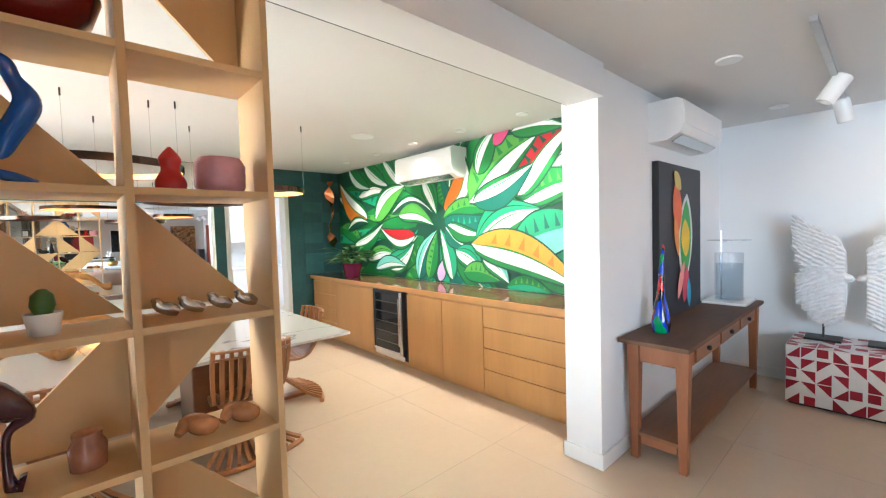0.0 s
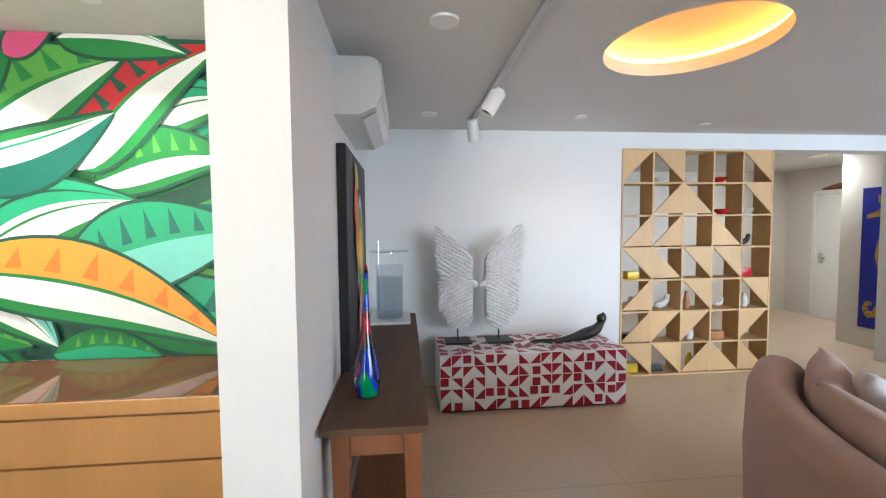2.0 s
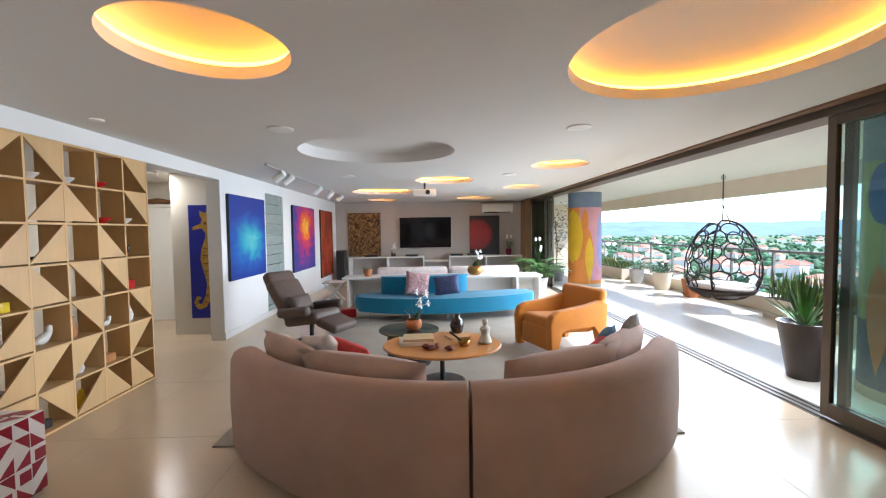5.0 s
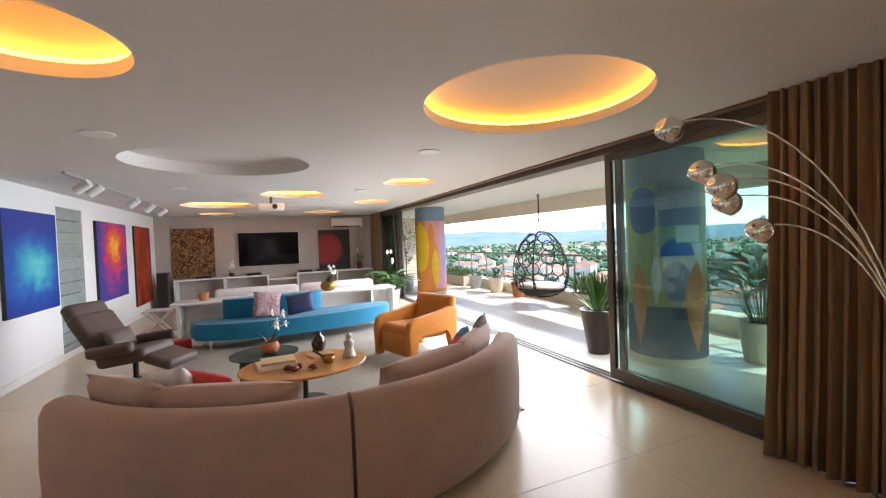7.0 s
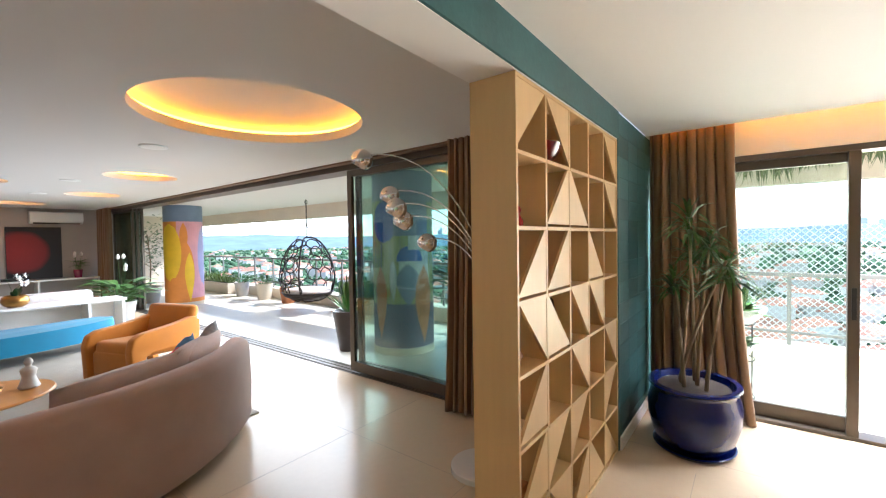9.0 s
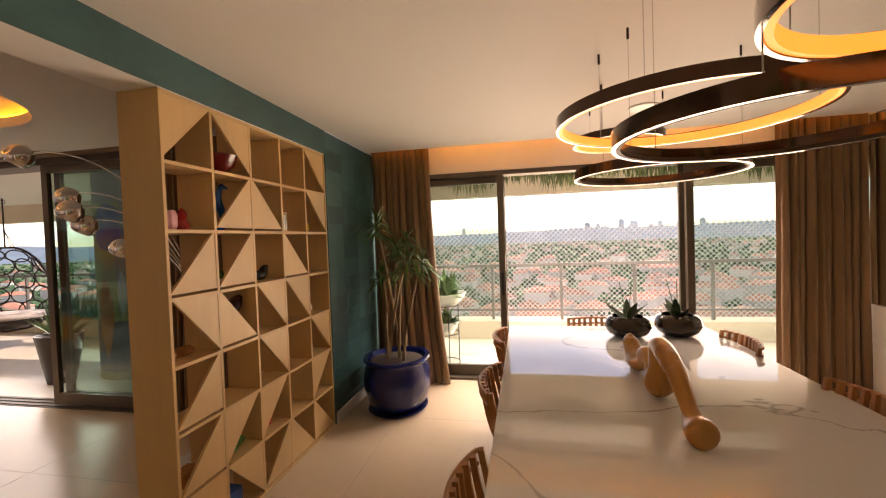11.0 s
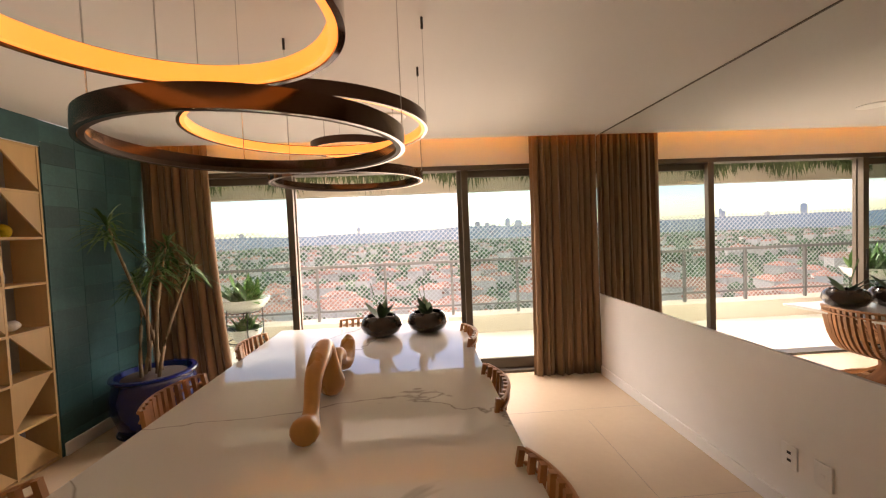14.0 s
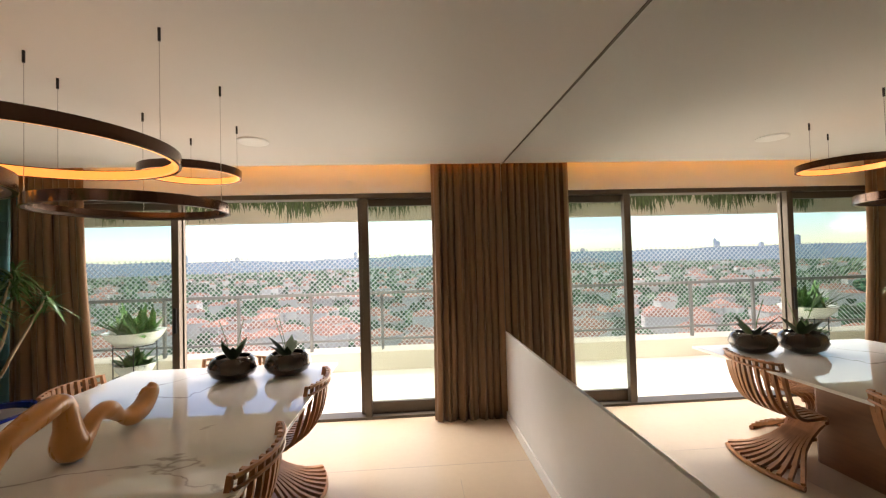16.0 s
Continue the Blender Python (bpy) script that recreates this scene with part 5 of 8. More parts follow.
part("base", rbox(3.3, 0.95, 0.34, 0.06, pose(0, 0, 0.20)), M_WHITEF, ws, smooth=True)
for x in (-0.82, 0.82):
    part("backrest", rbox(1.60, 0.24, 0.40, 0.08, pose(x, -0.40, 0.58)), M_WHITEF, ws, smooth=True)
tu = thing("tv_unit", "long low white shelf unit along the television wall", "shelf unit", 0, 0, 0)
for x0, x1 in ((-4.6, -2.2), (-1.4, 0.95)):
    part("top", B(x0, x1, 12.85, TVY - 0.005, 0.74, 0.78, bevel=0.003), M_LACQ, tu)
    for x in (x0, (x0 + x1) / 2, x1 - 0.04):
        part("side_panel", B(x, x + 0.04, 12.87, TVY - 0.005, 0, 0.739), M_LACQ, tu)
part("top", B(-2.2, -1.4, 12.95, TVY - 0.005, 0.60, 0.64, bevel=0.003), M_LACQ, tu)
part("bottom", B(-4.56, 0.91, 12.95, TVY - 0.01, 0.10, 0.14), M_LACQ, tu)

tv = thing("television", "large black flat television on the greige wall", "television", -2.15, TVY, 1.54)
part("casing", B(-0.87, 0.87, -0.06, -0.005, -0.52, 0.52, bevel=0.006), mat("silver_bezel", (0.5, 0.5, 0.5), 0.3, metal=0.8), tv)
part("screen", B(-0.85, 0.85, -0.064, -0.061, -0.50, 0.50), mat("black_screen", (0.004, 0.004, 0.006), 0.08, vary=0.1), tv)


def painting(name, label, w, h, d, m, face, frame_mat=None):
    p = new(name)
    p.matrix_basis = m
    tagged(p, label, "painting", "paintings")
    part("canvas", B(-w / 2, w / 2, -d, -0.002, -h / 2, h / 2, bevel=0.003), frame_mat or M_BLACK, p)
    part("picture", B(-w / 2 + 0.006, w / 2 - 0.006, -d - 0.002, -d - 0.0002, -h / 2 + 0.006, h / 2 - 0.006), face, p)
    return p


def art(name, stops, scale=1.5, distort=0.0, detail=4, rough=0.45, wave=None, stretch=(1, 1, 1), center=None, size=None):
    """Painted canvas: bands of colour along a noise or a distance from a centre."""
    m = bpy.data.materials.new(name)
    m.use_nodes = True
    n, l = m.node_tree.nodes, m.node_tree.links
    co, mp = n.new("ShaderNodeTexCoord"), n.new("ShaderNodeMapping")
    mp.inputs["Scale"].default_value = stretch
    l.new(co.outputs["Object"], mp.inputs["Vector"])
    ns = n.new("ShaderNodeTexNoise")
    ns.inputs["Scale"].default_value, ns.inputs["Detail"].default_value, ns.inputs["Distortion"].default_value = scale, detail, distort
    l.new(mp.outputs[0], ns.inputs["Vector"])
    fac = ns.outputs["Fac"]
    if center:
        ds = n.new("ShaderNodeVectorMath")
        ds.operation = "DISTANCE"
        ds.inputs[1].default_value = center
        l.new(mp.outputs[0], ds.inputs[0])
        ma = n.new("ShaderNodeMath")
        ma.operation, ma.inputs[1].default_value = "MULTIPLY_ADD", 1.0 / size
        ad = n.new("ShaderNodeMath")
        ad.operation, ad.inputs[1].default_value = "SUBTRACT", 0.5
        sc = n.new("ShaderNodeMath")
        sc.operation, sc.inputs[1].default_value = "MULTIPLY", distort
        l.new(ns.outputs["Fac"], ad.inputs[0]), l.new(ad.outputs[0], sc.inputs[0])
        l.new(ds.outputs["Value"], ma.inputs[0]), l.new(sc.outputs[0], ma.inputs[2])
        fac = ma.outputs[0]
    rp = n.new("ShaderNodeValToRGB")
    el = rp.color_ramp.elements
    while len(el) < len(stops):
        el.new(0.5)
    for e, (p, c) in zip(el, stops):
        e.position, e.color = p, (*c, 1)
    l.new(fac, rp.inputs["Fac"])
    b = n["Principled BSDF"]
    l.new(rp.outputs["Color"], b.inputs["Base Color"])
    b.inputs["Roughness"].default_value = rough
    bp = n.new("ShaderNodeBump")
    bp.inputs["Strength"].default_value, bp.inputs["Distance"].default_value = 0.3, 0.004
    n3 = n.new("ShaderNodeTexNoise")
    n3.inputs["Scale"].default_value = 60
    l.new(co.outputs["Object"], n3.inputs["Vector"]), l.new(n3.outputs["Fac"], bp.inputs["Height"]), l.new(bp.outputs[0], b.inputs["Normal"])
    return m


A_BLUE = art("blue_aurora_painting", [(0.0, (0.20, 0.62, 0.60)), (0.35, (0.04, 0.38, 0.50)), (0.7, (0.01, 0.10, 0.42)), (1.0, (0.005, 0.04, 0.30))], 2.2, 0.9, center=(0.05, 0, -0.12), size=0.75, stretch=(0.9, 1, 1.5))
A_SUN = art("magenta_orange_painting", [(0.0, (0.85, 0.50, 0.04)), (0.28, (0.75, 0.12, 0.03)), (0.55, (0.50, 0.03, 0.16)), (0.8, (0.14, 0.05, 0.30)), (1.0, (0.05, 0.05, 0.28))], 3.0, 1.3, detail=9, center=(0.08, 0, 0.25), size=0.95)
A_RED = art("rust_red_painting", [(0.3, (0.10, 0.01, 0.006)), (0.5, (0.32, 0.03, 0.008)), (0.7, (0.48, 0.10, 0.01))], 4, 1.0, detail=8, stretch=(1, 1, 0.5))
A_GOLD = art("gold_brown_painting", [(0.35, (0.015, 0.007, 0.004)), (0.5, (0.14, 0.06, 0.015)), (0.56, (0.45, 0.26, 0.08)), (0.60, (0.05, 0.02, 0.006)), (0.8, (0.22, 0.09, 0.02))], 4.5, 2.5, detail=8)
A_PLANET = art("black_red_painting", [(0.0, (0.30, 0.005, 0.006)), (0.80, (0.22, 0.003, 0.005)), (0.96, (0.06, 0.0, 0.002)), (1.0, (0.008, 0.004, 0.005))], 3, 0.12, center=(-0.25, 0, 0.02), size=0.55)
painting("painting", "large blue and aqua abstract canvas on the white wall", 1.34, 1.34, 0.045, pose(WX, 6.86, 1.53, 0, 0, 90), A_BLUE)
painting("painting", "magenta, violet and orange abstract canvas on the white wall", 1.68, 1.52, 0.045, pose(WX, 9.92, 1.45, 0, 0, 90), A_SUN)
painting("painting", "tall rust red abstract canvas on the white wall", 1.36, 1.92, 0.04, pose(WX, 12.08, 1.26, 0, 0, 90), A_RED)
painting("painting", "gold and brown abstract canvas on the television wall", 1.06, 1.42, 0.045, pose(-4.16, TVY, 1.50, 0, 0, 0), A_GOLD)
painting("painting", "black canvas with a glowing red disc on the television wall", 0.99, 1.29, 0.045, pose(-0.19, TVY, 1.43, 0, 0, 0), A_PLANET)
# ---- things against the stub wall and the long wall ----
def console_table():
    c = thing("console_table", "old brown wooden console table with two drawers and low shelf", "table", 0, 0, 0)
    x0, x1, y0, y1, zt = -4.75, -2.63, 0.215, 0.64, 0.82
    m = M_DARKWOOD
    part("tabletop", B(x0, x1, y0, y1, zt - 0.03, zt, bevel=0.005), mat("worn_dark_tabletop", (0.11, 0.054, 0.028), 0.6, vary=0.4, scale=5, bscale=30, stretch=(0.2, 1, 1), bump=0.08), c)
    M_LEG = mat("reddish_wood_leg", (0.27, 0.10, 0.04), 0.45, vary=0.25, scale=6, stretch=(1, 1, 0.2), bump=0.05)
    for x in (x0 + 0.06, x1 - 0.15):
        for y in (y0 + 0.03, y1 - 0.10):
            bm = bmesh.new()
            w = 0.075
            lo = [bm.verts.new((x + a * w + (0.5 - a) * 0.03, y + b * w + (0.5 - b) * 0.03, 0)) for a, b in ((0, 0), (1, 0), (1, 1), (0, 1))]
            hi = [bm.verts.new((x + a * w, y + b * w, zt - 0.031)) for a, b in ((0, 0), (1, 0), (1, 1), (0, 1))]
            bm.faces.new(lo), bm.faces.new(hi)
            for k in range(4):
                bm.faces.new((lo[k], lo[(k + 1) % 4], hi[(k + 1) % 4], hi[k]))
            part("leg", bm, M_LEG, c)
    part("apron", B(x0 + 0.136, x1 - 0.151, y1 - 0.07, y1 - 0.045, zt - 0.16, zt - 0.031), M_LEG, c)
    part("apron", B(x0 + 0.136, x1 - 0.151, y0 + 0.04, y0 + 0.06, zt - 0.16, zt - 0.031), M_LEG, c)
    for x in (x0 + 0.08, x1 - 0.12):
        part("side_apron", B(x, x + 0.025, y0 + 0.106, y1 - 0.101, zt - 0.16, zt - 0.031), M_LEG, c)
    for k in range(3):
        xa = x0 + 0.25 + k * 0.58
        d = part("drawer", B(xa, xa + 0.46, y1 - 0.044, y1 - 0.032, zt - 0.145, zt - 0.045, bevel=0.003), m, c)
        part("knob", moved(L([(0, 0), (0.012, 0), (0.018, 0.015), (0.012, 0.024), (0, 0.026)], seg=14), pose(xa + 0.23, y1 - 0.032, zt - 0.095, -90)), M_BLACK, d, smooth=True)
    for x in (x0 + 0.085, x1 - 0.125):
        part("end_rail", B(x, x + 0.025, y0 + 0.105, y1 - 0.10, 0.105, 0.158, bevel=0.003), M_LEG, c)
    part("shelf", B(x0 + 0.07, x1 - 0.09, y0 + 0.04, y1 - 0.04, 0.16, 0.185, bevel=0.003), m, c)


console_table()
CZ = 0.82


def bands(name, cols, scale, distort=1.5, rough=0.08, coat=0.5, stretch=(1, 1, 1)):
    """Blown glass in bold stripes and drops of colour."""
    m = art(name, [(0.30 + 0.4 * k / (len(cols) - 1), c) for k, c in enumerate(cols)], scale, distort, 2, rough, None, stretch)
    m.node_tree.nodes["ColorRamp" if "ColorRamp" in m.node_tree.nodes else "Color Ramp"].color_ramp.interpolation = "CONSTANT"
    tone(m).inputs["Coat Weight"].default_value = coat
    for l in list(tone(m).inputs["Normal"].links):
        m.node_tree.links.remove(l)
    return m


M_VASE = bands("rainbow_glass", [(0.01, 0.30, 0.10), (0.01, 0.30, 0.10), (0.01, 0.05, 0.55), (0.01, 0.05, 0.55), (0.01, 0.01, 0.01), (0.62, 0.012, 0.01), (0.62, 0.012, 0.01), (0.75, 0.40, 0.01), (0.02, 0.25, 0.65)], 9.0, 0.6, stretch=(1, 1, 0.32))
single("glass_bottle", blob_chain([(0, 0, 0.0, 0.048), (0, 0, 0.012, 0.055), (0, 0, 0.07, 0.060), (0, 0, 0.15, 0.048), (0, 0, 0.26, 0.026), (-0.01, 0, 0.38, 0.018), (-0.02, 0.0, 0.48, 0.014), (-0.045, 0, 0.57, 0.010), (-0.05, 0, 0.60, 0.004)], seg=22), M_VASE,
       "tall tapering blown glass bottle in rainbow colours on the console", "bottle", -2.96, 0.37, CZ, smooth=True)
cy = thing("glass_cylinder", "clear glass cylinder with water on a white tray", "glass vessel", -4.50, 0.42, CZ)
part("tray", B(-0.20, 0.20, -0.17, 0.17, 0.0, 0.022, bevel=0.005), M_LACQ, cy)
M_CYL = glass("thin_clear_glass", (0.96, 0.98, 1.0), gloss=0.12, tint=0.92)
part("vessel", L([(0.112, 0.023), (0.112, 0.03), (0.112, 0.46)], seg=36), M_CYL, cy, smooth=40)
part("water", L([(0, 0.033), (0.104, 0.034), (0.104, 0.36), (0, 0.362)], seg=36), glass("still_water", (0.90, 0.96, 0.99), gloss=0.10, tint=0.9), cy, smooth=40)
part("stand_rod", T([(-0.16, -0.10, 0.02), (-0.16, -0.10, 0.66)], 0.006), M_STEEL, cy)
part("stand_arm", T([(-0.16, -0.10, 0.56), (0.12, 0.02, 0.57)], 0.005), M_STEEL, cy)
part("disc", L([(0, 0), (0.17, 0), (0.17, 0.006), (0, 0.006)], seg=30, cz=0.575), M_CYL, cy)

A_NIGHT = mat("black_speckled_canvas", (0.022, 0.022, 0.028), 0.5, vary=0.5, scale=16, bump=0.2, bscale=120)
pp = painting("painting", "black canvas with a colourful parrot-like bird above the console", 1.0, 1.28, 0.05, pose(-3.77, 0.20, 1.40, 0, 0, 180), A_NIGHT)


def flat_shape(parent, name, pts, material, y, t=0.002, label=""):
    return part(name, P(pts, "y", y - t, y), material, parent, label)


def flame(x0, z0, x1, z1, w, n=12, bow=0.0):
    L2 = math.hypot(x1 - x0, z1 - z0)
    nx, nz = -(z1 - z0) / L2, (x1 - x0) / L2
    up, dn = [], []
    for k in range(n + 1):
        t = k / n
        s = bow * L2 * math.sin(math.pi * t)
        ww = w * math.sin(math.pi * t) ** 0.7
        x, z = x0 + (x1 - x0) * t + nx * s, z0 + (z1 - z0) * t + nz * s
        up.append((x + nx * ww, z + nz * ww)), dn.append((x - nx * ww, z - nz * ww))
    return up + dn[::-1][1:-1]


for q, (a, c, nm) in enumerate(((( 0.05, -0.35, 0.12, 0.42, 0.17), (0.70, 0.70, 0.66), "white"), ((0.06, -0.30, 0.10, 0.36, 0.13), (0.05, 0.35, 0.06), "green"), ((0.08, -0.12, 0.06, 0.20, 0.10), (0.80, 0.52, 0.02), "yellow"), ((-0.10, 0.10, -0.16, 0.50, 0.10), (0.70, 0.12, 0.02), "orange"),
                               ((-0.05, 0.44, -0.2, 0.58, 0.06), (0.55, 0.42, 0.10), "ochre"), ((-0.12, -0.1, -0.2, 0.22, 0.05), (0.75, 0.25, 0.03), "amber"), ((0.0, -0.5, 0.08, -0.2, 0.07), (0.60, 0.05, 0.10), "crimson"), ((-0.15, -0.45, 0.0, -0.15, 0.05), (0.80, 0.30, 0.25), "coral"), ((0.12, -0.55, 0.1, -0.3, 0.05), (0.05, 0.30, 0.45), "blue"))):
    flat_shape(pp, "painted_shape", flame(*a), mat("bird_paint", c, 0.45, vary=0.2, scale=12), -0.053 - 0.0021 * q, label=nm + " painted stroke")

# red and white inlaid chest
ck = thing("inlaid_chest", "long white chest with red geometric inlay", "chest", -4.755, 1.665, 0)
CW, CL, CH = 0.60, 1.66, 0.505
part("body", B(-CW / 2, CW / 2, -CL / 2, CL / 2, 0.02, CH, bevel=0.004), mat("white_inlay_ground", (0.74, 0.72, 0.70), 0.3, vary=0.05), ck)
part("plinth", B(-CW / 2 + 0.02, CW / 2 - 0.02, -CL / 2 + 0.02, CL / 2 - 0.02, 0, 0.0195), M_BLACK, ck)
M_INLAY = mat("deep_red_inlay", (0.30, 0.008, 0.025), 0.3, vary=0.12, scale=20, rand=0.12)
e = CL / 17
TRI = {}
for q, pts in enumerate(([(0.04, 0.04), (0.96, 0.04), (0.96, 0.96)], [(0.04, 0.04), (0.04, 0.96), (0.96, 0.96)], [(0.04, 0.96), (0.96, 0.96), (0.96, 0.04)], [(0.04, 0.04), (0.96, 0.04), (0.04, 0.96)], [(0.04, 0.25), (0.75, 0.25), (0.75, 0.96), (0.04, 0.96)], [(0.25, 0.04), (0.96, 0.04), (0.96, 0.75), (0.25, 0.75)])):
    TRI[q] = mesh_of(P([(a * e, b * e) for a, b in pts], "z", 0, 0.0015), "inlay", M_INLAY)
rnd = random.Random(4)


def inlay(m, nu, nv):
    for i in range(nu):
        for j in range(nv):
            k = ((i + j) % 4 if rnd.random() < 0.6 else rnd.randrange(4)) if rnd.random() < 0.78 else rnd.choice((4, 5))
            if rnd.random() < 0.06:
                continue
            o = new("inlay", TRI[k])
            o.parent = ck
            o.matrix_basis = m @ Matrix.Translation((i * e, j * e, 0))


inlay(Matrix(((0, 0, 1, CW / 2), (1, 0, 0, -CL / 2), (0, 1, 0, CH - 5 * e), (0, 0, 0, 1))), 17, 5)
inlay(Matrix(((1, 0, 0, -CW / 2), (0, 1, 0, -CL / 2), (0, 0, 1, CH), (0, 0, 0, 1))), int(CW / e), 17)
inlay(Matrix(((-1, 0, 0, CW / 2), (0, 0, 1, CL / 2), (0, 1, 0, CH - 5 * e), (0, 0, 0, 1))), int(CW / e), 5)

# carved wings on stands
M_WING = mat("whitewashed_carved_wood", (0.70, 0.69, 0.68), 0.6, vary=0.15, scale=25, bump=0.2, bscale=90)


def wing(side, cyy):
    """Rows of overlapping feathers; side +1 opens to +y."""
    w = thing("carved_wing", "whitewashed carved wooden wing with layered feathers on a black stand", "sculpture", -4.84, cyy, CH, group="pair of wings")
    rnd2 = random.Random(8)
    shape = [(0.03, 0.80), (0.015, 0.62), (0.02, 0.30), (0.05, 0.17), (0.15, 0.15), (0.25, 0.22), (0.33, 0.34), (0.37, 0.47), (0.36, 0.58), (0.31, 0.63), (0.37, 0.70), (0.39, 0.85), (0.40, 1.02), (0.41, 1.12), (0.30, 1.03), (0.17, 0.95), (0.08, 0.89)]

    def inside(y, z):
        c = False
        for (ya, za), (yb, zb) in zip(shape, shape[1:] + shape[:1]):
            if (za > z) != (zb > z) and y < (yb - ya) * (z - za) / (zb - za) + ya:
                c = not c
        return c
    shape = [(y * 0.86, z * 0.985) for y, z in shape]
    part("panel", P([(side * y, z) for y, z in shape], "x", -0.02, 0.0), M_WING, w)
    bm = bmesh.new()

    def feather(y, z, ang, ln, wd, lift):
        m = Matrix.Translation((lift, y, z)) @ Matrix.Rotation(ang, 4, "X")
        n = 5
        rows = []
        for k in range(n + 1):
            t = k / n
            h = wd * (0.6 + 0.4 * math.sin(math.pi * min(1, t * 1.1))) * (1 if t < 0.7 else math.sqrt(max(0.03, 1 - ((t - 0.7) / 0.3) ** 2)))
            rows.append([bm.verts.new(m @ Vector((0.016 + 0.010 * t if s == 0 else 0.006 + 0.006 * t, s * h, t * ln))) for s in (-1, 0, 1)] + [bm.verts.new(m @ Vector((-0.006, 0, t * ln)))])
        for a, b in zip(rows, rows[1:]):
            for p, q in ((0, 1), (1, 2), (2, 3), (3, 0)):
                bm.faces.new((a[p], a[q], b[q], b[p]))
        bm.faces.new(rows[0]), bm.faces.new(rows[-1])
    for i in range(9):
        for j in range(30):
            y, z = 0.03 + 0.037 * i, 0.17 + 0.034 * j + 0.017 * (i % 2)
            if not inside(y, z):
                continue
            up = min(1.0, max(0.0, (z - 0.52) / 0.22))
            ang = radians(128 - 84 * up + rnd2.uniform(-7, 7) - 20 * (y / 0.4 - 0.5) * (1 if up > 0.5 else -1))
            feather(side * y, z, -side * ang, rnd2.uniform(0.055, 0.068) * (1.2 if y > 0.27 else 1), 0.021, 0.040 - 0.085 * y + rnd2.uniform(0, 0.004))
    for j in range(22):
        z = 0.24 + 0.039 * j
        edge = max([q / 200 for q in range(2, 90) if inside(q / 200, z)] or [0])
        if edge > 0.1:
            feather(side * (edge - 0.045), z, -side * radians(112 if z < 0.55 else 74 - 30 * (z - 0.6)), 0.085, 0.024, 0.008)
    part("joining_piece", blob_chain([(0.012, side * 0.05, 0.60, 0.012), (0.018, side * 0.02, 0.565, 0.030), (0.018, -side * 0.012, 0.55, 0.028), (0.012, -side * 0.03, 0.545, 0.006)], seg=10, steps=4), M_WING, w, smooth=True)
    tagged(part("feather_layer", bm, M_WING, w, smooth=30), kind="stuff")
    part("rod", T([(-0.02, side * 0.16, 0.018), (-0.02, side * 0.16, 0.55)], 0.008), M_BLACK, w)
    part("base", B(-0.13, 0.09, side * 0.16 - 0.12, side * 0.16 + 0.12, 0.0016, 0.02, bevel=0.003), M_BLACK, w)


wing(-1, 1.20)
wing(1, 1.275)
single("animal_figure", blob_chain([(0, -0.50, 0.015, 0.006), (0, -0.40, 0.022, 0.018), (0.02, -0.25, 0.025, 0.022), (0, -0.10, 0.04, 0.035), (0, 0.03, 0.07, 0.055), (0, 0.13, 0.11, 0.05), (0, 0.18, 0.17, 0.035), (0, 0.19, 0.215, 0.045), (0.01, 0.20, 0.25, 0.03), (0.01, 0.20, 0.275, 0.004)], seg=12),
       mat("black_carved_wood", (0.018, 0.013, 0.011), 0.4, vary=0.4, scale=30, bump=0.5, bscale=50), "black carved wooden lying animal figure on the chest", "figurine", -4.72, 2.20, CH + 0.0015, smooth=True)

# ceiling fittings
def disc(name, label, cat, x, y, r, material, h=0.012, rim=None):
    d = thing(name, label, cat, x, y, H, group=name)
    part("rim", L([(r * 0.86, -0.001), (r, -0.001), (r, -h * 0.6), (r * 0.95, -h), (r * 0.86, -h)], seg=36), rim or M_WHITE, d, smooth=40)
    part("face", L([(0, -0.001), (r * 0.855, -0.001), (r * 0.855, -h * 0.55), (0, -h * 0.5)], seg=36), material, d)


M_GRILLE = mat("pale_grey_speaker_grille", (0.55, 0.54, 0.52), 0.6, vary=0.1, bump=0.4, bscale=400)
for x, y in ((-3.0, 0.75), (-0.60, 3.72), (-3.37, 3.73), (-3.40, 6.97), (-0.63, 6.91), (-0.65, 9.27), (-4.55, 0.77)):
    disc("ceiling_speaker", "round pale ceiling loudspeaker grille", "loudspeaker", x, y, 0.115 if y > 3 else 0.07, M_GRILLE)
M_BULB = mat("lit_downlight", (1, 0.9, 0.7), 0.5, vary=0, emit=((1.0, 0.83, 0.58), 30.0))
for x, y in ((-2.91, -0.72), (-2.90, -1.46), (-2.87, -2.19), (-2.86, -2.92), (-2.84, -3.65)):
    disc("downlight", "small lit recessed downlight in the ceiling", "downlight", x, y, 0.05, M_BULB)
    lamp("downlight_beam", "SPOT", pose(x, y, H - 0.02), 36, (1.0, 0.84, 0.62), radius=0.04, cone=110)
disc("downlight", "small lit recessed downlight in the ceiling", "downlight", -4.55, 2.1, 0.05, M_BULB)
disc("downlight", "small lit recessed downlight in the ceiling", "downlight", -4.75, 3.4, 0.05, M_BULB)
lamp("downlight_beam", "SPOT", pose(-4.6, 2.1, H - 0.02), 5, (1.0, 0.84, 0.62), radius=0.04, cone=95)
disc("ceiling_speaker", "round pale ceiling loudspeaker grille", "loudspeaker", -2.23, -2.2, 0.115, M_GRILLE)
disc("ceiling_speaker", "round pale ceiling loudspeaker grille", "loudspeaker", 1.35, -2.6, 0.115, M_GRILLE)


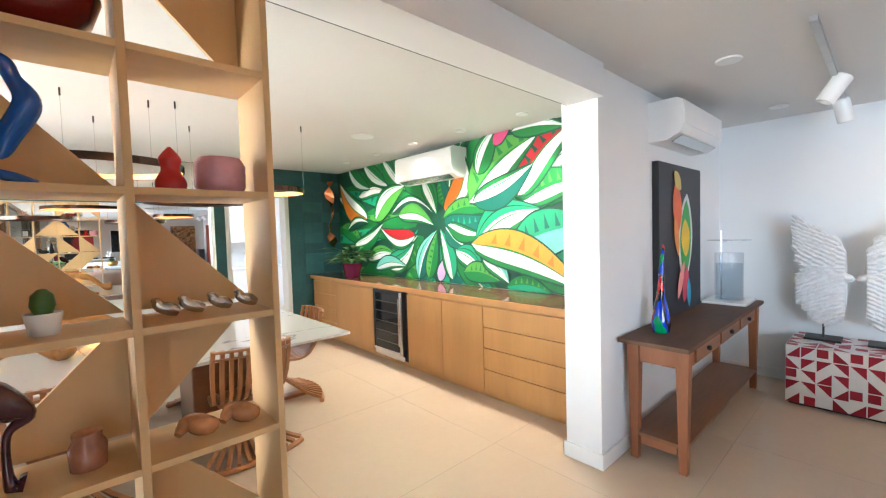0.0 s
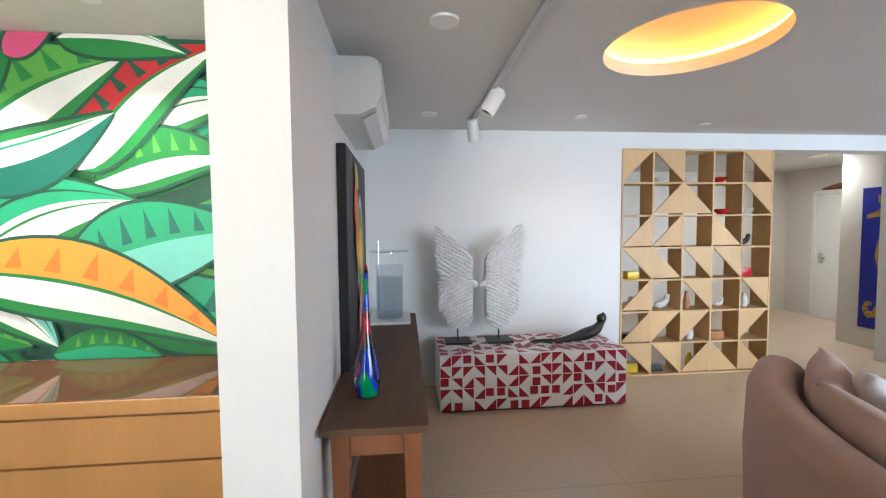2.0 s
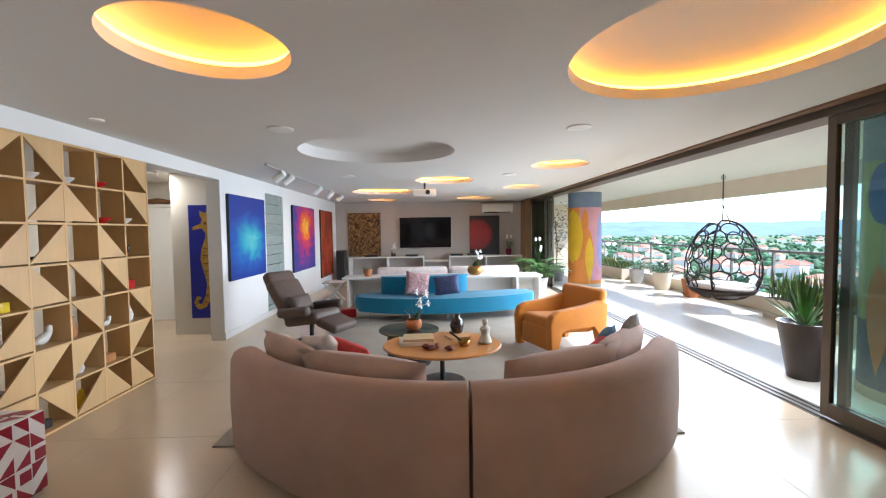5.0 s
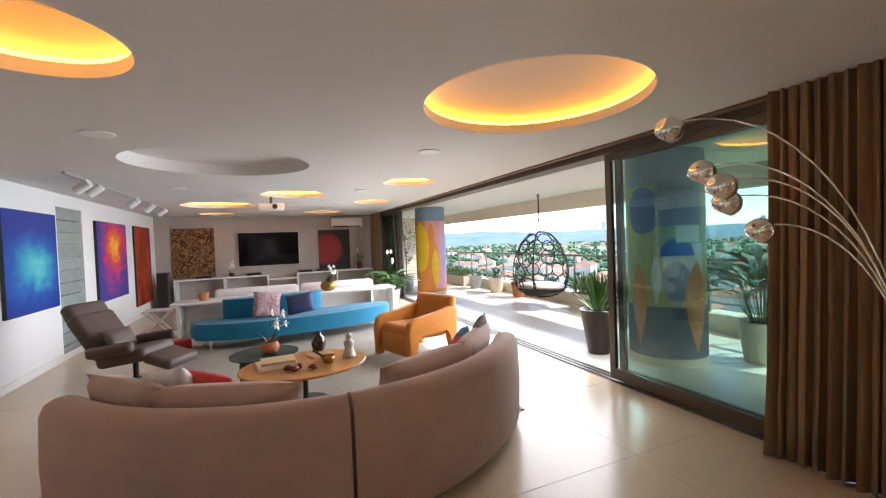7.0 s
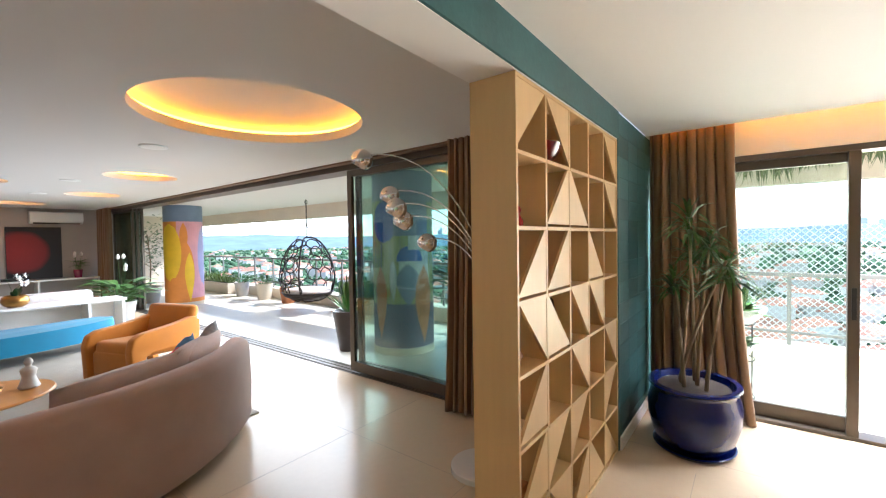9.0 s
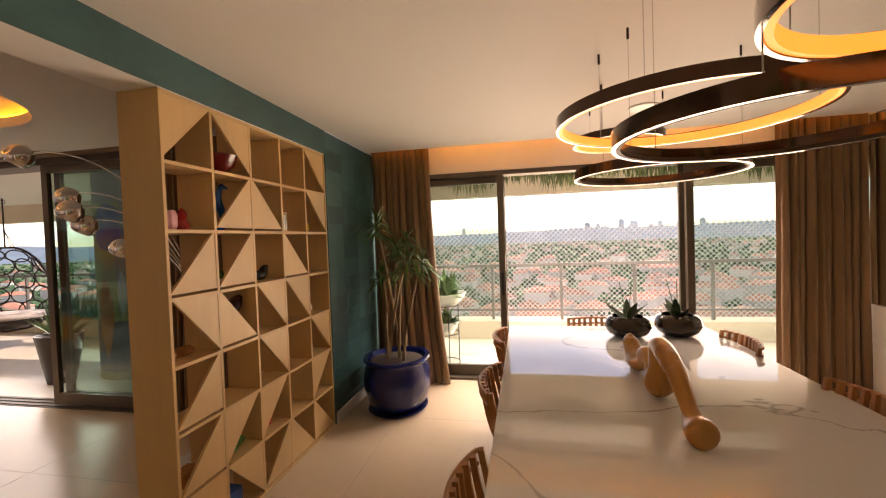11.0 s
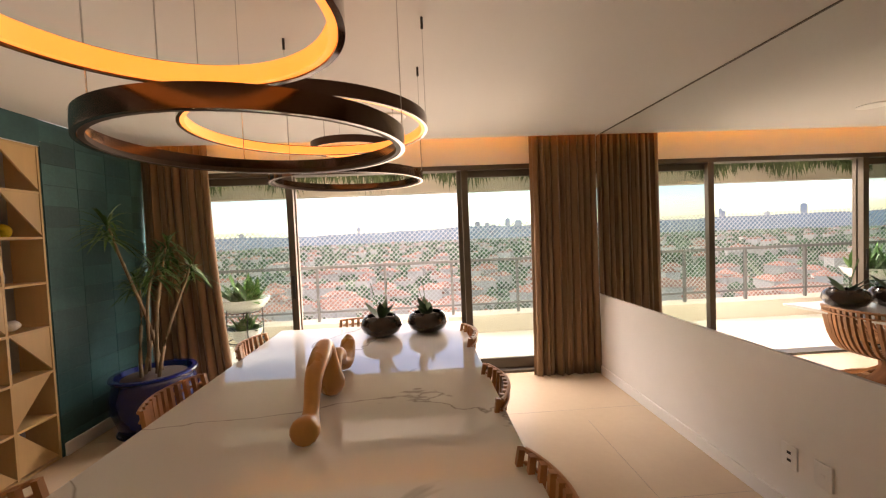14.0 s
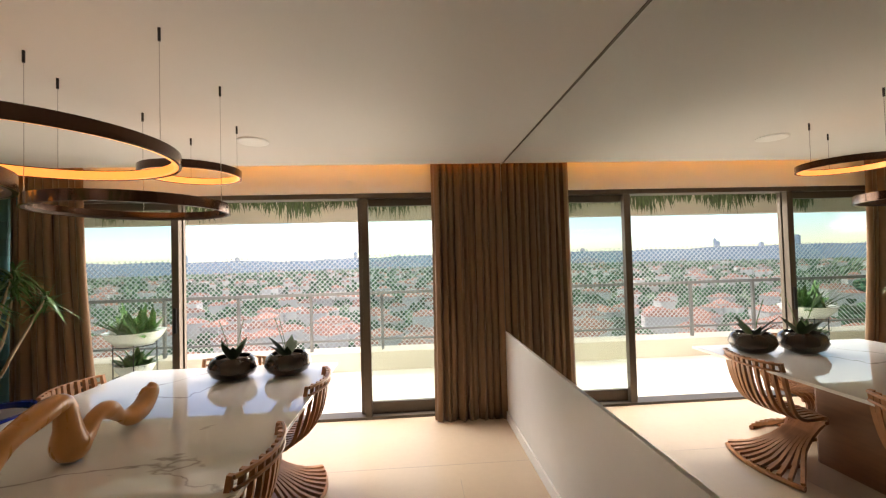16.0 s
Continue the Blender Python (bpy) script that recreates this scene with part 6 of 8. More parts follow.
def track(x0, y0, x1, y1, spots, label):
    t = thing("track_light", label, "track light", x0, y0, H, math.degrees(math.atan2(y1 - y0, x1 - x0)), group="track lights")
    ln = math.hypot(x1 - x0, y1 - y0)
    part("rail", B(0, ln, -0.017, 0.017, -0.03, -0.001, bevel=0.003), mat("grey_track", (0.45, 0.45, 0.44), 0.4, metal=0.5), t)
    for s, yaw, down in spots:
        a = part("adaptor", B(s - 0.03, s + 0.03, -0.012, 0.012, -0.055, -0.031, bevel=0.003), M_WHITE, t)
        m = pose(s, 0, -0.11, 0, 0, yaw) @ pose(0, 0, 0, 0, down, 0)
        hd = part("spot_head", moved(L([(0, -0.095), (0.045, -0.095), (0.054, -0.085), (0.054, 0.09), (0.047, 0.095), (0.047, 0.06), (0, 0.055)], seg=24), m @ pose(0, 0, 0, 0, 90, 0)), M_WHITE, t, smooth=40)
        part("reflector", moved(L([(0, 0.056), (0.046, 0.061), (0.046, 0.066), (0, 0.062)], seg=20), m @ pose(0, 0, 0, 0, 90, 0)), M_BLACK, hd, "dark lamp mouth")
        part("arm", T([(s, 0, -0.05), (s, 0, -0.10)], 0.008), M_WHITE, hd)


track(-2.70, 1.16, -4.85, 1.16, [(1.15, 100, 58), (1.95, -30, 70)], "white ceiling track with two cylinder spotlights near the wings")
track(-4.25, 5.6, -4.25, 10.6, [(0.5, 80, 35), (0.9, 100, 40), (2.6, 90, 40), (3.6, 90, 45), (4.6, 90, 40)], "long white ceiling track with spotlights before the paintings")

# arc lamp with chrome balls
al = thing("arc_lamp", "arc floor lamp with five chrome ball heads on thin bent stems", "floor lamp", 0.47, 0.62, 0)
part("base", L([(0, 0), (0.22, 0), (0.22, 0.035), (0.215, 0.04), (0, 0.04)], seg=40, cx=-0.09, cy=0.09), M_MARBLE, al, "round white marble foot", smooth=40)
part("pole", T([(0, 0, 0.04), (0, 0, 1.02)], 0.03, 20), M_CHROME, al, smooth=40)
for bx, by, bz in ((-0.12, 1.33, 2.18), (0.13, 1.32, 1.95), (0.0, 1.13, 1.84), (0.12, 1.18, 1.76), (0.31, 1.12, 1.60)):
    dx, dy = bx - 0.47, by - 0.62
    pts = []
    for k in range(15):
        t = k / 14
        pts.append((dx * t ** 1.6, dy * t ** 1.6, 1.0 + (bz + 0.03 - 1.0) * math.sin(t * math.pi / 2 * 1.08) / math.sin(math.pi / 2 * 1.08)))
    st = part("stem", T(pts, 0.005, 6), M_CHROME, al, smooth=True)
    hb_ = part("head", moved(L([(0, 0.075), (0.03, 0.068), (0.055, 0.05), (0.073, 0.015), (0.073, -0.02), (0.06, -0.045), (0.05, -0.052), (0.045, -0.045), (0, -0.01)], seg=28), pose(dx, dy, bz - 1.0 + 1.0, 25, 20)), M_CHROME, st, smooth=60)

# seahorse picture in the hall
A_COBALT = mat("cobalt_canvas", (0.012, 0.02, 0.30), 0.5, vary=0.25, scale=6, bump=0.1, bscale=120)
sp = painting("painting", "tall cobalt canvas with a golden seahorse in the hall", 0.47, 1.78, 0.03, pose(-5.545, 6.42, 1.155, 0, 0, 0), A_COBALT, mat("cobalt_edge", (0.012, 0.02, 0.25), 0.5))
gold = mat("ochre_gold_paint", (0.42, 0.25, 0.05), 0.4, vary=0.5, scale=18)
dark_gold = mat("umber_paint", (0.10, 0.055, 0.012), 0.45, vary=0.4, scale=18)
SPINE = [(-0.01, 0.70, 0.03), (0.03, 0.66, 0.07), (0.04, 0.57, 0.085), (0.08, 0.46, 0.055), (0.09, 0.36, 0.075), (0.06, 0.20, 0.105), (0.04, 0.04, 0.11), (0.06, -0.14, 0.085), (0.08, -0.34, 0.06), (0.04, -0.54, 0.047), (-0.03, -0.68, 0.042), (-0.11, -0.72, 0.036), (-0.16, -0.64, 0.03), (-0.13, -0.56, 0.024), (-0.08, -0.58, 0.018)]
fine = []
for (x0, z0, w0), (x1, z1, w1) in zip(SPINE, SPINE[1:]):
    fine += [(x0 + (x1 - x0) * q / 3, z0 + (z1 - z0) * q / 3, w0 + (w1 - w0) * q / 3) for q in range(3)]
fine.append(SPINE[-1])


def across(k, s):
    """Edge point of the painted body at step k, on side s."""
    (xa, za, _), (xb, zb, _) = fine[max(0, k - 1)], fine[min(len(fine) - 1, k + 1)]
    ln = math.hypot(xb - xa, zb - za)
    return fine[k][0] - s * (zb - za) / ln * fine[k][2], fine[k][1] + s * (xb - xa) / ln * fine[k][2]


for k in range(len(fine) - 1):
    dk = k % 2
    flat_shape(sp, "painted_scale", [across(k, 1), across(k + 1, 1), across(k + 1, -1), across(k, -1)], gold, -0.0325 - 0.0001 * (k % 5))
    if dk and k > 9:
        (xa, za), (xb, zb) = across(k, 0.8), across(k, -0.8)
        flat_shape(sp, "painted_rib", [(xa, za + 0.006), (xb, zb + 0.006), (xb, zb - 0.006), (xa, za - 0.006)], dark_gold, -0.0345)
flat_shape(sp, "painted_snout", [(-0.02, 0.61), (-0.17, 0.55), (-0.18, 0.50), (-0.01, 0.53)], gold, -0.034)
flat_shape(sp, "painted_crest", [(-0.05, 0.70), (-0.06, 0.80), (0.02, 0.76), (0.07, 0.81), (0.10, 0.68), (0.04, 0.66)], gold, -0.034)
flat_shape(sp, "painted_fin", [(0.12, 0.20), (0.20, 0.14), (0.19, 0.0), (0.12, -0.03)], gold, -0.0338)
flat_shape(sp, "painted_eye", [(0.02 + 0.022 * math.cos(q * 0.7854), 0.60 + 0.022 * math.sin(q * 0.7854)) for q in range(8)], dark_gold, -0.0348)
single("driftwood", blob_chain([(-0.35, 0, 0.03, 0.01), (-0.2, 0.02, 0.05, 0.04), (0, 0, 0.06, 0.05), (0.2, 0.02, 0.04, 0.035), (0.35, 0, 0.06, 0.01)]), M_DARKWOOD, "dark driftwood piece above the hall door", "driftwood", -7.0, 7.57, 2.15, smooth=True)

# copper wall sculpture and plant on the counter
M_COPPER = mat("polished_copper", (0.75, 0.30, 0.12), 0.22, metal=1, vary=0.2, scale=8)
bm = bmesh.new()
prev = None
for k in range(13):
    t = k / 12
    a = 2.3 * math.sin(t * 7)
    z = 2.40 - 1.05 * t
    w = 0.09 * (0.6 + 0.4 * math.sin(t * 9))
    row = [bm.verts.new((-3.08 + s * w * math.cos(a) + 0.03 * math.sin(t * 11), DY + 0.09 + s * w * math.sin(a) * 0.7, z)) for s in (-1, 1)]
    if prev:
        bm.faces.new((prev[0], prev[1], row[1], row[0]))
    prev = row
cs = single("wall_sculpture", bm, M_COPPER, "folded polished copper ribbon sculpture on the teal wall", "sculpture")
cs.modifiers.new("thickness", "SOLIDIFY").thickness = 0.004


def leafy_pot(x, y, z, r, h, pot_mat, label, n, ln, wd, seed, up=0.5, flowers=0, name="potted_plant"):
    rnd3 = random.Random(seed)
    p = thing(name, label, "potted plant", x, y, z, group="potted plants")
    part("pot", L([(0, 0), (r * 0.72, 0), (r * 0.95, h * 0.9), (r, h), (r * 0.9, h), (r * 0.85, h * 0.88), (0, h * 0.86)], seg=30), pot_mat, p, smooth=40)
    part("soil", L([(0, 0), (r * 0.84, 0), (0, 0.01)], seg=20, cz=h * 0.885), M_SOIL, p)
    bm = bmesh.new()
    for k in range(n):
        a = rnd3.uniform(0, 2 * math.pi)
        l2 = ln * rnd3.uniform(0.6, 1.1)
        el = up + rnd3.uniform(-0.35, 0.45)
        b = Vector((r * 0.35 * math.cos(a), r * 0.35 * math.sin(a), h * 0.9))
        mid = b + Vector((math.cos(a) * l2 * 0.5 * math.cos(el), math.sin(a) * l2 * 0.5 * math.cos(el), l2 * 0.62 * max(0.2, math.sin(el))))
        tube(bm, [b, mid], 0.004, 4)
        leaf(bm, mid, mid + Vector((math.cos(a) * l2 * 0.6, math.sin(a) * l2 * 0.6, l2 * 0.25 * el)), wd, seg=5, droop=l2 * 0.18)
    tagged(part("foliage", bm, M_LEAF, p, smooth=False), kind="stuff")
    for k in range(flowers):
        a = rnd3.uniform(0, 6)
        hh = h + ln * rnd3.uniform(0.8, 1.25)
        s = part("flower_stem", T([(0, 0, h * 0.9), (0.08 * math.cos(a), 0.08 * math.sin(a), hh)], 0.004, 5), M_LEAF, p)
        part("flower", moved(L([(0, 0), (0.03, 0.03), (0.035, 0.07), (0.012, 0.11), (0, 0.12)], seg=10), pose(0.08 * math.cos(a), 0.08 * math.sin(a), hh - 0.01)), M_PETAL, s, "white flower", smooth=True)
    return p


M_MAGENTA = mat("magenta_glazed_pot", (0.22, 0.02, 0.07), 0.2, vary=0.2, coat=0.4)
leafy_pot(-3.02, -3.9, 0.94, 0.15, 0.19, M_MAGENTA, "leafy green plant in a magenta pot on the counter", 48, 0.42, 0.09, 31, up=0.6)
M_ZINC = mat("grey_zinc_planter", (0.42, 0.42, 0.41), 0.45, metal=0.3, vary=0.15)
leafy_pot(0.62, 9.75, 0, 0.26, 0.42, M_ZINC, "peace lily with white flowers in a grey pot", 60, 0.72, 0.17, 33, up=0.8, flowers=4)
M_TERRA = mat("terracotta_pot", (0.40, 0.15, 0.06), 0.75, vary=0.15)
leafy_pot(-3.35, 8.62, 0.64, 0.10, 0.15, M_TERRA, "small plant in a terracotta pot on the white console", 12, 0.12, 0.05, 35)
orchid_bowl(-1.05, 8.6, 41, r=0.17, h=0.19, flowers=9, material=M_BRONZE, label="white orchid in a bronze bowl on the white console", z=0.64)
orchid_bowl(-3.2, 13.1, 43, r=0.09, h=0.10, flowers=10, label="white orchid in a dark pot on the television shelf", z=0.78)
leafy_pot(0.55, 13.05, 0.78, 0.10, 0.2, M_MAGENTA, "vase of reddish flowers on the television shelf", 14, 0.34, 0.07, 45, up=1.0, flowers=3)
pj = thing("projector", "white ceiling projector on a short mount", "projector", -2.10, 7.95, H - 0.21)
part("body", B(-0.22, 0.22, -0.16, 0.16, -0.06, 0.06, bevel=0.02), M_WHITE, pj, smooth=30)
part("lens", moved(L([(0, 0), (0.045, 0), (0.045, 0.05), (0.03, 0.05), (0, 0.03)], seg=20), pose(0.06, -0.155, 0, 90)), M_BLACK, pj, smooth=30)
part("mount", T([(0, 0, 0.05), (0, 0, 0.2098)], 0.02, 10), M_BLACK, pj)
part("ceiling_plate", B(-0.07, 0.07, -0.07, 0.07, 0.195, 0.2099), M_WHITE, pj)
spk = thing("floor_speaker", "slim dark floor-standing loudspeaker near the red canvas", "loudspeaker", -4.80, 12.75, 0)
part("cabinet", B(-0.13, 0.13, -0.15, 0.15, 0.03, 1.02, bevel=0.008), mat("dark_grey_wood", (0.05, 0.045, 0.04), 0.4), spk)
part("grille", B(-0.12, 0.12, -0.165, -0.1505, 0.08, 0.98, bevel=0.004), M_BLACK, spk)
part("foot", B(-0.15, 0.15, -0.17, 0.17, 0, 0.029), M_BLACK, spk)
stl = thing("folding_stool", "pale folding stool with crossed legs by the white console", "stool", -4.2, 9.2, 0)
for y in (-0.18, 0.18):
    part("leg", T([(-0.2, y, 0.012), (0.2, y, 0.44)], 0.014), M_WHITE, stl)
    part("leg", T([(0.2, y * 0.9, 0.012), (-0.2, y * 0.9, 0.44)], 0.014), M_WHITE, stl)
part("seat", B(-0.23, 0.23, -0.21, 0.21, 0.445, 0.47, bevel=0.006), M_WHITEF, stl)
for k, x in enumerate((-3.9, -2.6, -1.15, -0.6)):
    single("media_box", B(-0.2, 0.2, -0.13, 0.13, 0, 0.06, bevel=0.006), M_BLACK, "black media player on the television shelf", "media player", x, 13.1, 0.78, group="media players")

# tall palm in a blue pot beside the teal wall
M_COBALTPOT = mat("cobalt_glazed_pot", (0.003, 0.010, 0.09), 0.2, vary=0.35, scale=5, coat=0.25)
bp_ = thing("potted_dracaena", "tall dracaena with bare canes in a cobalt glazed pot", "potted plant", 1.62, -0.44, 0)
part("saucer", L([(0, 0), (0.25, 0), (0.28, 0.03), (0.27, 0.035), (0.23, 0.012), (0, 0.012)], seg=40, sx=1.12), M_COBALTPOT, bp_, smooth=40)
part("pot", L([(0, 0.013), (0.20, 0.013), (0.255, 0.08), (0.295, 0.22), (0.30, 0.34), (0.275, 0.44), (0.285, 0.47), (0.30, 0.485), (0.295, 0.50), (0.26, 0.50), (0.25, 0.46), (0, 0.45)], seg=48, sx=1.14, sy=1.05), M_COBALTPOT, bp_, smooth=50)
part("soil", L([(0, 0), (0.245, 0), (0, 0.015)], seg=24, cz=0.465), M_SOIL, bp_)
M_CANE = mat("pale_brown_cane", (0.24, 0.17, 0.10), 0.7, vary=0.25, scale=20, bump=0.3, bscale=60)
rnd = random.Random(17)
for k, (tx, ty, tz) in enumerate(((-0.42, -0.02, 1.78), (-0.25, -0.22, 1.45), (0.10, -0.10, 1.62), (0.26, -0.20, 1.40), (0.05, 0.14, 1.30), (0.30, 0.05, 1.52))):
    bx, by = 0.10 * math.cos(k), 0.10 * math.sin(k * 1.7)
    pts = [(bx + (tx - bx) * t + 0.035 * math.sin(5 * t + k), by + (ty - by) * t ** 1.2, 0.47 + (tz - 0.47) * t) for t in [i / 8 for i in range(9)]]
    cane = part("cane", T(pts, 0.016, 7, 0.009), M_CANE, bp_, smooth=True)
    bm = bmesh.new()
    for i in range(46):
        a, el = rnd.uniform(0, 6.283), rnd.uniform(-0.3, 1.3)
        ln = rnd.uniform(0.16, 0.32)
        o = Vector(pts[-1]) - Vector((0, 0, rnd.uniform(0, 0.16)))
        leaf(bm, o, o + Vector((math.cos(a) * math.cos(el), math.sin(a) * math.cos(el), math.sin(el))) * ln, 0.024, seg=4, droop=0.13)
    part("leaf_tuft", bm, M_LEAF, cane)

# sockets on the white panel
for k, x in enumerate((-0.02, -0.20)):
    sk = thing("wall_socket", "white double wall socket on the low panel", "socket", x, DY + 0.0125, 0.33, group="wall sockets")
    part("plate", B(-0.045, 0.045, 0, 0.010, -0.062, 0.062, bevel=0.003), M_WHITE, sk)
    for z in ((-0.02, 0.02) if k == 0 else (0,)):
        part("insert", B(-0.011, 0.011, 0.0101, 0.012, z - 0.007, z + 0.007), M_BLACK if k == 0 else M_WHITE, sk)

# things on the shelves
def on_shelf(m, row, col, dx, bm, material, label, cat, name):
    """Row from the top, column from the start; the shelf board is its support."""
    h0, w0 = (BKT - 0.002 - 0.018) / 7, (BKX1 - BKX0 - 0.018) / 5
    if m == 1:
        w0, h0 = (SH1 - SH0 - 0.018) / 5, (2.38 - 0.018) / 7
    z = (6 - row) * h0 + 0.018
    u = (col + 0.5) * w0 + dx
    ob = single(name, bm, material, label, cat, smooth=40)
    ob.matrix_basis = pose(BKX0 + u, 0.125, z) if m == 0 else pose(WX - 0.11, SH0 + u, z, 0, 0, 90)


def pot_shape(r, h, k):
    return L([(0, 0), (r * 0.7, 0), (r, h * 0.35), (r * (0.9 - 0.15 * (k % 3)), h * 0.7), (r * 0.45, h * 0.86), (r * 0.5, h), (r * 0.38, h), (r * 0.3, h * 0.85), (0, h * 0.8)], seg=20)


SHCOL = [((0.45, 0.02, 0.02), "red"), ((0.70, 0.68, 0.64), "white"), ((0.03, 0.03, 0.03), "black"), ((0.70, 0.52, 0.03), "yellow"), ((0.03, 0.12, 0.45), "blue"), ((0.45, 0.20, 0.08), "brown"), ((0.03, 0.30, 0.30), "turquoise"), ((0.10, 0.30, 0.06), "green")]
SHM = [mat("glazed_ornament", c, 0.2, vary=0.25, scale=14) for c, _ in SHCOL]
rnd = random.Random(23)
for m in (0, 1):
    for row in range(7):
        for col in range(5):
            if rnd.random() < 0.30 or (m == 0 and (col > 1 or row < 5)):
                continue
            q = rnd.randrange(8) if m == 0 else rnd.choice((0, 1, 2, 2, 5, 5, 1, 3))
            kind = rnd.randrange(4)
            dx = rnd.uniform(-0.05, 0.05)
            cn = SHCOL[q][1]
            if kind == 0:
                on_shelf(m, row, col, dx, pot_shape(rnd.uniform(0.035, 0.06), rnd.uniform(0.09, 0.19), q), SHM[q], "small glazed " + cn + " vase on an oak shelf", "vase", "vase")
            elif kind == 1:
                s = rnd.uniform(0.7, 1.15)
                on_shelf(m, row, col, dx, blob_chain([(-0.06 * s, 0, 0.02, 0.015), (-0.05 * s, 0, 0.035, 0.03 * s), (0.0, 0, 0.05 * s, 0.036 * s), (0.04 * s, 0, 0.08 * s, 0.025 * s), (0.05 * s, 0, 0.12 * s, 0.024 * s), (0.08 * s, 0, 0.125 * s, 0.004)], seg=10, steps=4), SHM[q], "small " + cn + " animal figurine on an oak shelf", "figurine", "figurine")
            elif kind == 2:
                w = rnd.uniform(0.05, 0.09)
                on_shelf(m, row, col, dx, B(-w, w, -0.05, 0.05, 0, rnd.uniform(0.06, 0.16), bevel=0.006), SHM[q], "small " + cn + " box on an oak shelf", "box", "ornament_box")
            else:
                on_shelf(m, row, col, dx, L([(0, 0), (0.04, 0), (0.035, 0.01), (0.075, 0.045), (0.085, 0.06), (0.078, 0.06), (0.05, 0.02), (0, 0.015)], seg=20), SHM[q], "small " + cn + " bowl on an oak shelf", "bowl", "bowl")

# single pieces that stand in the bookcase by the table
coral = thing("coral_branch", "pale branching coral piece on an oak shelf", "ornament", BKX0 + 3.45 * (BKX1 - BKX0) / 5, 0.13, 6 * (BKT - 0.02) / 7 + 0.018)
M_CORAL = mat("pale_pink_coral", (0.62, 0.42, 0.30), 0.7, vary=0.2, scale=30, bump=0.4, bscale=120)
part("foot", blob_chain([(-0.05, 0, 0.012, 0.01), (0, 0, 0.02, 0.03), (0.05, 0, 0.012, 0.01)], seg=10, steps=4), M_CORAL, coral, smooth=True)
for k, (dx, dz) in enumerate(((-0.075, 0.15), (-0.03, 0.19), (0.02, 0.16), (0.07, 0.20), (0.05, 0.12))):
    part("branch", T([(0, 0, 0.02), (dx * 0.4, 0.01 * (k - 2), dz * 0.5), (dx, 0.015 * (k - 2), dz)], 0.016, 7, 0.006), M_CORAL, coral, smooth=True)
box = thing("glass_box", "small brass-edged glass display box on an oak shelf", "display box", BKX0 + 3.35 * (BKX1 - BKX0) / 5, 0.13, 5 * (BKT - 0.02) / 7 + 0.018)
part("base", B(-0.06, 0.06, -0.05, 0.05, 0, 0.012, bevel=0.002), M_BRONZE, box)
part("glass", B(-0.057, 0.057, -0.047, 0.047, 0.0125, 0.135), M_CYL, box)
part("lid", B(-0.06, 0.06, -0.05, 0.05, 0.136, 0.145, bevel=0.002), M_BRONZE, box)
part("card", B(-0.035, 0.035, -0.003, 0.003, 0.0128, 0.11), M_LACQ, box)
on_shelf(0, 1, 4, 0.0, blob_chain([(0, 0, 0.0, 0.03), (0, 0, 0.02, 0.045), (0, 0, 0.055, 0.048), (0, 0, 0.085, 0.03), (0, 0, 0.096, 0.004)]), SHM[3], "round yellow glazed fruit on an oak shelf", "ornament", "ornament")
on_shelf(0, 2, 2, -0.06, blob_chain([(0, 0, 0, 0.03), (0, 0, 0.05, 0.03), (0, 0, 0.14, 0.02), (0, 0, 0.19, 0.012), (0, 0, 0.21, 0.003)]), SHM[2], "slim black carved figure on an oak shelf", "figurine", "figurine")
on_shelf(0, 2, 2, 0.06, blob_chain([(-0.08, 0, 0.02, 0.012), (-0.04, 0, 0.035, 0.032), (0.02, 0, 0.04, 0.034), (0.05, 0, 0.08, 0.024), (0.09, 0, 0.09, 0.006)]), SHM[2], "black carved animal on an oak shelf", "figurine", "figurine")
on_shelf(0, 2, 4, -0.05, pot_shape(0.03, 0.15, 1), SHM[1], "slim cream vase on an oak shelf", "vase", "vase")
on_shelf(0, 3, 4, 0.0, blob_chain([(-0.06, 0, 0.02, 0.006), (-0.03, 0, 0.035, 0.034), (0.01, 0, 0.04, 0.04), (0.05, 0, 0.035, 0.026), (0.075, 0, 0.03, 0.004)]), SHM[1], "white sea shell on an oak shelf", "shell", "shell")
on_shelf(0, 3, 2, -0.05, pot_shape(0.04, 0.16, 2), SHM[5], "dark brown bottle vase on an oak shelf", "vase", "vase")
on_shelf(0, 4, 3, -0.06, L([(0, 0), (0.028, 0), (0.03, 0.07), (0.012, 0.10), (0.011, 0.17), (0.006, 0.17), (0, 0.165)], seg=18), mat("orange_art_glass", (0.70, 0.16, 0.02), 0.1, vary=0.4, scale=14, coat=0.4), "slim orange glass bottle on an oak shelf", "bottle", "bottle")
on_shelf(0, 5, 3, -0.05, L([(0, 0), (0.04, 0), (0.045, 0.05), (0.04, 0.09), (0.034, 0.09), (0.036, 0.05), (0, 0.012)], seg=20), SHM[6], "turquoise glazed cup on an oak shelf", "cup", "cup")
on_shelf(0, 5, 2, 0.05, pot_shape(0.04, 0.10, 0), SHM[0], "small glazed red vase on an oak shelf", "vase", "vase")
on_shelf(0, 0, 2, -0.11, B(-0.012, 0.012, -0.06, 0.06, 0, 0.17, bevel=0.002), M_WHITEF, "white book standing on an oak shelf", "book", "book")

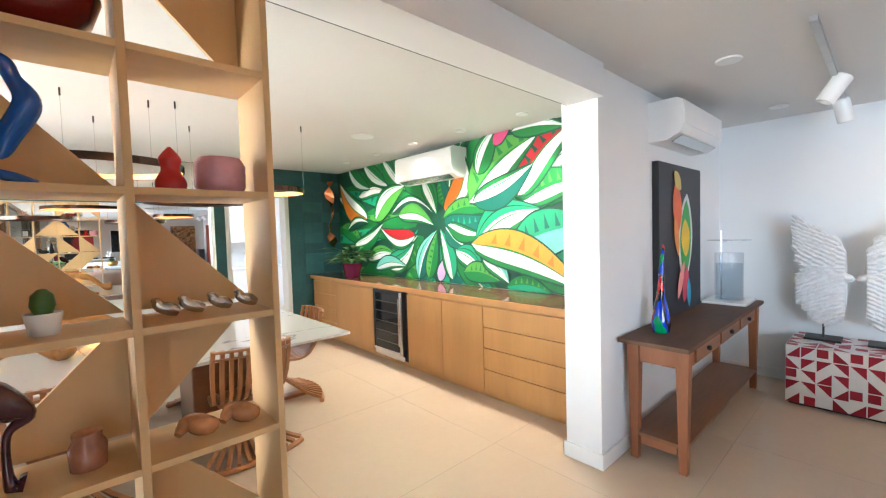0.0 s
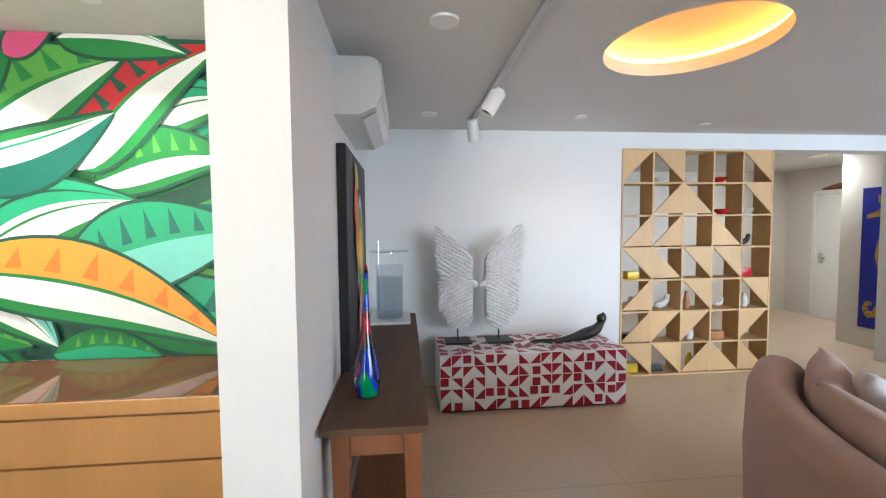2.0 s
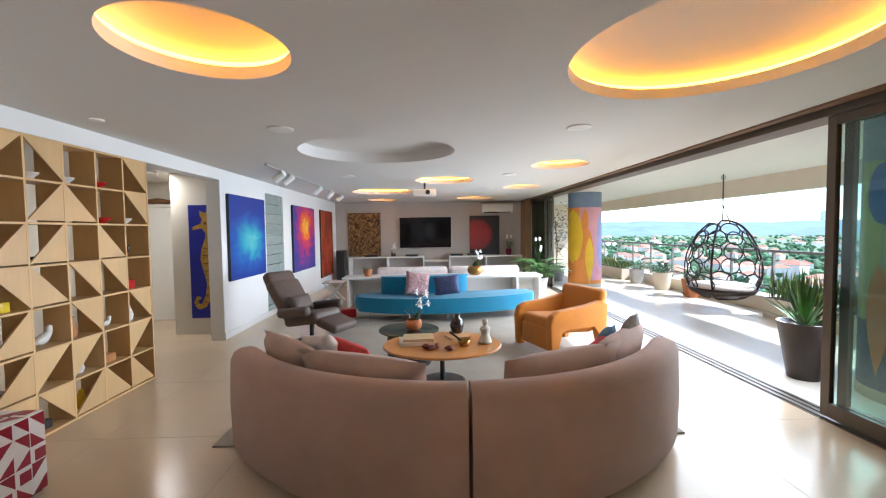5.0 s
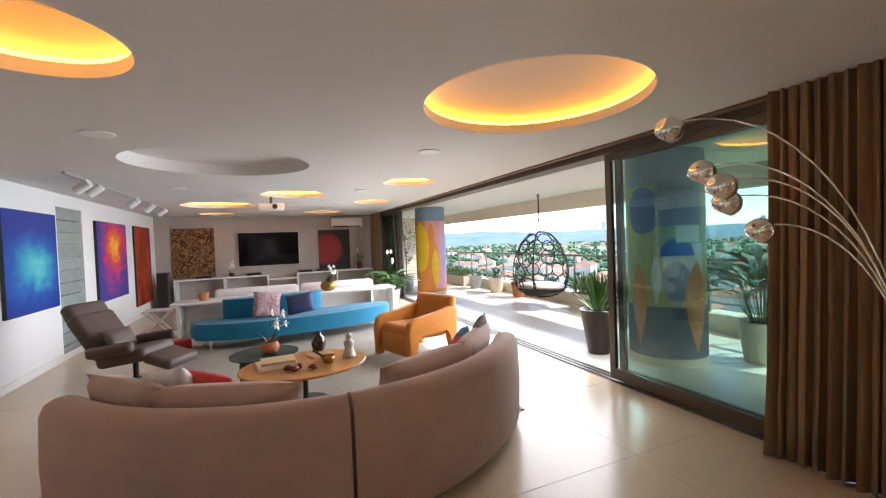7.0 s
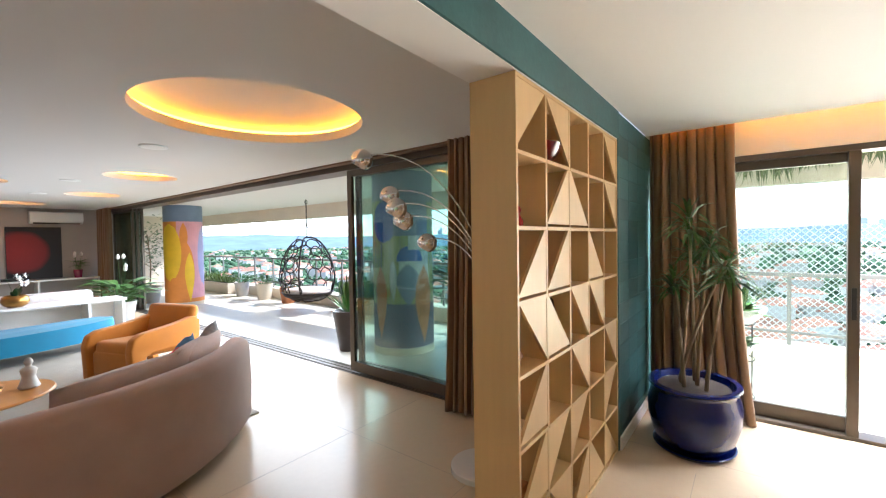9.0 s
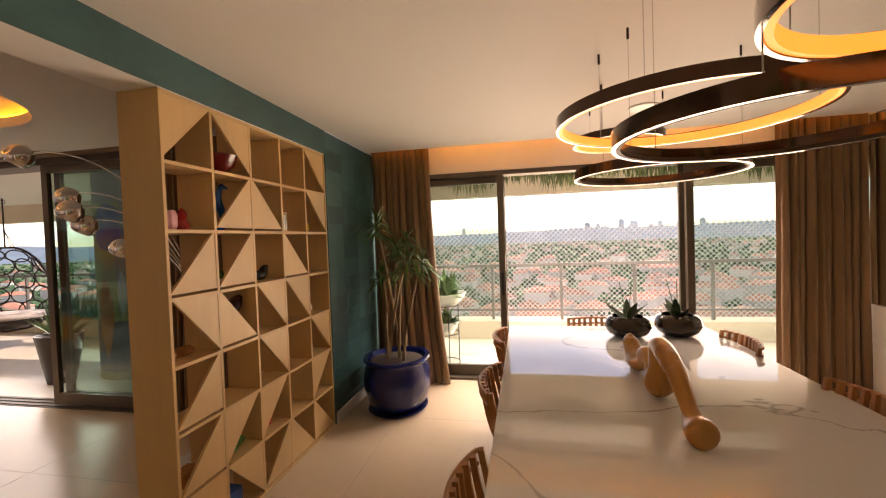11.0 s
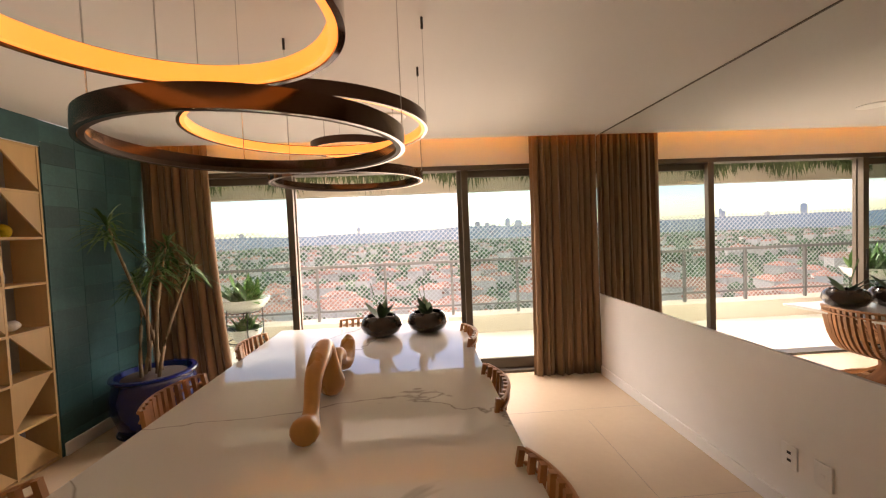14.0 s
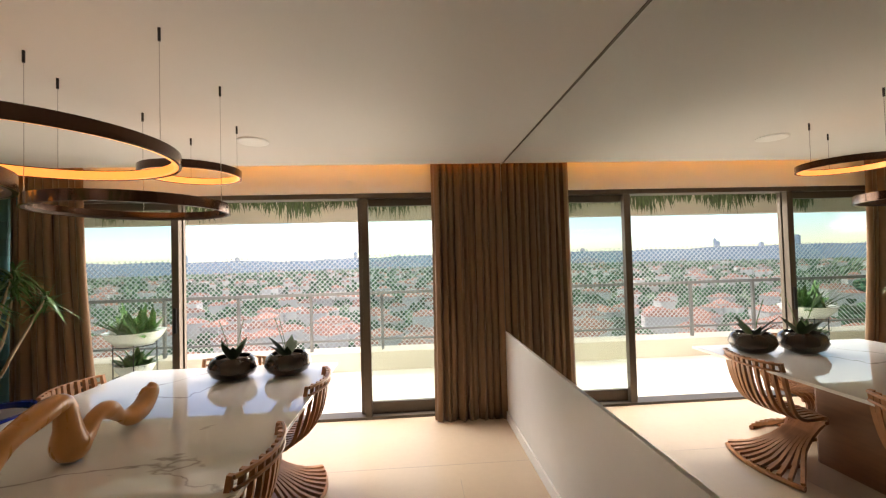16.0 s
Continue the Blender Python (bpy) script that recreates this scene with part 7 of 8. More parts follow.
M_BLUEGL = mat("cobalt_blue_glass", (0.01, 0.10, 0.45), 0.08, vary=0.3, scale=12, coat=0.5)
on_shelf(0, 1, 1, 0.03, blob_chain([(0.98 * a, b, 0.98 * c, 0.66 * r) for a, b, c, r in [(-0.02, 0, 0.0, 0.03), (0.01, 0, 0.02, 0.02), (0.06, 0, 0.04, 0.014), (0.07, 0, 0.09, 0.012), (0.03, 0, 0.07, 0.018), (0.01, 0, 0.12, 0.034), (-0.02, 0, 0.19, 0.038), (0.0, 0, 0.24, 0.024), (0.02, 0, 0.275, 0.027), (0.07, 0, 0.27, 0.008)]]), M_BLUEGL, "cobalt blue glass seahorse figure on an oak shelf", "figurine", "figurine")
on_shelf(0, 0, 1, 0.0, L([(0, 0), (0.05, 0), (0.11, 0.05), (0.13, 0.11), (0.12, 0.11), (0.09, 0.05), (0, 0.02)], seg=28), mat("dark_red_glass", (0.14, 0.008, 0.006), 0.1, vary=0.2, coat=0.5), "dark red glass bowl on an oak shelf", "bowl", "bowl")
on_shelf(0, 1, 0, 0.07, blob_chain([(0, 0, 0, 0.035), (0, 0, 0.03, 0.036), (0, 0, 0.06, 0.022), (0, 0, 0.09, 0.026), (0, 0, 0.12, 0.004)]), SHM[0], "small red figurine on an oak shelf", "figurine", "figurine")
on_shelf(0, 1, 0, -0.05, L([(0, 0), (0.055, 0), (0.065, 0.02), (0.066, 0.08), (0.055, 0.10), (0.05, 0.10), (0.05, 0.02), (0, 0.015)], seg=28), mat("pink_frosted_glass", (0.62, 0.30, 0.34), 0.25, vary=0.2), "pink frosted glass jar on an oak shelf", "jar", "glass_jar")
for q, dx in enumerate((-0.10, -0.03, 0.04, 0.10)):
    on_shelf(0, 2, 0, dx, blob_chain([(-0.03, 0, 0.012, 0.012), (-0.01, 0, 0.022, 0.018), (0.01, 0, 0.03, 0.015), (0.02, 0, 0.045, 0.012), (0.03, 0, 0.05, 0.003)], seg=9, steps=4), mat("silver_pewter", (0.5, 0.48, 0.46), 0.25, metal=0.9, vary=0.2), "tiny silver animal figurine on an oak shelf", "figurine", "figurine")
cp = thing("cactus_pot", "small green cactus in a white pot on an oak shelf", "potted plant", BKX0 + 0.49, 0.13, 4 * (BKT - 0.02) / 7 + 0.018)
part("pot", L([(0, 0), (0.026, 0), (0.034, 0.05), (0.029, 0.05), (0.026, 0.044), (0, 0.044)], seg=24), M_LACQ, cp, smooth=40)
part("cactus", L([(0, 0.044), (0.016, 0.047), (0.023, 0.066), (0.02, 0.09), (0.008, 0.103), (0, 0.105)], seg=14), M_LEAF, cp, smooth=40)
on_shelf(0, 3, 1, -0.05, L([(0, 0), (0.035, 0), (0.038, 0.05), (0.028, 0.07), (0.03, 0.085), (0.022, 0.085), (0, 0.08)], seg=20), mat("amber_glass_jar", (0.35, 0.16, 0.10), 0.15, vary=0.4, scale=20), "small amber glass jar on an oak shelf", "jar", "glass_jar")
on_shelf(0, 3, 1, 0.08, blob_chain([(-0.02, 0, 0.0, 0.03), (0, 0, 0.015, 0.012), (0.0, 0, 0.12, 0.008), (-0.03, 0, 0.16, 0.02), (0.02, 0, 0.20, 0.045), (0.07, 0, 0.24, 0.03), (0.11, 0, 0.25, 0.004)]), mat("dark_iridescent_glass", (0.06, 0.02, 0.03), 0.1, vary=0.6, scale=16, coat=0.5), "dark glass bird on a gilt branch on an oak shelf", "figurine", "figurine")
for q, dx in enumerate((-0.07, 0.04)):
    on_shelf(0, 3, 0, dx, blob_chain([(-0.05, 0, 0.015, 0.008), (-0.02, 0.02, 0.02, 0.028), (0.02, -0.01, 0.03, 0.025), (0.05, 0.01, 0.012, 0.01)], seg=9, steps=4), SHM[5], "brown carved flower ornament on an oak shelf", "ornament", "ornament")

# unseen ceiling disc and fill lamp, added to brighten the hall
disc("ceiling_light", "small round lit disc added out of view in the hall", "ceiling light", -6.3, 6.3, 0.10, M_BULB)
lamp("hall_fill_light", "AREA", pose(-6.3, 6.3, H - 0.03), 14, (1.0, 0.92, 0.80), size=(0.2, 0.2))
# ---- terrace and balcony ----
M_CREAM = mat("cream_render", (0.66, 0.58, 0.46), 0.7, vary=0.06, scale=2, bump=0.1, bscale=80)
structure("terrace_ceiling", B(WDX + 0.15, 4.75, -8.5, 16.5, 2.60, 2.75), M_CEIL, "white terrace ceiling slab")
structure("terrace_ceiling_inner", B(GX + 0.25, WDX + 0.15, 0.44, 16.5, 2.60, 2.75), M_CEIL, "white terrace ceiling slab beside the sliding doors")
structure("terrace_beam", B(4.55, 4.75, -8.5, 16.5, 2.24, 2.60), M_CREAM, "cream edge beam of the terrace")
structure("terrace_kerb", B(4.33, 4.75, -8.5, 16.5, -0.02, 0.26, bevel=0.01), M_CREAM, "cream parapet kerb of the terrace")
structure("terrace_end_wall", B(GX, 4.75, 16.5, 16.7, -0.02, 2.75), M_CREAM, "cream end wall of the terrace")
structure("balcony_end_wall", B(WDX + 0.15, 4.75, -8.7, -8.5, -0.02, 2.75), M_CREAM, "cream end wall of the balcony")
structure("terrace_back_wall", B(GX + 0.0, GX + 0.25, TVY + 0.2, 16.5, -0.02, 2.75), M_CREAM, "cream outer wall beyond the television wall")

M_RAIL = mat("grey_painted_rail", (0.24, 0.235, 0.22), 0.4, metal=0.3, vary=0.05)
rl = thing("railing", "grey metal balcony railing on the parapet kerb", "railing", 4.5, 0, 0)
part("top_rail", B(-0.03, 0.03, -8.4, 16.4, 1.10, 1.15, bevel=0.006), M_RAIL, rl)
part("bottom_rail", B(-0.015, 0.015, -8.4, 16.4, 0.40, 0.43, bevel=0.004), M_RAIL, rl)
post = mesh_of(B(-0.02, 0.02, -0.02, 0.02, 0.26, 1.10), "post", M_RAIL)
k = -8.62
while k < 16.3:
    k += 1.067
    o = new("post", post)
    o.parent, o.location = rl, (0, k, 0)

# safety net: two families of slanting cords
M_NET = mat("pale_net_cord", (0.72, 0.72, 0.70), 0.8, vary=0.05)
_n, _l = M_NET.node_tree.nodes, M_NET.node_tree.links
_tr, _mx = _n.new("ShaderNodeBsdfTranslucent"), _n.new("ShaderNodeMixShader")
_tr.inputs["Color"].default_value = (0.85, 0.85, 0.83, 1)
_out = [q for q in _n if q.type == "OUTPUT_MATERIAL"][0]
_mx.inputs["Fac"].default_value = 0.65
_l.new(tone(M_NET).outputs[0], _mx.inputs[1]), _l.new(_tr.outputs[0], _mx.inputs[2]), _l.new(_mx.outputs[0], _out.inputs["Surface"])
bm = bmesh.new()
N0, N1, NZ0, NZ1, cell = -6.2, 1.2, 0.27, 1.72, 0.078
for s in (1, -1):
    n = int((N1 - N0 + NZ1 - NZ0) / cell)
    for i in range(n):
        a = N0 - (NZ1 - NZ0) + i * cell * 1.0 if s == 1 else N0 + i * cell
        p, q = Vector((4.64, a, NZ0)), Vector((4.64, a + s * (NZ1 - NZ0), NZ1))
        if s == -1:
            q = Vector((4.64, a - (NZ1 - NZ0), NZ1))
        if max(p.y, q.y) < N0 or min(p.y, q.y) > N1:
            continue
        d = (q - p).normalized()
        u = Vector((0, -d.z, d.y)) * 0.0052
        w = Vector((0.0052, 0, 0))
        v = [bm.verts.new(c) for c in (p - u, p + w, p + u, q - u, q + w, q + u)]
        bm.faces.new((v[0], v[1], v[4], v[3])), bm.faces.new((v[1], v[2], v[5], v[4])), bm.faces.new((v[2], v[0], v[3], v[5]))
net = single("safety_net", bm, M_NET, "pale diamond mesh safety net behind the railing", "net")
net["kind"] = "stuff"

# hanging grass under the balcony edge
M_GRASS = mat("grass_blade", (0.10, 0.17, 0.035), 0.5, vary=0.4, rand=0.35, island=True)
M_HANG = mat("hanging_fern", (0.10, 0.135, 0.05), 0.6, vary=0.4, rand=0.35, island=True)
rnd = random.Random(5)
bm = bmesh.new()
for i in range(1700):
    y = rnd.uniform(-6.5, 0.4)
    dn = rnd.uniform(0.08, 0.34) * (0.85 + 0.25 * math.sin(y * 5))
    x = 3.9 + rnd.uniform(-0.12, 0.12)
    leaf(bm, (x, y, 2.60), (x + rnd.uniform(-0.14, 0.14), y + rnd.uniform(-0.14, 0.14), 2.53 - dn), 0.026, seg=3)
hg = single("hanging_plants", bm, M_HANG, "row of hanging grassy leaves under the balcony ceiling", "hanging plants")
hg["kind"] = "stuff"

# white bowl on a wire stand with a leafy plant
wb = thing("plant_stand", "wire plant stand with two white bowls of green plants", "plant stand", 3.05, -0.62, -0.02)
for a in (0.5, 2.07, 3.64, 5.21):
    part("leg", T([(0.20 * math.cos(a), 0.20 * math.sin(a), 0), (0.20 * math.cos(a), 0.20 * math.sin(a), 0.78)], 0.006, 6), M_BLACK, wb)
for z in (0.02, 0.40, 0.76):
    part("hoop", tube(bmesh.new(), [(0.20 * math.cos(q * math.pi / 12), 0.20 * math.sin(q * math.pi / 12), z) for q in range(24)], 0.006, 6, closed=True), M_BLACK, wb)
for z, r in ((0.40, 0.2), (0.765, 0.30)):
    bw = part("bowl", L([(0, 0), (r * 0.6, 0), (r * 0.9, 0.09), (r, 0.15), (r * 0.95, 0.15), (r * 0.85, 0.10), (0, 0.09)], seg=36, cz=z), M_LACQ, wb, smooth=50)
    bm = bmesh.new()
    for i in range(70):
        a, el, ln = rnd.uniform(0, 6.28), rnd.uniform(0.1, 1.4), rnd.uniform(0.18, 0.42) * r / 0.3
        o = Vector((rnd.uniform(-0.5, 0.5) * r, rnd.uniform(-0.5, 0.5) * r, z + 0.11))
        leaf(bm, o, o + Vector((math.cos(a) * math.cos(el), math.sin(a) * math.cos(el), math.sin(el))) * ln, 0.07, seg=3, droop=0.03)
    part("foliage", bm, M_LEAF, bw)

# painted round columns
COLR = 0.45
COLS = {k: mat("column_" + k, c, 0.5, vary=0.12, scale=4, bump=0.05, bscale=90) for k, c in (
    ("orange", (0.72, 0.26, 0.05)), ("yellow", (0.80, 0.52, 0.03)), ("pink", (0.66, 0.32, 0.36)), ("lilac", (0.36, 0.34, 0.55)), ("blue", (0.05, 0.14, 0.45)), ("slate", (0.20, 0.26, 0.36)),
    ("moss", (0.36, 0.40, 0.16)), ("pale", (0.55, 0.60, 0.60)), ("rust", (0.52, 0.20, 0.07)), ("night", (0.07, 0.10, 0.16)))}


def column_patch(col, color, layer, a0, z0, ra, rz, kind="disc"):
    """A painted field that follows the round shaft, about the bearing a0 (degrees) and height z0."""
    lo, hi = (0.0 if kind == "dome" else -1.0), 1.0
    bm = bmesh.new()
    r = COLR + 0.0012 * layer
    prev = None
    for k in range(15):
        v = lo + (hi - lo) * k / 14
        w = {"disc": math.sqrt(max(0.0, 1 - v * v)), "dome": math.sqrt(max(0.0, 1 - v * v)), "leaf": (1 - v * v) * (0.8 + 0.3 * v), "field": 1.0}[kind]
        row = [bm.verts.new((r * math.cos(radians(a0 + ra * w * q)), r * math.sin(radians(a0 + ra * w * q)), z0 + rz * v)) for q in [i / 8 - 1 for i in range(17)]]
        if prev:
            for q in range(16):
                bm.faces.new((prev[q], prev[q + 1], row[q + 1], row[q]))
        prev = row
    part("painted_field", bm, COLS[color], col, color + " painted field")


FAR_FIELDS = [("pink", 290, 1.2, 60, 1.0, "field"), ("lilac", 320, 1.3, 28, 0.8, "disc"), ("orange", 240, 0.9, 40, 0.85, "disc"), ("yellow", 205, 1.4, 38, 0.75, "disc"), ("orange", 250, 1.75, 14, 0.42, "leaf"), ("yellow", 265, 0.75, 17, 0.65, "leaf")]
NEAR_FIELDS = [("moss", 222, 1.45, 75, 0.75, "field"), ("night", 222, 0.42, 80, 0.31, "field"), ("blue", 186, 1.9, 26, 0.30, "disc"), ("slate", 240, 1.95, 34, 0.25, "field"), ("pale", 245, 1.22, 30, 0.26, "field"), ("blue", 235, 1.34, 24, 0.22, "dome"),
               ("slate", 232, 1.0, 26, 0.3, "leaf"), ("rust", 178, 0.75, 17, 0.52, "leaf"), ("rust", 262, 0.72, 22, 0.56, "leaf"), ("pale", 250, 1.60, 18, 0.10, "field"), ("pale", 205, 1.05, 8, 0.3, "leaf")]
for x, y, ground, fields, lb in ((2.38, 11.3, "orange", FAR_FIELDS, "round column painted in yellow, orange and pink swirls"), (2.50, 3.42, "slate", NEAR_FIELDS, "round column painted in blue, grey and rust shapes")):
    c = thing("painted_column", lb, "column", x, y, -0.02, group="painted columns")
    part("base", L([(0, 0), (0.455, 0), (0.455, 0.10), (0, 0.10)], seg=48), M_CREAM, c, smooth=40)
    part("shaft", L([(0, 0.101), (COLR, 0.101), (COLR, 2.2), (0, 2.2)], seg=56), COLS[ground], c, smooth=40)
    part("top_band", L([(0, 2.201), (COLR, 2.201), (COLR, 2.62), (0, 2.62)], seg=48), COLS["slate"], c, smooth=40)
    for k, (color, a0, z0, ra, rz, kind) in enumerate(fields):
        column_patch(c, color, k + 1, a0, z0, ra, rz, kind)

# hanging egg chair
M_RATTAN = mat("dark_rattan", (0.025, 0.015, 0.012), 0.5, vary=0.3, bump=0.3, bscale=150)
eg = thing("egg_chair", "dark rattan hanging egg chair with a white cushion", "hanging chair", 3.62, 7.55, -0.02)


def egg(th, ph):
    """A point of the shell: th round the upright axis, ph from bottom to top."""
    r = 0.61 * math.sin(ph) ** 0.8 * (1.0 + 0.20 * math.cos(ph))
    return Vector((r * math.cos(th) * 0.95, r * math.sin(th) * 1.1, 0.98 - 0.76 * math.cos(ph)))


rnd = random.Random(2)
for row, ph in enumerate((0.55, 0.95, 1.35, 1.75, 2.15, 2.5)):
    n = (7, 9, 9, 8, 7, 5)[row]
    for i in range(n):
        th = -0.9 + (i + 0.5 * (row % 2)) / n * 4.6
        rr = rnd.uniform(0.26, 0.36)
        pts = [egg(th + rr * math.cos(a) * 0.85 / max(0.5, math.sin(ph)), min(3.1, max(0.08, ph + rr * 0.75 * math.sin(a)))) for a in [q * math.pi / 9 for q in range(18)]]
        part("woven_ring", tube(bmesh.new(), pts, 0.013, 5, closed=True), M_RATTAN, eg, smooth=True)
part("rim", tube(bmesh.new(), [egg(-0.95 if q < 15 else 3.75, 0.25 + (q if q < 15 else 29 - q) * 0.195) for q in range(30)], 0.02, 6, closed=True), M_RATTAN, eg, smooth=True)
part("seat_basket", L([(0, 0.26), (0.30, 0.28), (0.50, 0.36), (0.58, 0.46), (0.55, 0.46), (0.48, 0.39), (0.28, 0.31), (0, 0.29)], seg=36, sy=1.1), M_RATTAN, eg, smooth=True)
part("cushion", moved(L([(0, 0), (0.46, 0.0), (0.53, 0.06), (0.50, 0.12), (0.3, 0.15), (0, 0.15)], seg=36, sy=1.1), pose(0, 0, 0.40)), M_WHITEF, eg, smooth=True)
part("rope", T([(0, 0, 1.72), (0, 0, 2.62)], 0.012), M_RATTAN, eg)
for a in (0.3, 2.4, 4.5):
    part("cord", T([egg(a, 2.75), Vector((0, 0, 2.05))], 0.006, 5), M_RATTAN, eg)
part("hook", tube(bmesh.new(), [(0.04 * math.cos(q * math.pi / 8), 0, 2.56 + 0.04 * math.sin(q * math.pi / 8)) for q in range(16)], 0.008, 6, closed=True), M_STEEL, eg)

# planters along the terrace
def grass_planter(y0, y1, seed, hgt=0.55, n=420):
    g = thing("planter_box", "long cream planter box with tall green grass", "planter", 4.15, (y0 + y1) / 2, -0.02, group="terrace planters")
    ln = (y1 - y0) / 2
    part("trough", B(-0.16, 0.16, -ln, ln, 0, 0.34, bevel=0.01), M_CREAM, g)
    part("soil", B(-0.14, 0.14, -ln + 0.02, ln - 0.02, 0.34, 0.345), M_SOIL, g)
    r2 = random.Random(seed)
    bm = bmesh.new()
    for i in range(n):
        x, y = r2.uniform(-0.13, 0.13), r2.uniform(-ln + 0.03, ln - 0.03)
        h = hgt * r2.uniform(0.5, 1.1)
        leaf(bm, (x, y, 0.34), (x + r2.uniform(-0.15, 0.15), y + r2.uniform(-0.15, 0.15), 0.34 + h), 0.025, seg=4, droop=0.05)
    part("grass", bm, M_GRASS, g)


grass_planter(4.6, 7.0, 1)
grass_planter(12.4, 14.4, 2, 0.4, 260)
leafy_pot(4.05, 9.1, -0.02, 0.22, 0.42, M_TERRA, "broad-leaved plant in a pot on the terrace", 30, 0.42, 0.11, 51, up=0.8)
leafy_pot(4.05, 10.3, -0.02, 0.24, 0.45, M_CREAM, "leafy plant in a cream pot on the terrace", 34, 0.45, 0.12, 53, up=0.9)
leafy_pot(4.05, 11.6, -0.02, 0.22, 0.42, M_ZINC, "leafy plant in a grey pot on the terrace", 30, 0.5, 0.10, 54, up=0.9)
leafy_pot(3.3, 2.75, -0.02, 0.26, 0.5, M_CREAM, "tall leafy shrub in a cream pot behind the glass", 60, 1.2, 0.13, 55, up=1.05)
yu = thing("yucca", "spiky yucca in a tall dark pot beside the sliding door", "potted plant", 1.95, 4.05, -0.02)
part("pot", L([(0, 0), (0.14, 0), (0.23, 0.55), (0.24, 0.60), (0.21, 0.60), (0.2, 0.55), (0, 0.54)], seg=30), mat("dark_brown_planter", (0.035, 0.022, 0.018), 0.4, vary=0.2), yu, smooth=40)
bm = bmesh.new()
rnd = random.Random(9)
for i in range(44):
    a, el, ln = rnd.uniform(0, 6.28), rnd.uniform(0.35, 1.45), rnd.uniform(0.4, 0.62)
    leaf(bm, (0.03 * math.cos(a), 0.03 * math.sin(a), 0.55), (math.cos(a) * math.cos(el) * ln, math.sin(a) * math.cos(el) * ln, 0.58 + math.sin(el) * ln), 0.042, seg=4, droop=0.02)
tagged(part("foliage", bm, M_LEAF, yu), kind="stuff")


def small_tree(x, y, z, hgt, seed, pot_mat):
    t = thing("potted_tree", "slender leafy tree in a round pot on the terrace", "tree", x, y, z, group="terrace trees")
    part("pot", L([(0, 0), (0.2, 0), (0.27, 0.4), (0.28, 0.45), (0.24, 0.45), (0.22, 0.4), (0, 0.39)], seg=30), pot_mat, t, smooth=40)
    r2 = random.Random(seed)
    tr = part("trunk", T([(0, 0, 0.39), (0.03, 0.01, hgt * 0.5), (-0.02, 0.03, hgt * 0.9)], 0.022, 8, 0.01), M_CANE, t, smooth=True)
    bm = bmesh.new()
    for k in range(9):
        z0 = hgt * (0.42 + 0.055 * k)
        a = k * 2.4
        e2 = Vector((0.28 * math.cos(a), 0.28 * math.sin(a), z0 + 0.25))
        part("limb", T([(0, 0, z0), e2], 0.010, 5, 0.004), M_CANE, t)
        for i in range(48):
            o = e2 * r2.uniform(0.5, 1.15) + Vector((r2.gauss(0, 0.10), r2.gauss(0, 0.10), r2.gauss(0, 0.12)))
            o.z = max(z0 - 0.1, o.z + (z0 * 0.25 if o.z < z0 else 0))
            aa = r2.uniform(0, 6.28)
            leaf(bm, o, o + Vector((math.cos(aa) * 0.09, math.sin(aa) * 0.09, r2.uniform(-0.05, 0.05))), 0.05, seg=2)
    part("crown", bm, M_LEAF, t)


small_tree(1.95, 12.5, -0.02, 2.1, 3, M_ZINC)
small_tree(3.35, 1.5, -0.02, 2.2, 4, M_CREAM)

# ---- distance: town with trees, roofs and hills below ----
GZ = -38.0
M_GROUND = mat("town_ground", (0.11, 0.17, 0.08), 0.9, vary=0.6, scale=0.01, bscale=0.06)
bm = bmesh.new()
n = 48
rings = [[bm.verts.new((r * math.cos(2 * math.pi * k / n), r * math.sin(2 * math.pi * k / n), GZ + (0 if r < 1500 else (r - 1500) * 0.012))) for k in range(n)] for r in (40, 400, 1500, 4000)]
for a, b in zip(rings, rings[1:]):
    for k in range(n):
        bm.faces.new((a[k], a[(k + 1) % n], b[(k + 1) % n], b[k]))
bm.faces.new(rings[0])
structure("ground", bm, M_GROUND, "ground of the town far below")
rnd = random.Random(77)
M_TREES = mat("far_tree_crown", (0.055, 0.125, 0.06), 0.9, vary=0.5, scale=0.2, bscale=1.5, rand=0.45, island=True)
M_WALLS = mat("far_house_wall", (0.62, 0.59, 0.55), 0.9, vary=0.15, scale=0.05, rand=0.3, island=True)
M_ROOFS = mat("far_tile_roof", (0.40, 0.19, 0.13), 0.9, vary=0.2, scale=0.1, rand=0.3, island=True)
ico = bmesh.new()
bmesh.ops.create_icosphere(ico, subdivisions=1, radius=1)
iv = [v.co.copy() for v in ico.verts]
idx = {v: i for i, v in enumerate(ico.verts)}
iff = [[idx[v] for v in f.verts] for f in ico.faces]
ico.free()
V, F = [], []


def spot():
    r = 130 * math.exp(rnd.random() ** 0.9 * math.log(17))
    a = radians(rnd.uniform(-62, 80))
    return r, r * math.cos(a), r * math.sin(a)


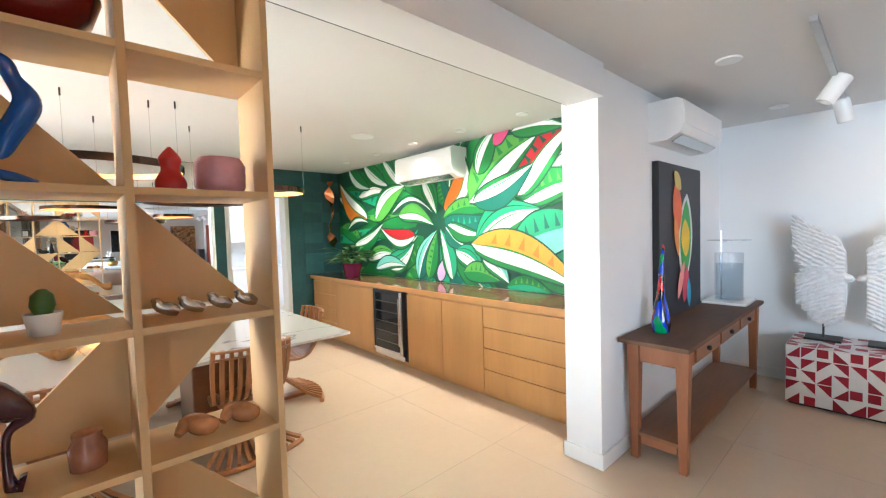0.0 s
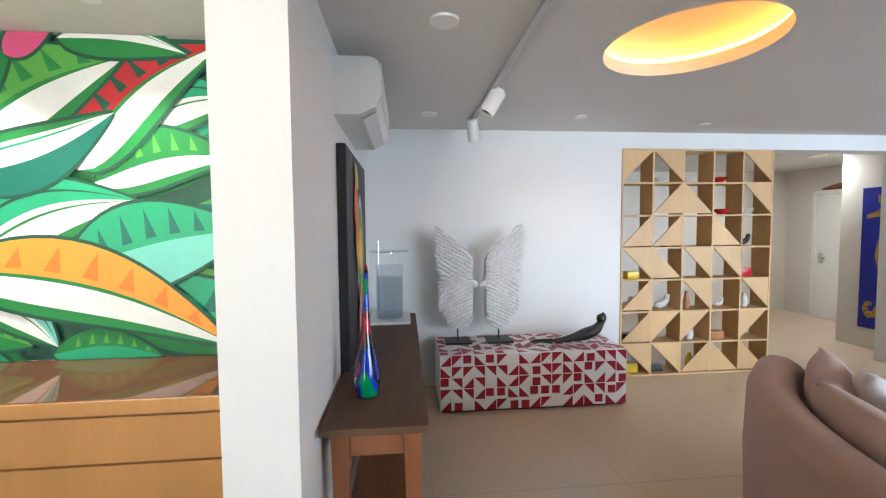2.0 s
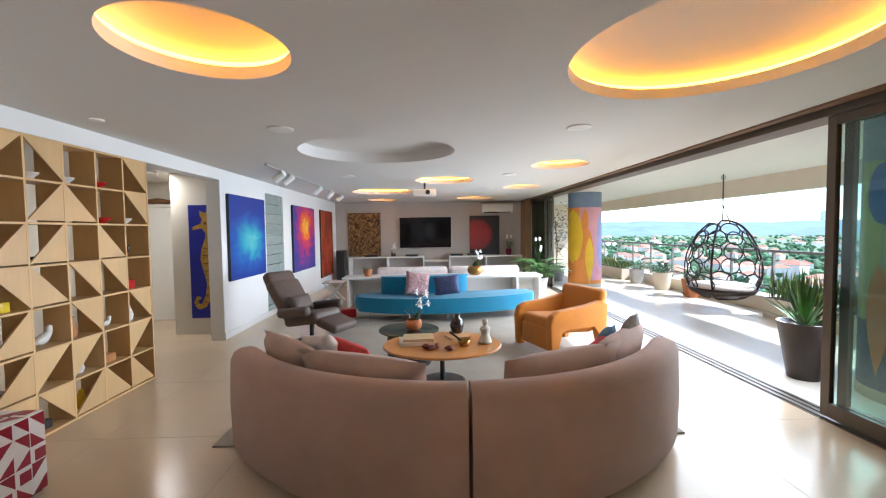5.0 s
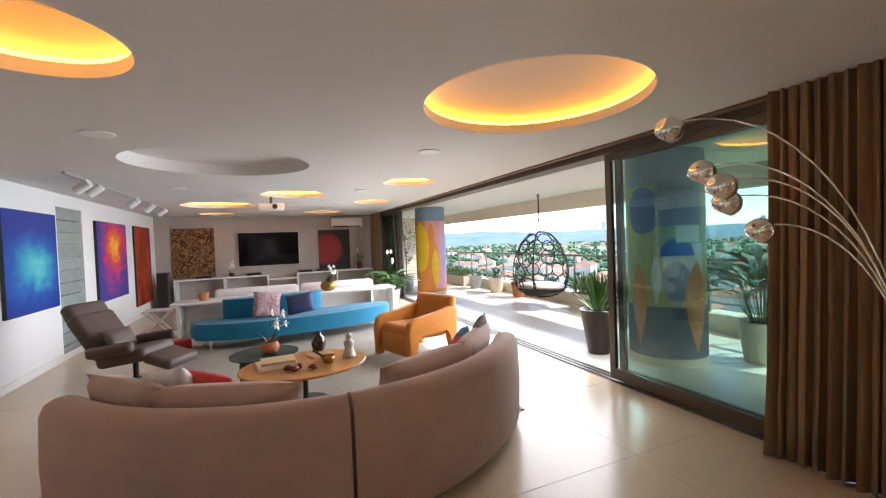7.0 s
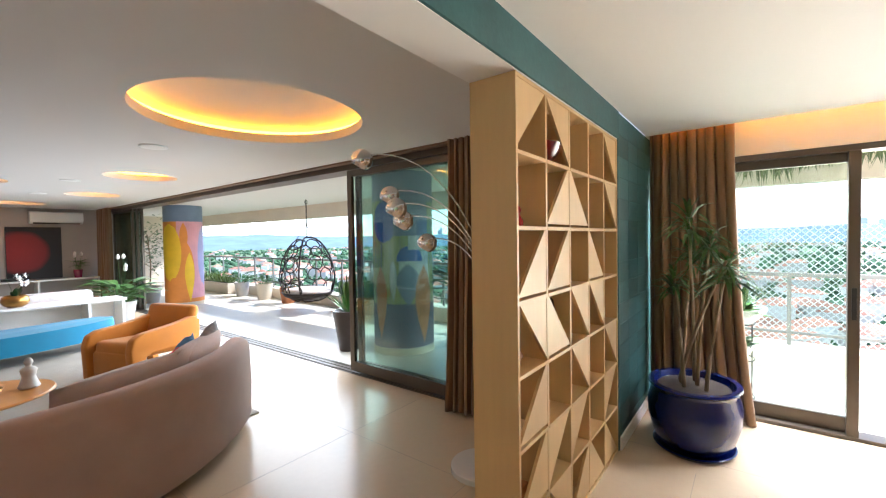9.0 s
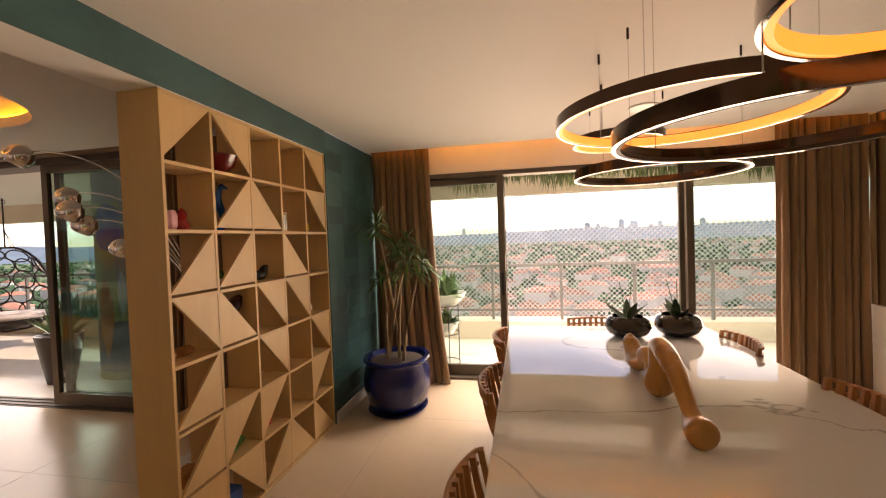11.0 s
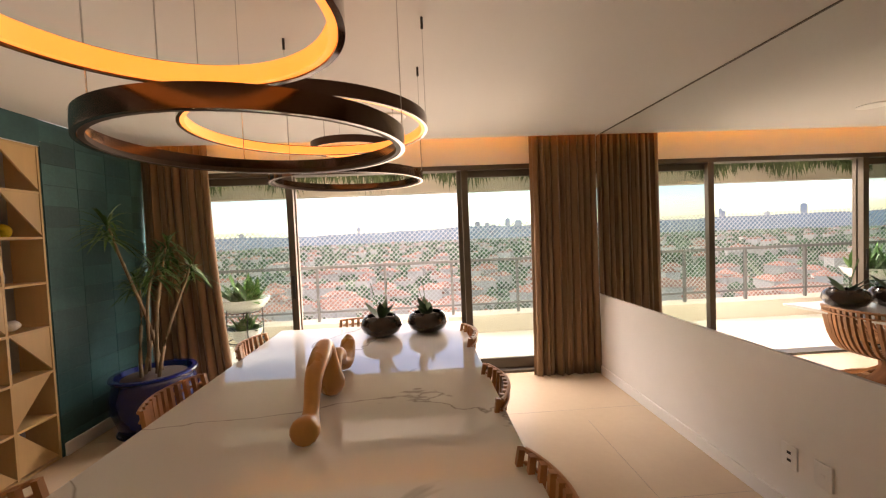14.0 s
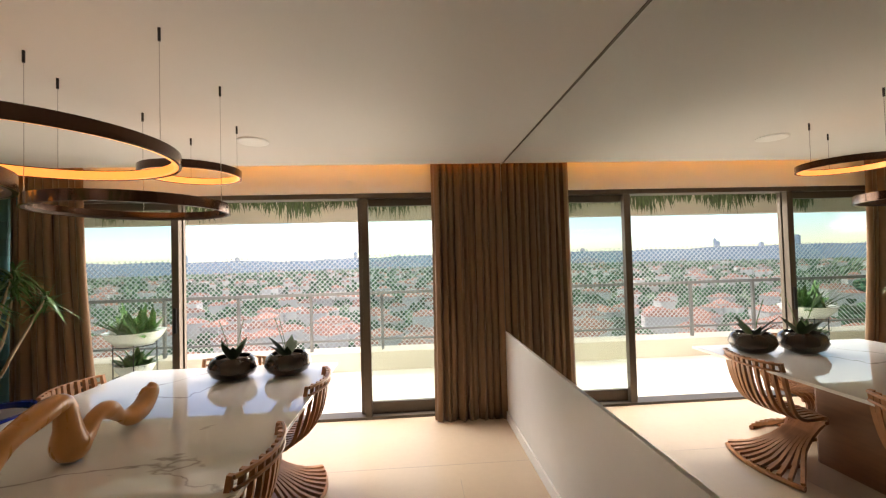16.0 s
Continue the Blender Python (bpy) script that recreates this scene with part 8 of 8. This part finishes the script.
for i in range(9500):
    r, x, y = spot()
    s = rnd.uniform(1.8, 3.9) * (1 + r / 2200)
    o = len(V)
    for v in iv:
        j = rnd.uniform(0.7, 1.25)
        V.append((x + v.x * s * j, y + v.y * s * j, GZ + s * 0.75 + v.z * s * 0.8 * j))
    F += [[o + q for q in f] for f in iff]
me = bpy.data.meshes.new("tree_crowns")
me.from_pydata(V, [], F)
me.materials.append(M_TREES)
tagged(new("tree_crowns", me), "dense green tree crowns of the town below", "trees", "", "stuff")
WV, WF, RV, RF = [], [], [], []
for i in range(820):
    r, x, y = spot()
    w, d, h, a = rnd.uniform(4, 9), rnd.uniform(3.5, 6.5), rnd.uniform(6, 10), rnd.uniform(0, 3.14)
    c, s = math.cos(a), math.sin(a)
    P4 = [(x + c * u - s * v, y + s * u + c * v) for u, v in ((-w, -d), (w, -d), (w, d), (-w, d))]
    o = len(WV)
    WV += [(*p, GZ) for p in P4] + [(*p, GZ + h) for p in P4]
    WF += [[o, o + 1, o + 5, o + 4], [o + 1, o + 2, o + 6, o + 5], [o + 2, o + 3, o + 7, o + 6], [o + 3, o, o + 4, o + 7], [o + 4, o + 5, o + 6, o + 7]]
    o = len(RV)
    P5 = [(x + c * u - s * v, y + s * u + c * v) for u, v in ((-w - 0.5, -d - 0.5), (w + 0.5, -d - 0.5), (w + 0.5, d + 0.5), (-w - 0.5, d + 0.5))]
    RV += [(*p, GZ + h + 0.05) for p in P5] + [(x - c * w * 0.4, y - s * w * 0.4, GZ + h + 2.6), (x + c * w * 0.4, y + s * w * 0.4, GZ + h + 2.6)]
    RF += [[o, o + 1, o + 5, o + 4], [o + 1, o + 2, o + 5], [o + 2, o + 3, o + 4, o + 5], [o + 3, o, o + 4], [o, o + 1, o + 2, o + 3]]
for nm, vv, ff, mm_, lb in (("house_walls", WV, WF, M_WALLS, "pale walls of many small houses below"), ("house_roofs", RV, RF, M_ROOFS, "red tiled roofs of many small houses below")):
    me = bpy.data.meshes.new(nm)
    me.from_pydata(vv, [], ff)
    me.materials.append(mm_)
    tagged(new(nm, me), lb, "houses", "", "stuff")
# aerial haze is mixed into the hills' base colour as a pale blue
M_HILL = mat("hill_with_painted_haze", (0.13, 0.20, 0.26), 1.0, vary=0.25, scale=0.01, bscale=0.03)
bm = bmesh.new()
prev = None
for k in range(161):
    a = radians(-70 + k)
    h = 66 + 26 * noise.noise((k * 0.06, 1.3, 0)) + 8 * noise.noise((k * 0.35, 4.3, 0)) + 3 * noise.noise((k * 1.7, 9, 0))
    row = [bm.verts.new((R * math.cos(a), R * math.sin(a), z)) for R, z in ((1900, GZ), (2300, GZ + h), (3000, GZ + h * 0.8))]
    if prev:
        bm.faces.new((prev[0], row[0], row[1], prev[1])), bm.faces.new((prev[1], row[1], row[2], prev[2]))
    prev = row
structure("backdrop_hills", bm, M_HILL, "wooded hills on the horizon, bluish haze painted in", smooth=True)
# towers paled towards blue: distance haze painted into their colour
M_TOWER = mat("tower_with_painted_haze", (0.62, 0.66, 0.70), 0.9, vary=0.1, scale=0.05, rand=0.2)
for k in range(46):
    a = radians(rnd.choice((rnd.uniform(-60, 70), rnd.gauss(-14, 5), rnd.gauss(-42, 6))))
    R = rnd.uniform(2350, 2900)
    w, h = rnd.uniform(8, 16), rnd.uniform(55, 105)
    b = thing("tower_block", "distant tower block on the skyline, paled by painted haze", "building", R * math.cos(a), R * math.sin(a), GZ + 5, rnd.uniform(0, 90), group="skyline towers")
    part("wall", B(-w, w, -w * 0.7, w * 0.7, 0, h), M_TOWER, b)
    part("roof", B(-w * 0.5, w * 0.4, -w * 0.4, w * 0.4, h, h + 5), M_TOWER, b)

# wide floor joints in the porcelain
bm = bmesh.new()
x = -4.6
while x < 2.2:
    cuboid(bm, x - 0.0015, x + 0.0015, DY, TVY, -0.001, 0.0006)
    x += 1.2
y = -4.1
while y < TVY:
    cuboid(bm, WX, GX - 0.02, y - 0.0015, y + 0.0015, -0.001, 0.0008)
    y += 1.2
structure("floor_joints", bm, M_JOINT, "thin dark joints between the large floor tiles")

# mirror edge, and tiles of the teal walls
structure("trim_mirror_edge", B(-1.42, 2.16, DY + 0.0005, DY + 0.006, H - 0.007, H - 0.0005), M_ALU, "thin dark edge strip above the mirror")
TW, TH = 0.311, 0.1594
tile = mesh_of(B(0.0015, TW - 0.0015, 0, 0.006, 0.0015, TH - 0.0015), "tile", M_TEAL)


def tile_wall(owner, x0, y, flip, n):
    for r in range(16):
        for c in range(n):
            o = new("tile", tile)
            o.parent = owner
            o.location = (x0 + c * TW, y, r * TH)
            if flip:
                o.rotation_euler = (0, 0, math.pi)


tile_wall(bpy.data.objects["wall_teal"], BKX1 + 0.005 + TW, 0.002, True, 4)
tile_wall(bpy.data.objects["wall_kitchen_a"], MX, DY, False, 2)
